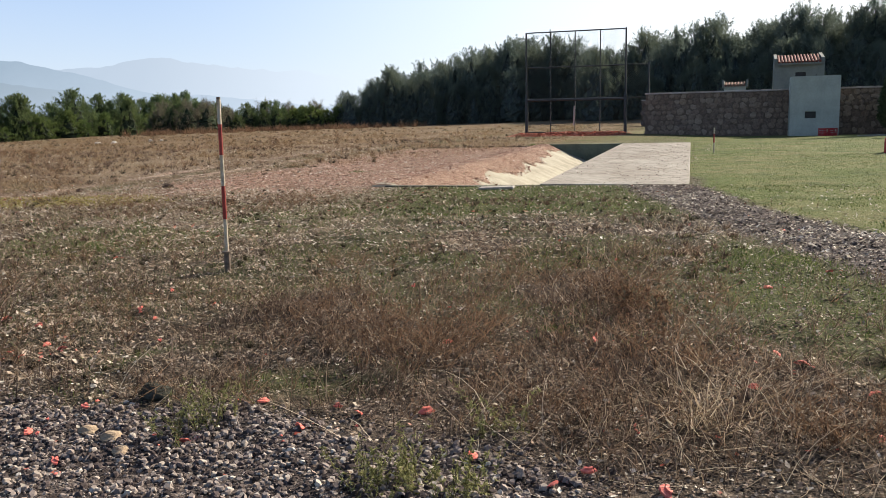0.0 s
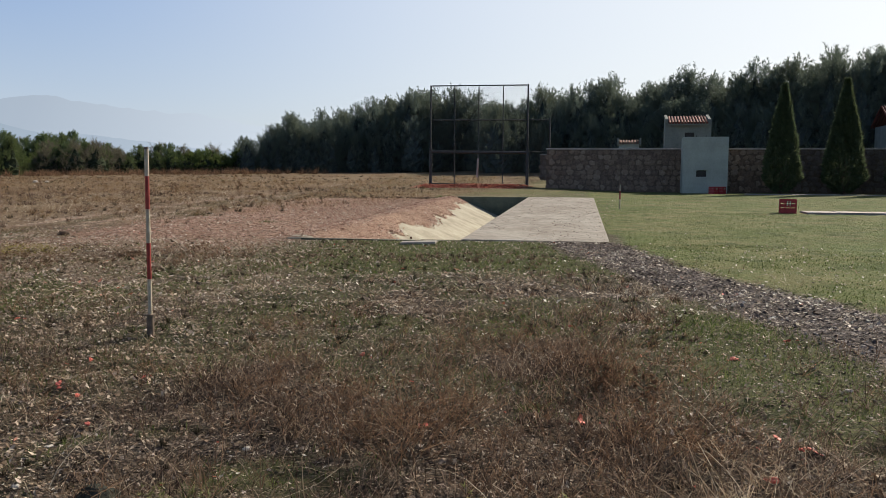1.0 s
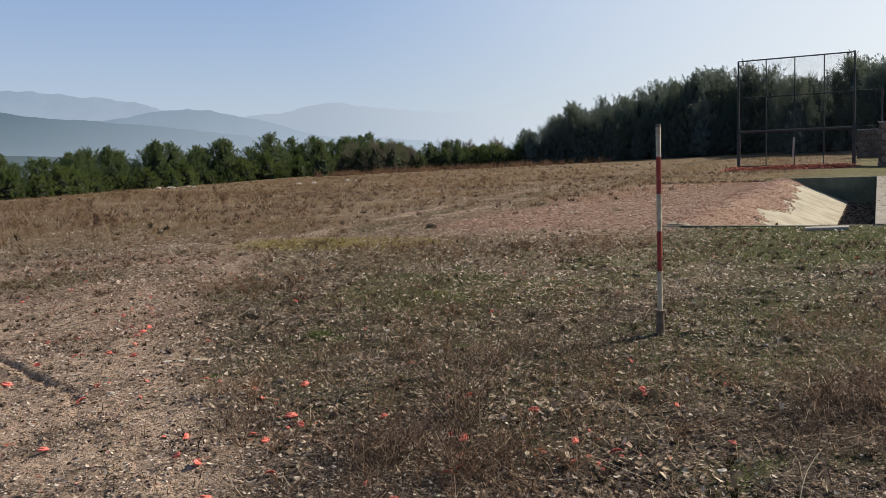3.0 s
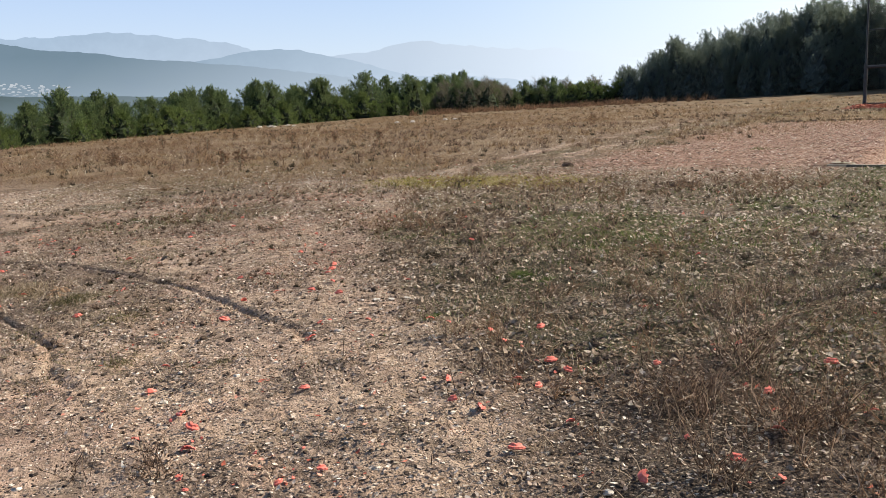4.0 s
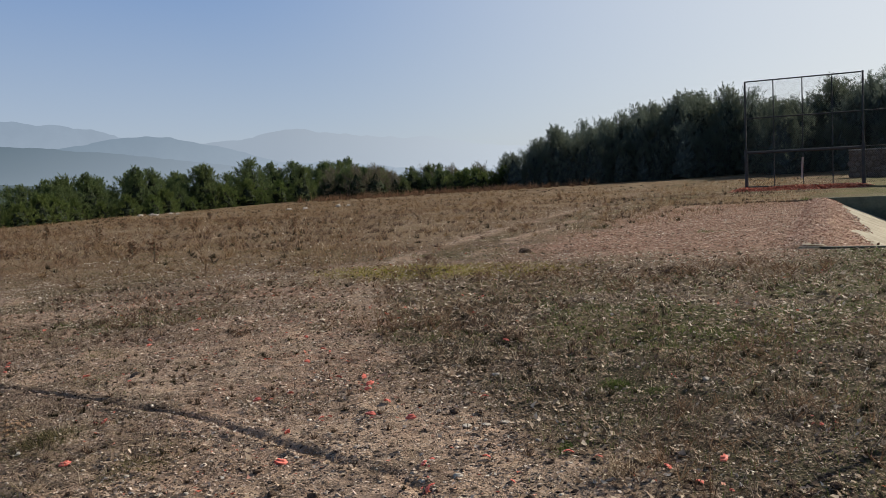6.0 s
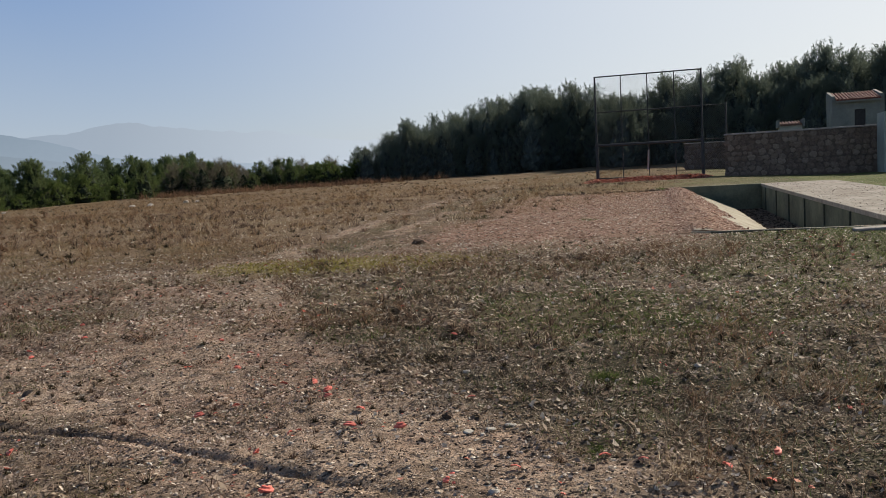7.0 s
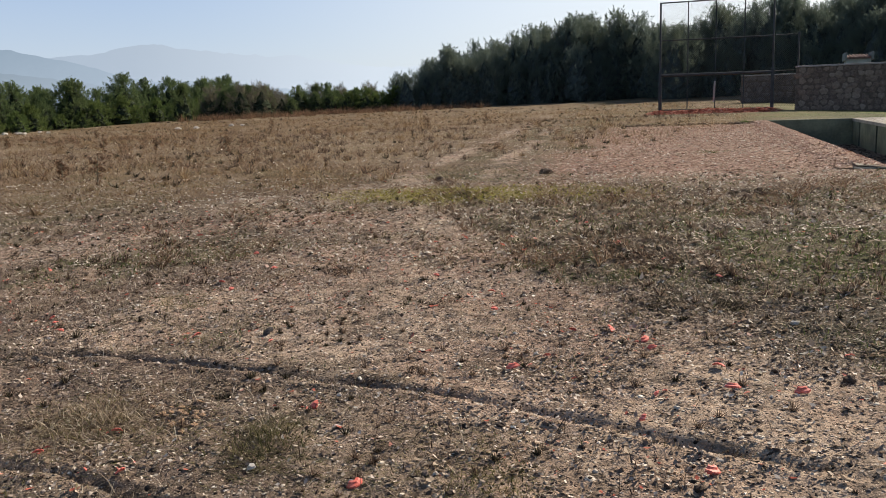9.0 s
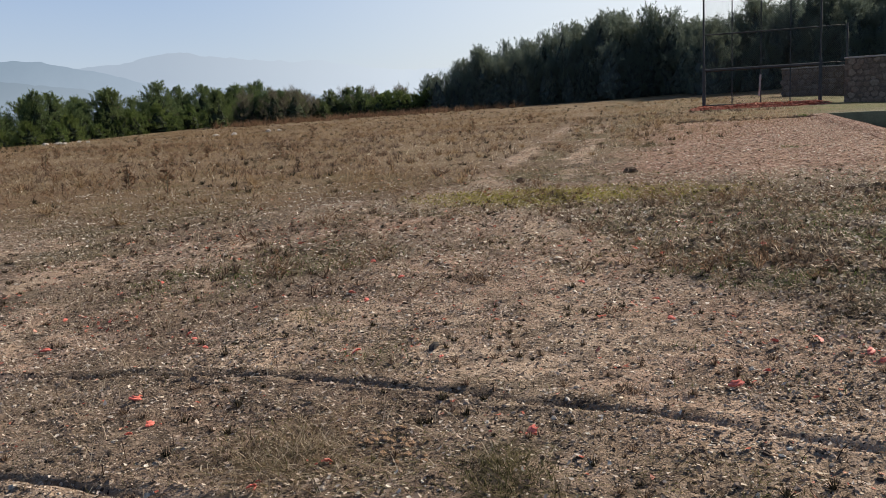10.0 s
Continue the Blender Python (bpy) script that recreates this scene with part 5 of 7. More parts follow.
cover("brown_weeds", [
    blades(*scatter(38000, *NEAR, lambda m, x, y: scrub_w(m, x, y) * step(fbm(x, y, 0.4, 86), 0.60, 0.42), 526), (0.03, 0.13), (0.002, 0.0045), (0.6, 1.5)),
    blades(*clumped(3000, -7.5, 2.5, 2.6, 7.5, lambda m, x, y: np.clip(m["scrub"] * (0.10 + step(fbm(x, y, 1.1, 91) + 0.25 * m["weedy"], 0.50, 0.66)) * (1 - m["gravel"]) * (1 - 0.85 * m["green"]), 0, 1), 504, 24, 0.09), (0.05, 0.2), (0.002, 0.0036), (0.3, 1.4)),
    blades(*clumped(500, -15, 1.0, 7.0, 13.0, lambda m, x, y: np.clip((m["scrub"] + 0.2) * step(fbm(x, y, 1.3, 92), 0.45, 0.62), 0, 1), 505, 22, 0.16), (0.05, 0.15), (0.004, 0.007), (0.6, 1.45)),
    blades(*clumped(2400, -17, -5, 2.5, 12.0, lambda m, x, y: np.clip((1 - m["earth"]) * step(x + 0.35 * y, -2, -6), 0, 1), 507, 22, 0.11), (0.02, 0.075), (0.003, 0.006), (0.7, 1.5)),
], BROWN, "brown dead weeds and tall dry field grass", "dead weeds")
def tussocks(n, x0, x1, y0, y1, weight, seed, needles, length, width):
    """Bursts of thin stems that rise from one root."""
    x, y, z, r = scatter(n, x0, x1, y0, y1, weight, seed)
    k = 0.5 + 0.9 * r.random(len(x))
    a = r.uniform(0, 2 * math.pi, (len(x), needles))
    t = np.abs(r.normal(0, 1.05, (len(x), needles)))
    L = (length * k)[:, None] * r.uniform(0.45, 1.0, a.shape)
    d = np.stack([np.sin(t) * np.cos(a), np.sin(t) * np.sin(a), np.abs(np.cos(t)) * 0.9 + 0.08], -1)
    root = np.stack([x, y, z], -1)[:, None, :] + np.stack([np.cos(a), np.sin(a), 0 * a], -1) * (L * 0.25 * r.random(a.shape))[:, :, None]
    side = np.cross(d, r.normal(size=d.shape))
    side /= np.linalg.norm(side, axis=2, keepdims=True) + 1e-9
    W = width * r.uniform(0.6, 1.3, a.shape)[:, :, None]
    V = np.stack([root - side * W / 2, root + side * W / 2, root + d * L[:, :, None]], 2).reshape(-1, 3)
    return V, np.arange(len(V)).reshape(-1, 3)


def forbs(n, x0, x1, y0, y1, weight, seed, height, width):
    """Dead branching herbs: crooked stems with side twigs, and small seed heads along them."""
    x, y, z, r = scatter(n, x0, x1, y0, y1, weight, seed)
    root = np.stack([x, y, z - 0.004], -1)
    V, F, at = [], [], 0

    def ribbon(p, q, w0, w1):
        nonlocal at
        d = q - p
        side = np.cross(d, r.normal(size=d.shape))
        side /= np.linalg.norm(side, axis=1, keepdims=True) + 1e-9
        v = np.stack([p - side * w0, p + side * w0, q + side * w1, q - side * w1], 1).reshape(-1, 3)
        i = np.arange(len(p))[:, None] * 4 + at
        V.append(v)
        F.append(np.concatenate([i + [0, 1, 2], i + [0, 2, 3]]))
        at += len(v)

    size = height * r.uniform(0.45, 1.1, (len(x), 1))
    for _ in range(6):
        lean = r.normal(0, 0.55, (len(x), 3)) * (1, 1, 0) + (0, 0, 0.75)
        mid = root + lean * size * 0.5
        tip = mid + (lean + r.normal(0, 0.35, lean.shape) * (1, 1, 0.6)) * size * 0.5
        ribbon(root, mid, width, width * 0.8)
        ribbon(mid, tip, width * 0.8, width * 0.4)
        for p in (mid, (mid + tip) / 2):
            twig = p + (r.normal(0, 0.5, p.shape) + (0, 0, 0.35)) * size * 0.35
            ribbon(p, twig, width * 0.6, width * 0.3)
            ribbon(twig, twig + r.normal(0, 1, p.shape) * width * 2.2, width * 2.0, width * 0.6)
        ribbon(tip, tip + r.normal(0, 1, tip.shape) * width * 2.4, width * 2.2, width * 0.8)
    return np.concatenate(V), np.concatenate(F)


cover("dead_herbs", [
    forbs(1500, -6.5, 2.6, 2.5, 7.5, lambda m, x, y: np.clip(m["scrub"] * step(fbm(x, y, 0.8, 94), 0.47, 0.62) * (1 - m["gravel"]) * (1 - 0.9 * m["green"]), 0, 1), 570, 0.20, 0.0017),
    forbs(330, -2.8, 0.2, 3.9, 6.8, lambda m, x, y: np.clip(m["scrub"] * (1 - m["green"]) * (0.25 + 0.75 * step(fbm(x, y, 0.6, 123), 0.42, 0.56)), 0, 1), 575, 0.16, 0.0019),
    forbs(1000, -17, -6, 6.0, 13.0, lambda m, x, y: np.clip((m["scrub"] + 0.3) * step(fbm(x, y, 1.2, 95), 0.50, 0.62), 0, 1), 571, 0.20, 0.0028),
    forbs(1500, -45, -13, 9.0, 36.0, lambda m, x, y: np.clip(m["tall"] * step(fbm(x, y, 2.5, 90), 0.45, 0.6), 0, 1), 572, 0.36, 0.0045),
], RUSTLEAF, "dead brown branching herbs with small seed heads", "dead herbs")
cover("tall_dead_herbs", [
    forbs(420, -6.5, 2.6, 2.6, 7.5, lambda m, x, y: np.clip(m["scrub"] * step(fbm(x, y, 0.7, 101), 0.50, 0.64) * (1 - m["gravel"]) * (1 - 0.9 * m["green"]), 0, 1), 573, 0.18, 0.0014),
    forbs(110, -1.2, 1.2, 2.7, 5.0, lambda m, x, y: m["scrub"] * (1 - m["gravel"]), 574, 0.22, 0.0016),
], BROWN, "brown dead herbs with dry seed heads", "dead herbs")
cover("brown_tussocks", [
    tussocks(1500, -30, -9, 14.0, 46.0, lambda m, x, y: np.clip(m["tall"] * step(fbm(x * 0.7, y * 1.3, 2.4, 129), 0.48, 0.58), 0, 1), 567, 34, 0.20, 0.011),
    tussocks(2200, -18, -6, 3.0, 11.0, lambda m, x, y: np.clip(m["earth"] * step(fbm(x, y, 0.8, 128), 0.56, 0.60), 0, 1), 565, 50, 0.055, 0.0035),
    tussocks(2200, -17, 0, 6.0, 14.0, lambda m, x, y: np.clip(m["scrub"] * step(fbm(x, y, 1.3, 99), 0.48, 0.64), 0, 1), 562, 30, 0.085, 0.007),
], BROWN, "brown dead tussocks in the dry field", "tussocks")
cover("dark_tussocks", [
    tussocks(2400, -64, -10, 8.0, 75.0, lambda m, x, y: np.clip(m["tall"] * step(fbm(x * 0.7, y * 1.4, 3.0, 98), 0.46, 0.58), 0, 1), 561, 30, 0.16, 0.014),
    tussocks(700, -17, -6, 3.0, 11.0, lambda m, x, y: np.clip(m["earth"] * step(fbm(x, y, 0.7, 127), 0.57, 0.62), 0, 1), 564, 44, 0.045, 0.004),
    tussocks(2600, -18, 0, 3.2, 14.0, lambda m, x, y: np.clip((0.3 * m["earth"] + m["scrub"]) * step(fbm(x, y, 0.7, 100), 0.45, 0.6) * (1 - m["gravel"]) * (1 - m["bare"]), 0, 1), 563, 40, 0.06, 0.0055),
], DEADTUFT, "dark dead tussocks on stony ground", "tussocks")

cover("field_grass", [
    blades(*clumped(1500, -30, -8, 8.0, 16.0, lambda m, x, y: np.clip(m["tall"] * (0.4 + 1.1 * step(fbm(x, y, 3.2, 93), 0.42, 0.6)), 0, 1), 506, 20, 0.2), (0.03, 0.15), (0.004, 0.008), (0.4, 1.4)),
    blades(*clumped(9000, -64, -8, 15.0, 64.0, lambda m, x, y: np.clip(m["tall"] * (0.15 + 1.2 * step(fbm(x * 0.6, y * 1.7, 4.2, 93), 0.40, 0.58)), 0, 1), 536, 16, 0.4), (0.04, 0.20), (0.008, 0.015), (0.4, 1.4)),
    tussocks(2600, -64, -12, 9.0, 75.0, lambda m, x, y: np.clip(m["tall"] * step(fbm(x, y, 4.0, 97), 0.40, 0.60), 0, 1), 560, 38, 0.24, 0.011),
], FIELD, "brown dead grass standing over the far field", "field grass")
cover("dry_bracken", [
    tussocks(1500, -62, -22, 60.0, 92.0, lambda m, x, y: step(np.degrees(np.arctan2(x + 5, y)), -39, -36) * step(np.degrees(np.arctan2(x + 5, y)), -17, -22) * step(np.hypot(x + 5, y), 84, 88) * step(np.hypot(x + 5, y), 97, 94), 566, 44, 0.75, 0.03),
], RUSTLEAF, "reddish brown dead bracken at the foot of the trees", "bracken")
cover("tall_straw", [
    blades(*clumped(3600, -64, -8, 12.0, 64.0, lambda m, x, y: np.clip(m["tall"] * (0.12 + 1.1 * step(fbm(x * 0.6, y * 1.7, 4.2, 93), 0.58, 0.42)), 0, 1), 508, 12, 0.4), (0.04, 0.18), (0.010, 0.020), (0.4, 1.4)),
    stalks(*scatter(8500, -5.5, 2.8, 2.7, 7.0, lambda m, x, y: np.clip(m["scrub"] * (0.25 + 0.8 * step(x, -3, 0)) * (0.15 + 0.85 * step(y, 4.6, 3.8)) * (1 - 0.9 * m["green"]) * step(fbm(x, y, 0.9, 96), 0.42, 0.58), 0, 1), 509), (0.12, 0.5), (0.0022, 0.0046), (0.1, 0.9)),
    stalks(*scatter(2600, -9, 2.5, 4.0, 11.0, lambda m, x, y: np.clip(m["scrub"] * 0.6 * (1 - m["green"]) * step(fbm(x, y, 1.0, 97), 0.45, 0.6), 0, 1), 529), (0.12, 0.4), (0.003, 0.005), (0.1, 0.9)),
], STRAW, "tall pale straw stalks standing in the field", "straw")
cover("green_grass", [
    blades(*scatter(150000, -15.5, 3.5, 2.4, 7.5, lambda m, x, y: np.clip(m["green"] * 1.6 * (0.3 + 0.7 * step(fbm(x, y, 0.3, 88), 0.40, 0.56)), 0, 1), 510), (0.02, 0.07), (0.002, 0.004), (0.2, 1.2)),
    blades(*scatter(140000, -15, 3, 6.5, 14.3, lambda m, x, y: np.clip(m["green"] * 0.8, 0, 1), 511), (0.02, 0.065), (0.005, 0.009), (0.5, 1.35)),
], BLADE, "low green grass and moss among the dry growth", "grass")
OLIVE = flecks("olive_low_grass", [(0.0, (0.045, 0.042, 0.016)), (0.5, (0.13, 0.118, 0.05)), (1.0, (0.27, 0.235, 0.115))], through=0.4)
cover("low_olive_grass", [
    blades(*scatter(90000, -16, -4.5, 1.9, 7.0, lambda m, x, y: m["earth"] * step(0.6 * fbm(x, y, 0.75, 110) + 0.4 * fbm(x, y, 0.25, 111), 0.48, 0.55) * (1 - m["bare"]), 514), (0.012, 0.05), (0.002, 0.004), (0.4, 1.4)),
    blades(*scatter(60000, -22, -9, 7.0, 16.0, lambda m, x, y: (1 - m["rubble"]) * step(0.6 * fbm(x, y, 1.1, 112) + 0.4 * fbm(x, y, 0.4, 113), 0.50, 0.59), 515), (0.02, 0.07), (0.004, 0.008), (0.5, 1.4)),
], OLIVE, "low olive and brown grass in patches on the bare earth", "grass")
YELLOWED = flecks("yellow_green_moss", [(0.0, (0.12, 0.11, 0.022)), (0.5, (0.26, 0.235, 0.05)), (1.0, (0.44, 0.39, 0.11))], through=0.4)
cover("yellow_moss", [
    blades(*scatter(45000, -15.5, -9, 9.5, 14.0, lambda m, x, y: m["yellow"], 537), (0.02, 0.055), (0.008, 0.015), (0.5, 1.4)),
], YELLOWED, "yellow-green moss and low grass beside the track", "moss")
cover("lawn_grass", [
    blades(*scatter(24000, -1.5, 5.0, 6.0, 24.0, lambda m, x, y: m["lawn"] * (0.25 + 0.75 * step(fbm(x, y, 1.6, 102), 0.4, 0.6)), 512), (0.02, 0.05), (0.005, 0.010), (0.6, 1.4)),
    blades(*scatter(16000, -10, 14.0, 24.0, 48.0, lambda m, x, y: m["lawn"] * (0.25 + 0.75 * step(fbm(x, y, 2.2, 103), 0.4, 0.6)), 513), (0.02, 0.06), (0.010, 0.02), (0.7, 1.4)),
], TURF, "mown yellowing green lawn", "lawn")
def flakes(x, y, z, r, size, tilt=0.3):
    """Thin curled flakes of leaf, straw and stone that lie loosely on the ground."""
    n = len(x)
    S = size[0] + (size[1] - size[0]) * r.random(n) ** 1.8
    a = r.uniform(0, 2 * math.pi, n)
    ca, sa = np.cos(a), np.sin(a)
    tx, ty = r.normal(0, tilt, n), r.normal(0, tilt, n)
    lift = S * r.uniform(0.05, 0.30, n)
    P = []
    for px, py in ((-0.5, -0.12), (0.05, -0.3), (0.5, 0.05), (0.0, 0.3)):
        qx, qy = S * (px + r.uniform(-0.12, 0.12, n)), S * (py + r.uniform(-0.12, 0.12, n))
        P.append(np.stack([x + qx * ca - qy * sa, y + qx * sa + qy * ca, z + lift + qx * tx + qy * ty + S * 0.08 * (abs(px) > 0.3)], -1))
    V = np.stack(P, 1).reshape(-1, 3)
    i = np.arange(n)[:, None] * 4
    return V, np.concatenate([i + [0, 1, 3], i + [1, 2, 3]])


cover("leaf_litter", [
    flakes(*scatter(230000, *NEAR, lambda m, x, y: np.clip(0.04 + 0.55 * step(fbm(x, y, 0.9, 83), 0.3, 0.65) * step(fbm(x, y, 0.28, 84), 0.40, 0.56), 0, 1) * (1 - 0.35 * m["gravel"]) * (1 - 0.6 * m["weedy"]) * (1 - 0.5 * m["green"]) * (1 - 0.8 * m["bare"]), 540), (0.008, 0.032)),
    flakes(*scatter(110000, *MID, lambda m, x, y: np.clip(0.7 - 0.75 * m["lawn"], 0, 1) * (1 - 0.65 * m["green"]) * (1 - 0.7 * m["bare"]), 541), (0.012, 0.05), 0.14),
    flakes(*scatter(50000, *FAR, lambda m, x, y: np.clip(0.75 - 0.35 * m["tall"] - 0.5 * m["lawn"], 0, 1), 542), (0.03, 0.10), 0.10),
    flakes(*scatter(2200, -1.5, 8.0, 6.0, 40.0, lambda m, x, y: m["lawn"], 543), (0.015, 0.045), 0.1),
], CHIP, "pale dead leaves, straw flakes and stone chips", "leaf litter")
PALEFLAKE = flecks("bleached_flakes", [(0.0, (0.34, 0.28, 0.21)), (0.6, (0.56, 0.49, 0.39)), (1.0, (0.80, 0.75, 0.66))], 0.5, 0.4, through=0.3)
cover("bleached_flakes", [
    flakes(*scatter(60000, *NEAR, lambda m, x, y: np.clip(step(fbm(x, y, 0.8, 87), 0.4, 0.7) + 0.35 * step(y, 4.0, 5.5), 0, 1) * (1 - 0.8 * m["gravel"]) * (1 - 0.3 * m["weedy"]) * (1 - 0.7 * m["bare"]) * (1 - 0.55 * m["green"] * step(x, -4, -2.5)), 550), (0.008, 0.030), 0.35),
    flakes(*scatter(62000, *MID, lambda m, x, y: np.clip(0.25 + 0.75 * step(fbm(x, y, 1.2, 88), 0.35, 0.65), 0, 1) * (1 - 0.85 * m["lawn"]) * (1 - 0.6 * m["yellow"]) * (1 - m["green"] * (0.3 + 0.45 * step(x, -6, -4.5))), 551), (0.013, 0.054), 0.34),
    flakes(*scatter(24000, *FAR, lambda m, x, y: np.clip(step(fbm(x, y, 1.8, 89), 0.35, 0.7), 0, 1) * (1 - 0.8 * m["lawn"]) * (1 - 0.6 * m["tall"]), 552), (0.025, 0.085), 0.2),
], PALEFLAKE, "bleached white flakes of clay and dead leaf", "flakes")
TANFLAKE = flecks("tan_leaf_flakes", [(0.0, (0.10, 0.072, 0.05)), (0.4, (0.27, 0.20, 0.145)), (0.75, (0.46, 0.365, 0.275)), (1.0, (0.68, 0.59, 0.48))], through=0.25)
cover("tan_flakes", [
    flakes(*scatter(30000, -9.5, -3.2, 3.2, 7.0, lambda m, x, y: np.clip(m["scrub"] * (0.3 + 0.7 * step(fbm(x, y, 0.6, 124), 0.38, 0.58)), 0, 1) * (1 - m["gravel"]), 580), (0.012, 0.050), 0.40),
    flakes(*scatter(34000, -11, -1.5, 7.0, 13.5, lambda m, x, y: np.clip((m["scrub"] + 0.3) * (0.3 + 0.7 * step(fbm(x, y, 0.9, 125), 0.38, 0.58)), 0, 1) * (1 - m["lawn"]) * (1 - m["gravel"]) * (1 - 0.85 * m["green"] * step(x, -6, -4.5)), 581), (0.017, 0.062), 0.36),
    flakes(*scatter(16000, -4.0, 1.5, 2.8, 7.0, lambda m, x, y: np.clip(m["scrub"] * step(fbm(x, y, 0.5, 126), 0.42, 0.58), 0, 1) * (1 - m["gravel"]) * (1 - 0.6 * m["green"]), 582), (0.010, 0.034), 0.45),
], TANFLAKE, "tan dead leaves and clay flakes over the moss", "leaf flakes")
cover("stone_chips", [
    bits(*scatter(46000, *NEAR, lambda m, x, y: np.clip(0.04 + 0.9 * m["earth"] * step(fbm(x, y, 0.35, 84), 0.40, 0.55), 0, 1) * (1 - m["gravel"]) * (1 - 0.75 * m["bare"]), 514), (0.007, 0.036), (0.18, 0.42)),
    bits(*scatter(12000, *MID, lambda m, x, y: np.clip(0.25 + 0.6 * m["earth"] - 0.7 * m["lawn"], 0, 1), 515), (0.010, 0.05), (0.1, 0.35)),
], CHIP, "small pale stones on bare earth", "stone chips")
SOILBITS = flecks("pale_soil_crumbs", [(0.0, (0.117, 0.084, 0.065)), (0.4, (0.284, 0.213, 0.167)), (0.75, (0.435, 0.343, 0.275)), (1.0, (0.652, 0.568, 0.484))], 0.95)
cover("soil_crumbs", [
    flakes(*scatter(270000, *NEAR, lambda m, x, y: np.clip((0.12 + 0.88 * m["earth"]) * (0.3 + 0.7 * step(fbm(x, y, 0.45, 74), 0.38, 0.58)) * (1 - 0.55 * m["bare"]) * (1 - m["gravel"]), 0, 1), 556), (0.008, 0.032), 0.34),
    crumbs(*scatter(26000, *NEAR, lambda m, x, y: np.clip((0.15 + 0.85 * m["earth"]) * (1 - 0.5 * m["bare"]) * (1 - m["gravel"]), 0, 1), 558), (0.008, 0.032), (0.12, 0.30)),
    flakes(*scatter(60000, -20, -2, 7.0, 13.0, lambda m, x, y: np.clip((0.15 + 0.85 * m["earth"]) * (1 - 0.5 * m["bare"]) * (1 - m["lawn"]) * (1 - 0.5 * m["green"]), 0, 1), 557), (0.014, 0.05), 0.25),
], SOILBITS, "pale crumbs of dry soil and grit", "soil crumbs")
EARTHBITS = flecks("dark_earth_crumbs", [(0.0, (0.031, 0.024, 0.018)), (0.5, (0.107, 0.08, 0.061)), (1.0, (0.261, 0.198, 0.152))], 0.95)
cover("earth_crumbs", [
    crumbs(*scatter(14000, -15.5, 1.5, 1.9, 7.0, lambda m, x, y: np.clip((0.15 + 0.85 * step(fbm(x, y, 0.5, 70), 0.44, 0.60)) * (1 - m["gravel"]) * (1 - 0.7 * m["bare"]), 0, 1), 553), (0.008, 0.034), (0.15, 0.4)),
    flakes(*scatter(130000, -16, 1.5, 1.9, 8.0, lambda m, x, y: np.clip((0.08 + 0.92 * step(fbm(x, y, 0.5, 71), 0.47, 0.56)) * (1 - m["gravel"]) * (1 - 0.6 * m["bare"]), 0, 1), 554), (0.008, 0.030), 0.15),
    flakes(*scatter(56000, -20, 0, 8.0, 16.0, lambda m, x, y: np.clip(0.9 * step(fbm(x, y, 0.7, 72), 0.45, 0.6) * (1 - m["lawn"]) * (1 - 0.8 * m["green"]) * (1 - m["yellow"]), 0, 1), 555), (0.015, 0.05), 0.12),
], EARTHBITS, "dark crumbs of earth and rotted leaves", "earth crumbs")
cover("gravel", [
    bits(*scatter(46000, -4.8, 1.5, 0.9, 3.6, lambda m, x, y: m["gravel"], 517), (0.009, 0.036), (0.25, 0.6)),
    flakes(*scatter(11500, -4.8, 1.5, 0.9, 3.6, lambda m, x, y: m["gravel"], 527), (0.010, 0.03), 0.35),
    bits(*scatter(8000, -2.6, 4.0, 3.5, 14.6, lambda m, x, y: m["gravel"], 518), (0.015, 0.045), (0.2, 0.5)),
    flakes(*scatter(34000, -2.6, 4.0, 3.5, 14.6, lambda m, x, y: m["gravel"], 528), (0.018, 0.05), 0.25),
    bits(*scatter(6000, *NEAR, lambda m, x, y: 0.3 * m["scrub"] + 0.5 * m["earth"] * step(fbm(x, y, 1.1, 84), 0.5, 0.65), 519), (0.006, 0.024), (0.2, 0.5)),
], PEBBLE, "dark grey gravel with some pale stones", "gravel")
cover("clay_rubble", [
    bits(*scatter(7000, -15, -5.5, 13.0, 33.0, lambda m, x, y: m["rubble"], 520), (0.02, 0.065), (0.05, 0.15)),
    flakes(*scatter(60000, -15, -5.5, 11.8, 33.0, lambda m, x, y: m["rubble"], 525), (0.022, 0.075), 0.12),
    flakes(*scatter(9000, -17, -8, 4.0, 12.0, lambda m, x, y: m["rubble"], 521), (0.02, 0.06)),
], CLAYBITS, "pinkish broken clay target rubble", "rubble")
cover("red_rubble", [
    flakes(*scatter(7000, -13.5, -6, 46.0, 49.3, lambda m, x, y: m["red"], 522), (0.06, 0.18)),
    flakes(*scatter(9500, -15.5, 3.0, 1.8, 7.5, lambda m, x, y: (0.2 + 0.7 * m["earth"]) * (0.12 + step(fbm(x, y, 0.6, 73), 0.52, 0.64)), 523), (0.010, 0.04), 0.2),
    flakes(*scatter(2800, -17, 1.5, 7.5, 16, lambda m, x, y: 0.2 + 0.6 * m["earth"] - 0.3 * m["lawn"], 524), (0.02, 0.07)),
    flakes(*scatter(3600, -17, -9, 4.8, 10, lambda m, x, y: step(fbm(x, y, 1.4, 107), 0.45, 0.65), 525), (0.012, 0.05), 0.25),
], REDBITS, "scattered red clay shards", "shards")


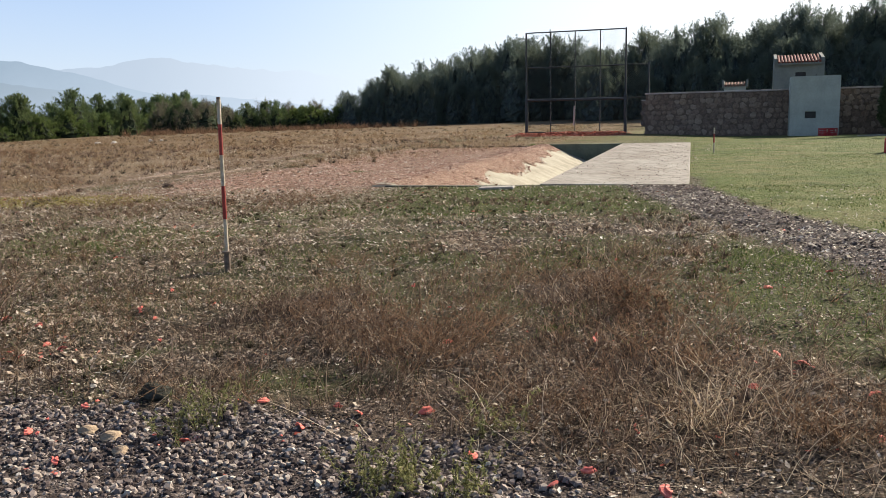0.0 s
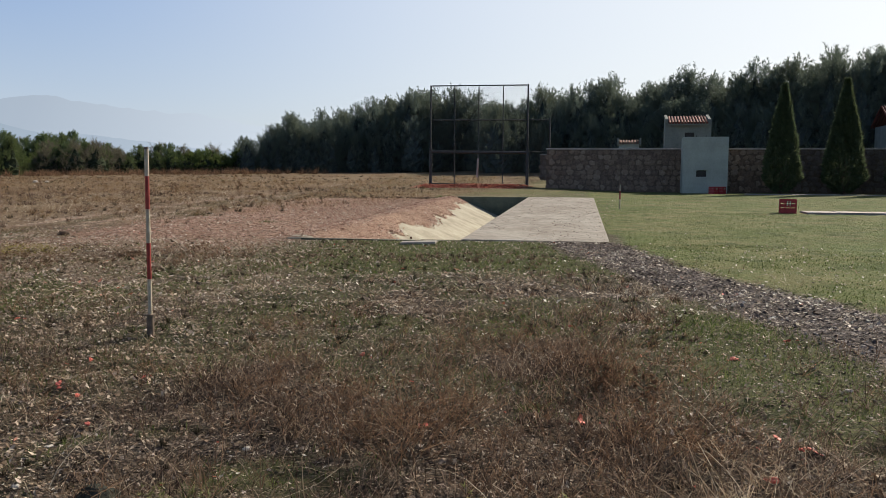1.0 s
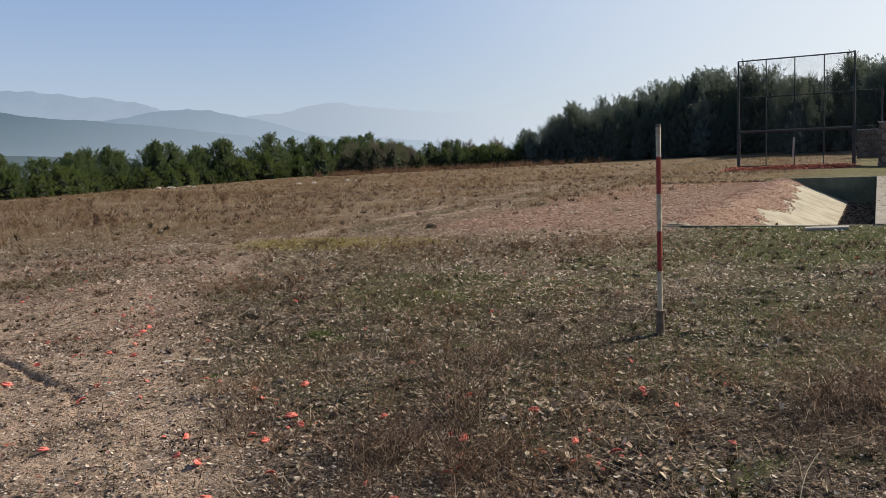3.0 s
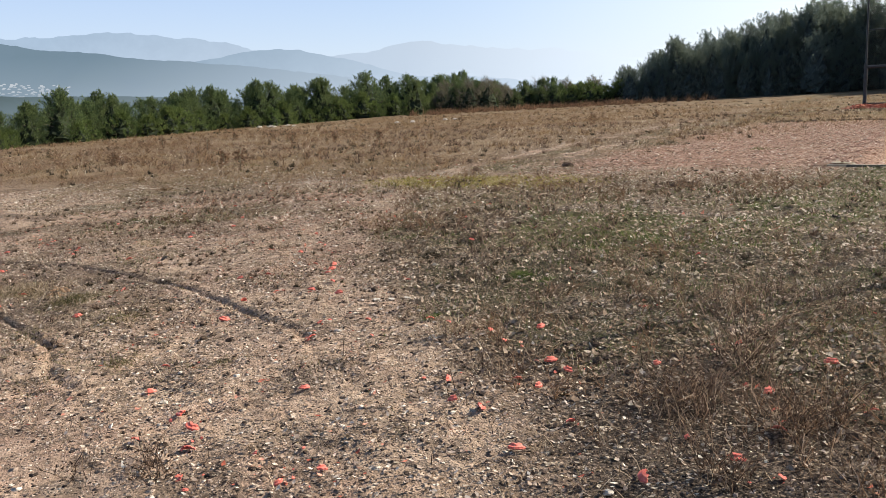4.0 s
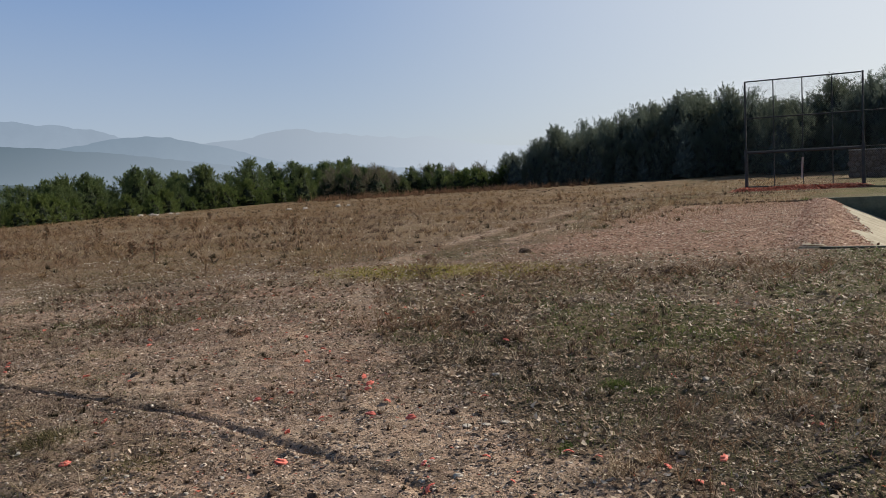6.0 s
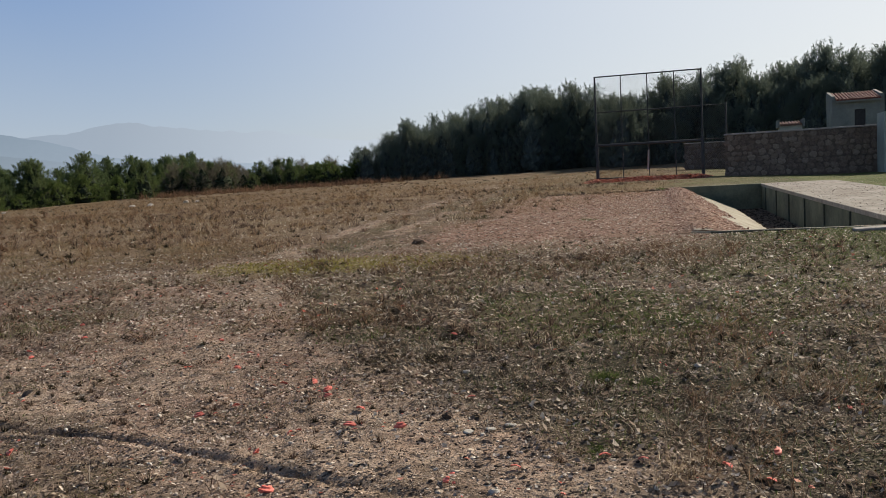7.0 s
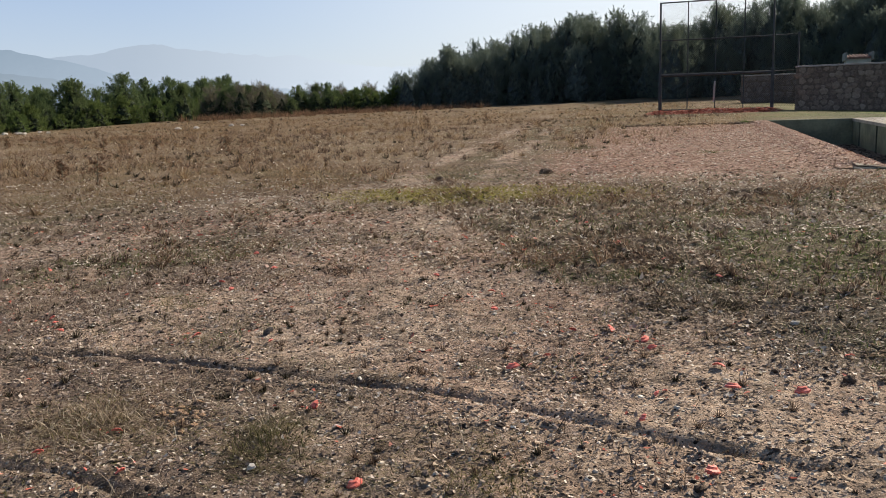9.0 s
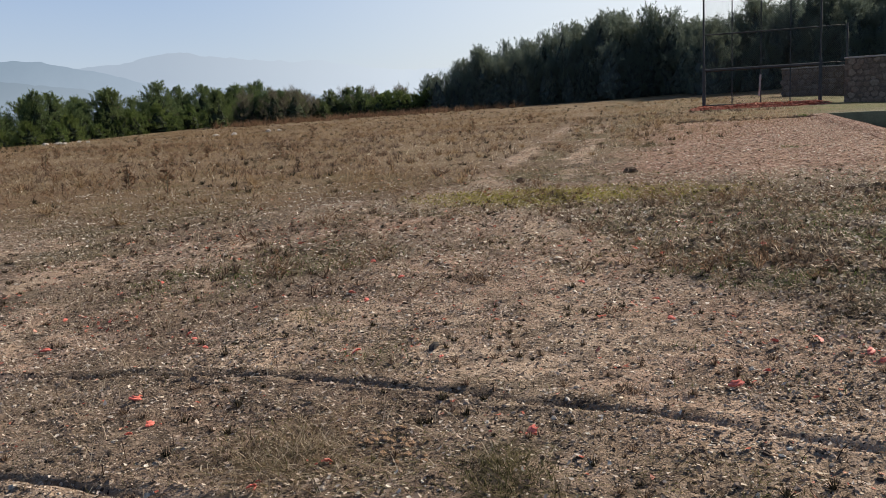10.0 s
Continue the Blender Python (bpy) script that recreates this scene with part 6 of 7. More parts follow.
# rubble lying down the trench's apron, chips on the slab, shards on the floor
def in_trench(n, u0, u1, v0, v1, depth, seed, keep):
    r = np.random.default_rng(seed)
    u, v = r.uniform(u0, u1, n), r.uniform(v0, v1, n)
    ok = keep(u, v)
    u, v = u[ok], v[ok]
    c, s = math.cos(PIT[2]), math.sin(PIT[2])
    return PIT[0] + u * c - v * s, PIT[1] + u * s + v * c, pit_top(v) - depth(u), r


def bank_edge(v):
    return 0.20 + 0.22 * np.exp(-v / 4) + 0.7 * fbm(v, v * 0, 1.1, 85) + 0.45 * lattice(v * 1.0, v * 0, 0.42, 86) - 0.22


def rubble_bank():
    """The rubble that has slid over the apron's upper part, thinning out to a ragged edge."""
    vv = np.linspace(0.11, PIT_LEN - 0.05, 260)
    c, sn = math.cos(PIT[2]), math.sin(PIT[2])
    rows = []
    for f, h in ((-0.55, -0.04), (-0.36, 0.025), (-0.1, 0.04), (0.1, 0.045), (0.3, 0.05), (0.5, 0.05), (0.75, 0.04), (0.92, 0.03), (1.0, -0.02)):
        u = np.where(f < 0, f, bank_edge(vv) * f)
        h = np.where(vv < 0.6, -0.02 + (h + 0.02) * step(vv, 0.11, 0.6), h)
        rough = 0.035 * (lattice(u, vv, 0.16, 105) - 0.5) + 0.03 * (lattice(u, vv, 0.5, 106) - 0.5)
        z = pit_top(vv) - np.clip(u, 0, 2) * 0.436 + h + rough * (h > 0)
        rows.append(np.stack([PIT[0] + u * c - vv * sn, PIT[1] + u * sn + vv * c, z], -1))
    n = len(vv)
    i = np.arange(n - 1)
    F = np.concatenate([np.stack([r * n + i, (r + 1) * n + i, (r + 1) * n + i + 1, r * n + i + 1], -1) for r in range(len(rows) - 1)])
    return tri_mesh("rubble_bank", np.concatenate(rows), F, True)


def bed_material():
    k = Nodes("clay_rubble_bed", 0.95, 0.1)
    c = k.ramp(k.cells(26), [(0.1, (0.13, 0.078, 0.056)), (0.5, (0.29, 0.185, 0.135)), (0.85, (0.50, 0.36, 0.275))])
    c = k.mix(0.4, c, k.ramp(k.noise(30, 4), [(0.35, (0.10, 0.065, 0.048)), (0.65, (0.42, 0.29, 0.215))]))
    k.color(c)
    k.bump(k.cells(26, out="Distance"), 1.0, 0.03)
    return k.m


tagged(part("rubble_bank", rubble_bank(), bed_material()), "pinkish bank of clay rubble slid over the concrete apron", "rubble", kind="stuff")
cover("apron_rubble", [
    flakes(*in_trench(26000, -0.6, 1.7, 0.12, 18.4, lambda u: np.clip(u, 0, 2) * 0.436 - np.interp(u, (-0.6, -0.36, 0.1, 0.3), (0.0, 0.03, 0.045, 0.05)), 531, lambda u, v: u < bank_edge(v) * 0.97), (0.02, 0.06), 0.2),
    bits(*in_trench(2200, -0.4, 1.7, 0.12, 18.4, lambda u: np.clip(u, 0, 2) * 0.436 - np.interp(u, (-0.6, -0.36, 0.1), (0.0, 0.02, 0.03)), 534, lambda u, v: u < bank_edge(v) + 0.12), (0.025, 0.07), (0.12, 0.4)),
], CLAYBITS, "clay rubble spilling over the concrete apron", "rubble")
cover("trench_litter", [
    bits(*in_trench(1800, RAMP_W - 0.1, OPEN_W, 0.3, 18.3, lambda u: 0.87 + 0 * u, 532, lambda u, v: u > 0), (0.03, 0.10), (0.1, 0.4)),
], EARTHBITS, "dark earth and shards on the trench floor", "litter")
cover("slab_chips", [
    bits(*in_trench(2600, OPEN_W + 0.03, PAD_W - 0.03, 0.0, 18.7, lambda u: -0.036 + 0 * u, 533, lambda u, v: lattice(u, v, 0.9, 87) > 0.28), (0.010, 0.032), (0.12, 0.3)),
], CHIP, "small shards strewn on the concrete slab", "shards")


# ---- single things on the ground ----
SHARDS = ((-3.57, 4.92), (-3.34, 4.04), (-2.04, 3.14), (-1.71, 2.89), (-1.55, 3.12), (-0.48, 2.72), (-0.57, 2.58), (-3.77, 3.7), (-3.71, 4.46), (0.28, 4.13), (0.16, 5.97), (-0.91, 2.75),
          (-0.75, 4.42), (-5.63, 3.64), (-6.27, 4.02), (-4.64, 3.72), (-4.44, 3.46), (-4.42, 2.89), (-5.81, 2.12), (-4.02, 3.83), (-3.93, 4.58), (-6.68, 2.14), (-5.99, 3.21), (-5.2, 2.61), (-5.11, 3.8), (-7.73, 2.72))
SHARDS_WEST = ((-6.8, 1.92), (-6.49, 1.98), (-5.78, 2.96), (-5.13, 2.93), (-12.13, 6.13), (-8.59, 4.36), (-8.25, 4.43), (-7.95, 4.43), (-8.68, 5.03), (-8.62, 4.05), (-14.06, 8.41), (-9.23, 4.84), (-11.04, 4.93),
               (-9.64, 3.24), (-12.76, 4.95), (-9.78, 9.25), (-7.7, 4.97), (-8.32, 4.74), (-8.81, 7.32), (-13.99, 5.39), (-14.54, 5.48), (-12.98, 5.12), (-12.54, 4.02), (-12.2, 3.74), (-8.96, 5.41), (0.36, 8.78))
SHARDS_SMALL = ((-4.66, 2.61), (-5.68, 3.39), (-6.18, 2.09), (-6.92, 2.25), (-5.58, 2.91), (-5.88, 1.95), (-6.27, 1.78), (-7.43, 2.42), (-6.6, 2.78), (-8.73, 5.15), (-4.65, 3.01), (-7.29, 3.49), (-4.36, 4.1), (-4.08, 3.6), (-4.51, 3.63), (-4.36, 3.23), (-4.86, 4.29), (-6.1, 3.91), (-5.48, 3.55), (-5.51, 3.31), (-1.52, 4.17), (-4.24, 2.84), (-3.9, 3.52), (-4.24, 5.31), (-1.68, 3.17), (-1.26, 3.19), (0.17, 4.29), (-10.13, 9.39), (-2.87, 2.92), (-2.48, 2.35), (0.53, 3.71), (-2.11, 2.66), (-2.89, 2.61), (0.06, 3.71), (-0.99, 6.85), (0.6, 6.57), (-0.21, 2.63), (-6.05, 4.25), (-5.93, 6.6), (-6.61, 5.67), (-7.19, 3.93), (-7.47, 3.75), (-10.23, 4.01), (-13.1, 5.21), (-12.37, 6.35))
SHARDS_TINY = ((-1.82, 5.06), (0.49, 3.23), (-3.36, 10.31), (-2.39, 5.83), (-0.36, 3.11), (-12.98, 9.12), (-6.63, 4.07), (-6.81, 4.12), (-8.37, 6.82), (-5.66, 4.91), (-8.31, 3.62), (-9.94, 6.2), (-10.58, 6.77), (-10.67, 3.11), (-9.37, 4.63), (-6.93, 3.67), (-11.62, 4.95), (-14.03, 4.79), (-14.68, 6.28), (-12.13, 6.8), (-9.27, 7.97), (-9.8, 5.78), (-9.19, 5.4), (-12.19, 3.57), (-12.69, 7.41), (-11.03, 3.51), (-14.5, 6.62), (-11.23, 3.22))


def shard_mesh(seed):
    """A broken piece of a domed clay disc with a stepped rim."""
    r = random.Random(seed)
    bm = bmesh.new()
    a0, span = r.uniform(0, 6), r.uniform(1.1, 2.6)
    n = 5
    rings = [(0.018, 0.026), (0.034, 0.024), (0.040, 0.014), (0.055, 0.009), (0.058, 0.0)]
    top, low = [], []
    for q, z in rings:
        row_t, row_l = [], []
        for i in range(n + 1):
            a = a0 + span * i / n + r.uniform(-0.07, 0.07)
            k = q * (1 + r.uniform(-0.05, 0.05))
            row_t.append(bm.verts.new((k * math.cos(a), k * math.sin(a), z)))
            row_l.append(bm.verts.new((k * 0.95 * math.cos(a), k * 0.95 * math.sin(a), z - 0.005)))
        top.append(row_t)
        low.append(row_l)
    for g, flip in ((top, 1), (low, 0)):
        for a, b in zip(g, g[1:]):
            for i in range(n):
                q = (a[i], b[i], b[i + 1], a[i + 1])
                bm.faces.new(q if flip else q[::-1])
    for k in (0, -1):
        for i in range(n):
            bm.faces.new((top[k][i], top[k][i + 1], low[k][i + 1], low[k][i]))
    for i in (0, -1):
        for a, b, c, d in zip(top, top[1:], low, low[1:]):
            bm.faces.new((a[i], b[i], d[i], c[i]))
    bmesh.ops.recalc_face_normals(bm, faces=bm.faces)
    bmesh.ops.translate(bm, verts=bm.verts, vec=-sum((v.co for v in bm.verts), Vector()) / len(bm.verts))
    me = mesh_of("clay_shard", bm)
    me.materials.append(ORANGE)
    return me


SHARD_MESHES = [shard_mesh(i) for i in range(9)]
sr_ = random.Random(5)
for x, y in SHARDS + SHARDS_WEST + SHARDS_SMALL + SHARDS_TINY:
    for k in range(sr_.choice((1, 1, 2, 3, 5))):
        px, py = x + (sr_.gauss(0, 0.09) if k else 0), y + (sr_.gauss(0, 0.07) if k else 0)
        q = sr_.uniform(0.42, 0.82) * (1 if k == 0 else sr_.uniform(0.2, 0.5))
        o = part("clay_shard", sr_.choice(SHARD_MESHES), ORANGE, at=pose(px, py, gz(px, py) + (0.019 if k == 0 else 0.012), sr_.uniform(-14, 20), sr_.uniform(-14, 14), sr_.uniform(0, 360)) @ Matrix.Scale(q, 4))
        tagged(o, "orange fragment of a broken clay target on the ground", "clay shard", "clay shards")


def tuft(name, x, y, radius, height, n, material, label, width=0.004, seed=1, category="grass tuft"):
    r = np.random.default_rng(seed)
    lo = r.normal(0, radius * 0.45, (7, 2))
    pick = r.integers(0, 7, n)
    px, py = x + lo[pick, 0] + r.normal(0, radius * 0.28, n), y + lo[pick, 1] + r.normal(0, radius * 0.28, n)
    z = ground_z(px, py)
    v, f = blades(px, py, z, r, (height * 0.2, height * 0.95), (width * 0.4, width * 0.8), (0.6, 1.5))
    fall = 0.22 + 0.78 * np.exp(-((px - x) ** 2 * 0.6 + (py - y) ** 2) / (0.5 * radius) ** 2)
    v[:, 2] = np.repeat(z, 5) + (v[:, 2] - np.repeat(z, 5)) * np.repeat(fall, 5)
    z0 = gz(x, y)
    t = thing(name, pose(x, y, z0), label, category, "tufts")
    part("growth", tri_mesh("growth", v - np.array([x, y, z0]), f), material, t)["kind"] = "stuff"
    return t


for i, (x, y, q, h, n, mt, lb) in enumerate((
        (-6.98, 5.5, 0.12, 0.12, 600, BLADE, "bright green grass tuft on stony ground"),
        (-6.7, 5.4, 0.10, 0.08, 300, BLADE, "small green grass tuft on stony ground"),
        (-8.72, 6.0, 0.20, 0.10, 800, DEADTUFT, "dark brown dead grass tuft beside the bare track"),
        (-8.3, 6.02, 0.20, 0.10, 800, DEADTUFT, "dark brown dead grass tuft beside the bare track"),
        (-6.85, 4.2, 0.11, 0.07, 500, BLADE, "low dark green cushion plant on bare earth"),
        (-10.25, 3.54, 0.44, 0.12, 1700, DARKWEED, "dark green weed tuft between the ruts"),
        (-11.3, 3.65, 0.52, 0.16, 2200, STRAW, "straw-coloured dry grass tuft between the ruts"),
        (-11.2, 3.6, 0.6, 0.10, 2200, OLIVE, "low olive grass round a straw tuft between the ruts"),
        (-8.62, 2.62, 0.3, 0.07, 900, OLIVE, "low olive moss and grass between the ruts"),
        (-9.4, 2.75, 0.3, 0.07, 900, OLIVE, "low olive moss and grass between the ruts"),
        (-13.5, 7.2, 0.35, 0.15, 800, BROWN, "brown dry grass tuft on stony earth"),
        (-11.5, 6.8, 0.26, 0.12, 600, BROWN, "brown dry grass tuft on stony earth"),
        (-10.2, 5.9, 0.22, 0.10, 400, BROWN, "brown dry grass tuft on stony earth"),
        (-11.9, 11.6, 0.3, 0.16, 500, DEADTUFT, "dark dead grass tuft beside a mossy patch"),
        (-8.0, 11.4, 0.5, 0.16, 900, DEADTUFT, "dark dead weed clump in the grass"),
        (-8.86, 18.3, 0.3, 0.2, 260, BLADE, "small green weed growing in the rubble"),
        (-9.2, 3.32, 0.42, 0.08, 1500, OLIVE, "low olive moss and grass between the ruts"),
        (-12.3, 5.7, 0.4, 0.09, 900, OLIVE, "low olive grass tuft on stony earth"),
        (-14.0, 7.9, 0.4, 0.1, 700, DEADTUFT, "dark dead grass tuft on stony earth"),
        (-11.85, 20.4, 0.42, 0.34, 420, DARKWEED, "green weed clump at the edge of the rubble"),
        (-12.6, 20.7, 0.3, 0.24, 200, DARKWEED, "green weed clump at the edge of the rubble"),
        (-11.8, 31.6, 0.45, 0.2, 500, DEADTUFT, "dark dead clump at the end of the rubble"),
        (-8.2, 33.0, 0.35, 0.25, 400, BLADE, "dark green weed behind the trench"),
        (-12.0, 13.9, 0.2, 0.1, 300, DEADTUFT, "dark dead tuft on the track"),
        (-6.4, 5.0, 0.25, 0.12, 500, BROWN, "brown dry grass tuft among dark clods"),
        (-1.04, 4.67, 0.09, 0.09, 420, BLADE, "bright green grass tuft among dead weeds"),
        (0.63, 4.22, 0.12, 0.14, 500, DEADTUFT, "dark dead tuft beside green grass"),
        (-8.1, 2.65, 0.22, 0.06, 700, OLIVE, "low olive moss and grass between the ruts"),
        (-9.2, 3.2, 0.26, 0.06, 800, OLIVE, "low olive moss and grass between the ruts"),
        (-7.45, 2.95, 0.12, 0.05, 260, OLIVE, "low olive grass tuft on stony earth"),
        (-6.75, 3.25, 0.12, 0.07, 300, DEADTUFT, "dark dead grass tuft on stony earth"),
        (-9.3, 8.6, 0.4, 0.16, 800, DEADTUFT, "grey-brown dead weed clump beside the track"),
        (-8.9, 7.7, 0.4, 0.15, 700, DEADTUFT, "grey-brown dead weed clump beside the track"))):
    tuft("grass_tuft" if mt not in (BLADE, DARKWEED) else "weed_tuft", x, y, q, h, n, mt, lb, 0.004 + 0.0004 * y, 700 + i)


def dead_bush(x, y, spread, h, stems, material, seed, label):
    """Dead herb clump: crooked forking stems from a few roots, with small curled leaves and seed heads."""
    r = np.random.default_rng(seed)
    t = thing("dead_bush", pose(x, y, gz(x, y)), label, "dead bush", "dead bushes")
    roots = r.normal(0, spread * 0.4, (6, 2))
    p = np.concatenate([roots[r.integers(0, 6, stems)] + r.normal(0, spread * 0.12, (stems, 2)), np.full((stems, 1), -0.01)], 1)
    d = np.concatenate([r.normal(0, 0.55, (stems, 2)), np.ones((stems, 1))], 1)
    size = h * r.uniform(0.35, 1.0, (stems, 1))
    V, F, at, joints = [], [], 0, []
    live = [(p, d, size, 0.0019)]
    for level in range(3):
        grown = []
        for p, d, size, w in live:
            q = p + d * size * 0.45
            side = np.cross(d, r.normal(size=d.shape))
            side /= np.linalg.norm(side, axis=1, keepdims=True) + 1e-9
            V.append(np.stack([p - side * w, p + side * w, q + side * w * 0.7, q - side * w * 0.7], 1).reshape(-1, 3))
            i = np.arange(len(p))[:, None] * 4 + at
            F.append(np.concatenate([i + [0, 1, 2], i + [0, 2, 3]]))
            at += len(p) * 4
            joints.append(q)
            for _ in range(2 if level else 1):
                grown.append((q, d + r.normal(0, 0.45, d.shape) * (1, 1, 0.5), size * 0.8, w * 0.75))
        live = grown
    part("growth", tri_mesh("growth", np.concatenate(V), np.concatenate(F)), material, t)["kind"] = "stuff"
    c = np.concatenate(joints)
    c = c[r.random(len(c)) < 0.55]
    v, f = spikes(c, r.normal(0, 0.6, c.shape), 3, 0.016, 0.007, r)
    part("foliage", tri_mesh("foliage", v, f), material, t, "small curled dead leaves and seed heads")["kind"] = "stuff"
    return t


RUSTY, BLEACHED = "rusty brown clump of dead herbs in the scrub", "tall bleached clump of dead stems beside bare earth"
for i, (x, y, q, h, n, mt, lb) in enumerate((
        (-1.7, 3.95, 0.30, 0.30, 150, RUSTLEAF, RUSTY), (-2.15, 4.25, 0.28, 0.24, 110, BROWN, RUSTY), (-1.45, 4.35, 0.26, 0.24, 100, RUSTLEAF, RUSTY),
        (-0.45, 4.1, 0.26, 0.24, 100, RUSTLEAF, RUSTY), (-0.55, 5.15, 0.24, 0.30, 110, RUSTLEAF, RUSTY), (-0.95, 5.3, 0.24, 0.22, 80, BROWN, RUSTY), (-3.05, 4.7, 0.28, 0.2, 90, BROWN, RUSTY),
        (-0.1, 3.3, 0.32, 0.24, 70, STRAW, "straw-coloured clump of dead stems in the scrub"), (0.35, 3.2, 0.26, 0.2, 90, RUSTLEAF, RUSTY), (-0.7, 3.3, 0.28, 0.2, 100, BROWN, RUSTY),
        (-4.72, 4.0, 0.22, 0.42, 120, BROWN, BLEACHED), (-4.75, 3.3, 0.24, 0.26, 90, BROWN, BLEACHED), (-4.4, 2.75, 0.18, 0.16, 60, BROWN, BLEACHED), (-4.3, 3.35, 0.24, 0.24, 90, BROWN, BLEACHED),
        (-6.45, 3.85, 0.16, 0.1, 60, STRAW, "low straw-coloured dead tuft on stony earth"), (-6.5, 1.7, 0.2, 0.12, 70, BROWN, "low brown dead tuft on stony earth"))):
    dead_bush(x, y, q, h, n, mt, 850 + i, lb)


def thistle(name, h, seed):
    """Dried thistle: stem, forked branches, prickly heads."""
    r = random.Random(seed)
    t = thing(name, pose(0, 0, 0), "dry brown thistle standing in the field", "thistle", "thistles")
    bm = bmesh.new()
    heads = []
    top = Vector((r.uniform(-0.06, 0.06), r.uniform(-0.06, 0.06), h))
    rod(bm, (0, 0, -0.03), top, 0.011, 0.006, 5)
    heads.append(top)
    for i in range(9):
        f = r.uniform(0.35, 0.95)
        p = top * f
        a = r.uniform(0, 6.28)
        e = p + Vector((math.cos(a), math.sin(a), r.uniform(0.3, 1.1))) * h * r.uniform(0.12, 0.28)
        rod(bm, p, e, 0.006, 0.004, 4)
        heads.append(e)
    part("stem", bm, TWIG, t)
    rr = np.random.default_rng(seed)
    cent = np.array([tuple(q) for q in heads])
    v, f = spikes(np.zeros((3, 3)), np.tile(np.array([[0, 0, 0.5]]), (3, 1)), 12, 0.055, 0.02, rr)
    head = tri_mesh("seed_head", v, f)
    for c in cent:
        part("seed_head", head, RUSTLEAF, t, "prickly brown seed head", pose(*c, rr.uniform(-20, 20), rr.uniform(-20, 20), rr.uniform(0, 360)))
    cent = np.array([tuple(top * q + Vector((rr.normal(0, 0.07), rr.normal(0, 0.07), 0))) for q in np.linspace(0.05, 0.9, 16)])
    v, f = spikes(cent, np.zeros((16, 3)), 4, 0.11, 0.035, rr)
    part("leaves", tri_mesh("leaves", v, f), RUSTLEAF, t, "curled dead leaves")["kind"] = "stuff"
    return t


THISTLES = [thistle("thistle", h, 800 + i) for i, h in enumerate((0.6, 0.45, 0.34))]
for o, (x, y) in zip(THISTLES, ((-19.9, 13.3), (-22.5, 21.5), (-26.5, 14.0))):
    o.matrix_basis = pose(x, y, gz(x, y))
th = random.Random(31)
for x, y, q in ((-0.42, 4.52, 0.5), (-0.66, 5.0, 0.45)):
    copy_thing(THISTLES[1], pose(x, y, gz(x, y), 0, 0, 90 * x) @ Matrix.Scale(q, 4))["label"] = "small dead rusty thistle among dry grass"
for i in range(16):
    x, y = th.uniform(-42, -15), th.uniform(10, 38)
    if float(masks(np.array([x]), np.array([y]))["tall"][0]) < 0.5:
        continue
    copy_thing(th.choice(THISTLES), pose(x, y, gz(x, y), 0, 0, th.uniform(0, 360)))


def lump(name, x, y, size, material, label, seed, flat=0.6, category="stone"):
    bm = bmesh.new()
    bmesh.ops.create_icosphere(bm, subdivisions=2, radius=size / 2)
    for v in bm.verts:
        k = 1 + 0.55 * (noise.noise(v.co * (2.2 / size) + Vector((seed, 0, 0))))
        v.co = Vector((v.co.x * k * 1.15, v.co.y * k, v.co.z * k * flat))
    o = part(name, bm, material, at=pose(x, y, gz(x, y) + size * 0.12, 0, 0, seed * 50))
    return tagged(o, label, category, name + "s")


DARKMOSS = plain("dark_moss", (0.025, 0.027, 0.022), (0.085, 0.085, 0.068), 45, 0.95, 0.1, 1.0, 0.02)
CLOD = plain("dark_clod", (0.05, 0.036, 0.027), (0.15, 0.108, 0.08), 30, 0.95, 0.1, 1.0, 0.02)
PALESTONE = plain("pale_stone", (0.34, 0.31, 0.27), (0.55, 0.51, 0.45), 22, 0.85, 0.2, 0.5, 0.01)
TANSTONE = plain("tan_stone", (0.22, 0.16, 0.11), (0.38, 0.29, 0.20), 22, 0.9, 0.2, 0.5, 0.01)
BARESOIL = plain("bare_orange_soil", (0.30, 0.19, 0.115), (0.46, 0.31, 0.20), 25, 0.95, 0.1, 1.0, 0.03)
mr = random.Random(4)
for k in range(34):
    lump("soil_crumb", -10.85 + mr.gauss(0, 0.12), 3.74 + mr.gauss(0, 0.08), mr.uniform(0.012, 0.038), BARESOIL, "crumb of bare orange soil between the ruts", mr.uniform(0, 50), 0.6, "soil crumb")
for x, y, q in ((-7.45, 4.47, 0.052), (-7.36, 4.54, 0.055), (-7.56, 4.43, 0.06)):
    lump("flat_stone", x, y, q, PALESTONE, "flat pale stone lying on bare earth", x * 3, 0.3)
black_shard = SHARD_MESHES[3].copy()
black_shard.materials.clear()
tagged(part("clay_shard", black_shard, PITCH, at=pose(-11.14, 5.07, gz(-11.14, 5.07) + 0.02, 50, 10, 40)), "black fragment of a broken clay target on stony earth", "clay shard", "clay shards")
lump("mossy_stone", -2.63, 3.12, 0.15, DARKMOSS, "dark mossy stone at the edge of the gravel", 3.3, 0.75)
lr = random.Random(77)
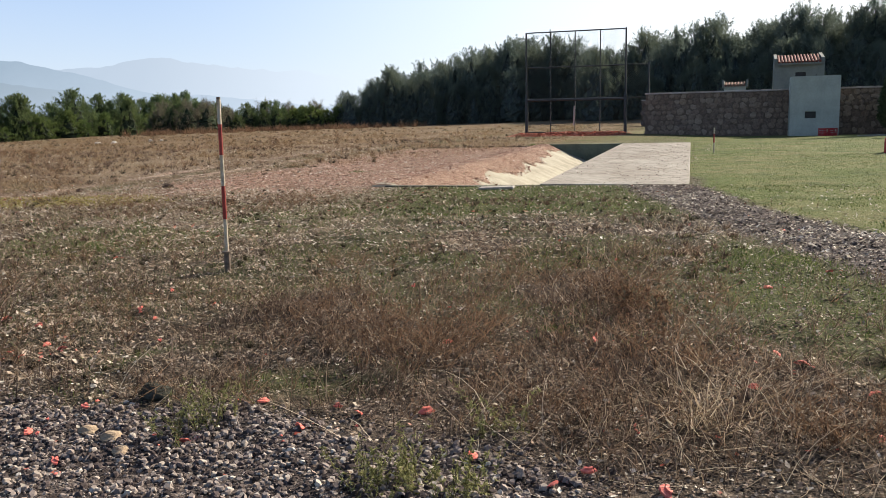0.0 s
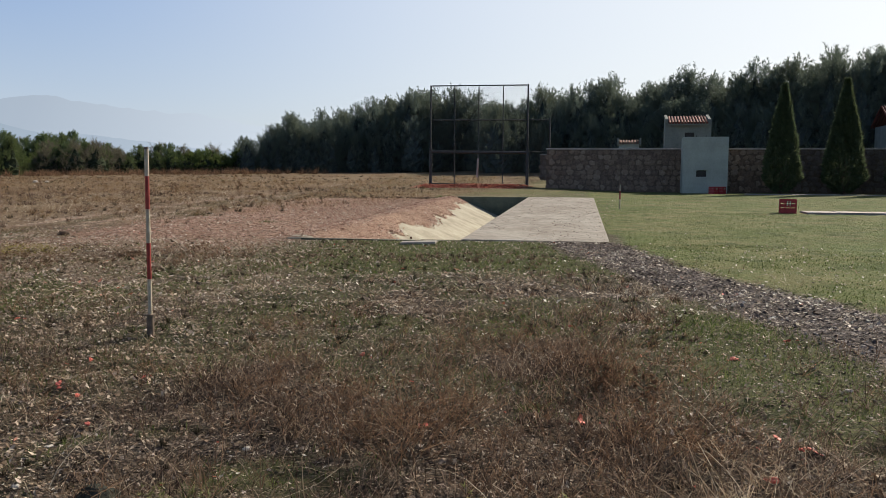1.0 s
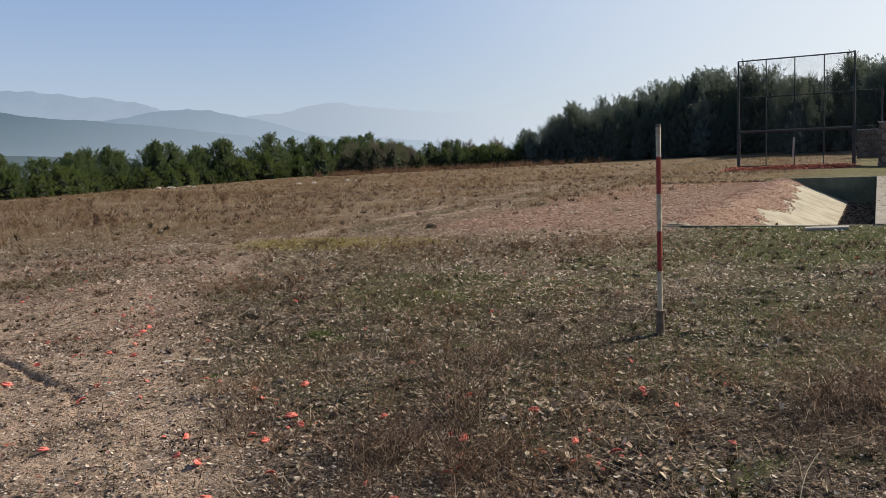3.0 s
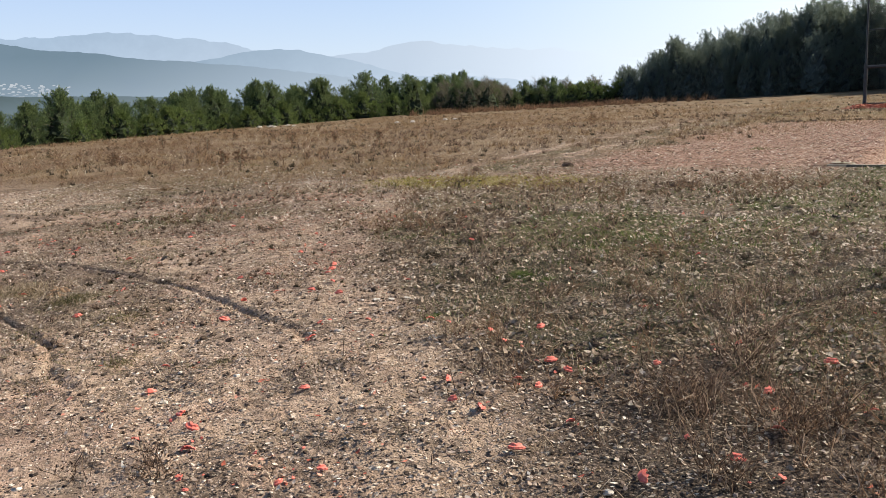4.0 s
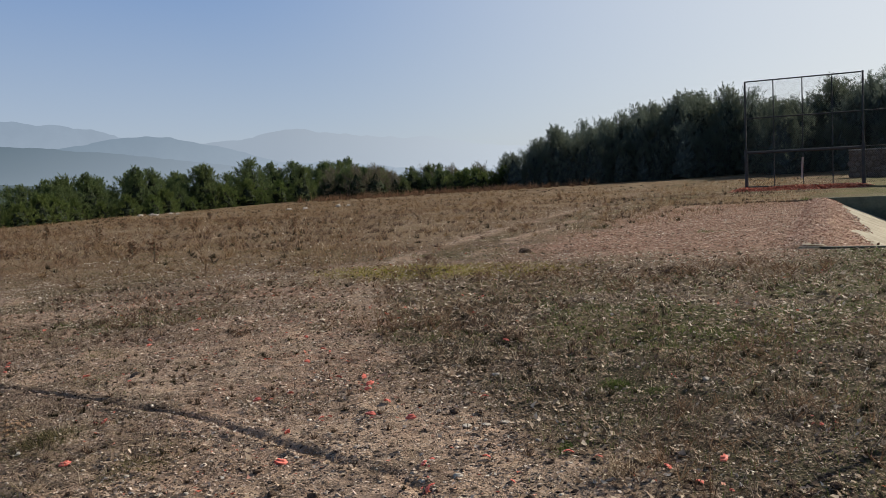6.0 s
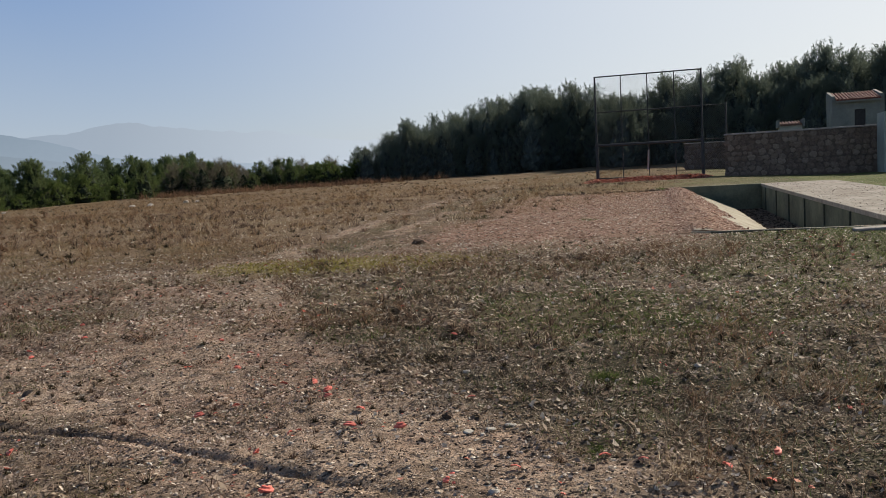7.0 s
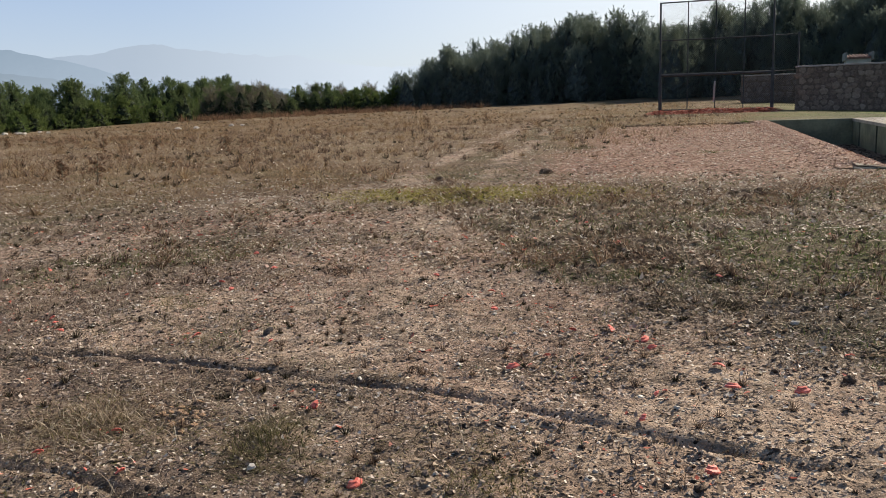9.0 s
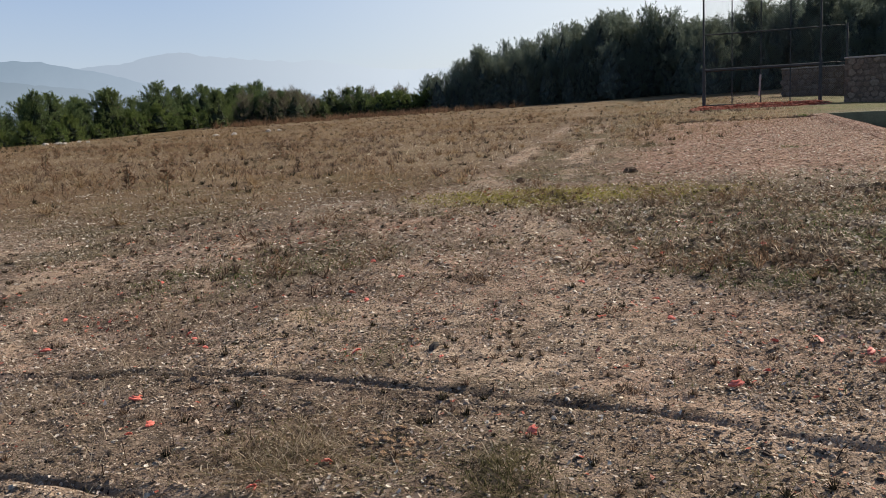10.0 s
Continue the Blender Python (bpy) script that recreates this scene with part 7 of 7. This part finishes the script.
for x, y, n, q in ((-5.95, 3.85, 16, 0.28), (-5.5, 3.75, 8, 0.2), (-7.9, 3.25, 8, 0.22), (-9.0, 2.75, 6, 0.15), (-2.75, 3.15, 5, 0.08), (-0.86, 4.42, 14, 0.15), (-0.6, 4.2, 9, 0.1), (-7.9, 4.6, 4, 0.12)):
    for k in range(n):
        lump("earth_clod", x + lr.gauss(0, q), y + lr.gauss(0, q * 0.5), lr.uniform(0.02, 0.055), CLOD, "dark clod of turned earth beside the track", lr.uniform(0, 50), 0.75, "clod")
for k in range(44):
    x = lr.uniform(-12.3, -7.6)
    lump("earth_clod", x, 31.85 + lr.gauss(0, 0.12), lr.uniform(0.06, 0.2), CLOD, "dark clod of turned earth at the rubble's end", lr.uniform(0, 50), 0.6, "clod")
for k in range(20):
    lump("earth_clod", -8.05 + lr.gauss(0, 0.26), 11.4 + lr.gauss(0, 0.22), lr.uniform(0.03, 0.09), CLOD, "dark clod in a small heap among dry growth", lr.uniform(0, 50), 0.7, "clod")
for x, y, sz in ((-2.9, 3.35, 0.075), (-2.45, 2.62, 0.08), (-2.65, 2.7, 0.07), (-2.3, 2.5, 0.06), (-3.0, 2.45, 0.06), (-11.35, 14.3, 0.22), (-13.0, 13.6, 0.16), (-4.1, 3.3, 0.06), (-10.95, 2.55, 0.07)):
    lump("field_stone", x, y, sz, TANSTONE if y < 3.3 else CLOD, "rough brown stone lying on the ground", x + y, 0.7)
for k in range(46):
    x, y = lr.uniform(-14, 1.5), lr.uniform(2.3, 9.5)
    lump("pale_pebble", x, y, lr.uniform(0.02, 0.045), PALESTONE, "pale stone lying on stony earth", lr.uniform(0, 50), 0.55)


for x, y, q in ((-60.2, 48.6, 0.45), (-60.3, 50.0, 0.4), (-59.4, 51.2, 0.35), (-59.9, 49.4, 0.3), (-45.7, 50.0, 0.35), (-44.0, 49.8, 0.4), (-43.3, 53.0, 0.45), (-58.5, 48.8, 0.35), (-57.6, 50.2, 0.3), (-42.6, 53.4, 0.3)):
    lump("rim_stone", x, y, q, PALESTONE, "pale stone lying at the field's rim", x + y, 0.6)


# ---- far off: pylon, village ----
pyl = thing("power_pylon", pose(*bearing(-39.5, 700), -1.0), "distant lattice power pylon beyond the pines", "pylon")
bm = bmesh.new()
for sx in (-1, 1):
    for sy in (-1, 1):
        rod(bm, (sx * 2.2, sy * 2.2, 0), (sx * 0.35, sy * 0.35, 30), 0.16, 0.1, 4)
for i in range(8):
    z0, z1 = i * 3.7, (i + 1) * 3.7
    a, b = 2.2 - 1.85 * z0 / 30, 2.2 - 1.85 * z1 / 30
    for sy in (-1, 1):
        rod(bm, (-a, sy * a, z0), (b, sy * b, z1), 0.08, 0.08, 3)
        rod(bm, (a, sy * a, z0), (-b, sy * b, z1), 0.08, 0.08, 3)
part("mast", bm, COPING, pyl)
for z, w in ((21, 5.0), (25, 4.0), (29, 3.0)):
    part("arm", rod(bmesh.new(), (-w, 0, z), (w, 0, z), 0.12, 0.12, 4), COPING, pyl)
# The houses glow in a pale haze colour instead of catching the sun.
VILLAGE = haze("village_haze", (0.21, 0.24, 0.275), (0.33, 0.355, 0.38), 60, 150, (0.33, 0.36, 0.39), (0.33, 0.36, 0.39), -2300.0, 0.0, 500.0)
V, F, at_ = [], [], 0
vr = np.random.default_rng(9)
for i in range(150):
    b, el = -67.5 + 6.8 * vr.random() ** 0.8, 2.0 + 0.85 * vr.random() ** 1.2
    d = 2850.0
    x, y = bearing(b, d)
    z = 1.5 + d * math.tan(radians(el - 0.05 * (b + 68)))
    w, h = vr.uniform(1.5, 5.0), vr.uniform(1.2, 2.8)
    c = np.array([[sx * w / 2, sy * 4, sz] for sx in (-1, 1) for sy in (-1, 1) for sz in (0, h)]) + [[x, y, z]]
    V.append(np.concatenate([c, [[x - w / 2, y, z + h + 1.2], [x + w / 2, y, z + h + 1.2]]]))
    q = np.array([(0, 1, 5), (0, 5, 4), (0, 2, 3), (0, 3, 1), (2, 6, 7), (2, 7, 3), (4, 5, 7), (4, 7, 6), (1, 8, 9), (1, 9, 5), (3, 7, 9), (3, 9, 8), (1, 3, 8), (5, 9, 7)])
    F.append(q + at_)
    at_ += 10
tagged(part("village", tri_mesh("village", np.concatenate(V), np.concatenate(F)), VILLAGE), "hazy white houses of a distant hillside village", "village", kind="stuff")


WEEDLEAF = flecks("feathery_weed_leaf", [(0.0, (0.10, 0.105, 0.04)), (0.5, (0.23, 0.235, 0.10)), (1.0, (0.42, 0.40, 0.20))], through=0.5)


def leafy_weed(name, x, y, h, n, seed):
    """Spindly weed: several stems with small leaf bursts."""
    r = np.random.default_rng(seed)
    t = thing(name, pose(x, y, gz(x, y)), "spindly yellow-green weed growing in gravel", "weed", "weeds")
    bm = bmesh.new()
    cent = []
    for i in range(n):
        a, q = r.uniform(0, 6.28), r.uniform(0.1, 0.85)
        base = Vector((r.normal(0, 0.06), r.normal(0, 0.05), -0.02))
        tip = base + Vector((math.cos(a) * q, math.sin(a) * q, 1.0)) * h * r.uniform(0.25, 0.95)
        rod(bm, base, tip, 0.0018, 0.001, 3)
        for f in np.linspace(0.15, 1.0, 9):
            c = base.lerp(tip, f)
            cent.append((c.x + r.normal(0, 0.008), c.y + r.normal(0, 0.008), c.z))
    part("growth", bm, OLIVE, t, "thin olive stems")["kind"] = "stuff"
    cent = np.array(cent)
    v, f = spikes(cent, np.tile(np.array([[0, 0, 0.35]]), (len(cent), 1)), 6, 0.02, 0.006, r)
    part("foliage", tri_mesh("foliage", v, f), WEEDLEAF, t)["kind"] = "stuff"
    return t


for i, (x, y, h, n) in enumerate(((-2.13, 2.86, 0.26, 16), (-2.2, 2.7, 0.2, 12), (-1.05, 2.5, 0.24, 22), (-0.85, 2.42, 0.2, 16), (-1.15, 2.42, 0.2, 14), (-0.9, 3.0, 0.24, 12))):
    leafy_weed("weed", x, y, h, n, 900 + i)
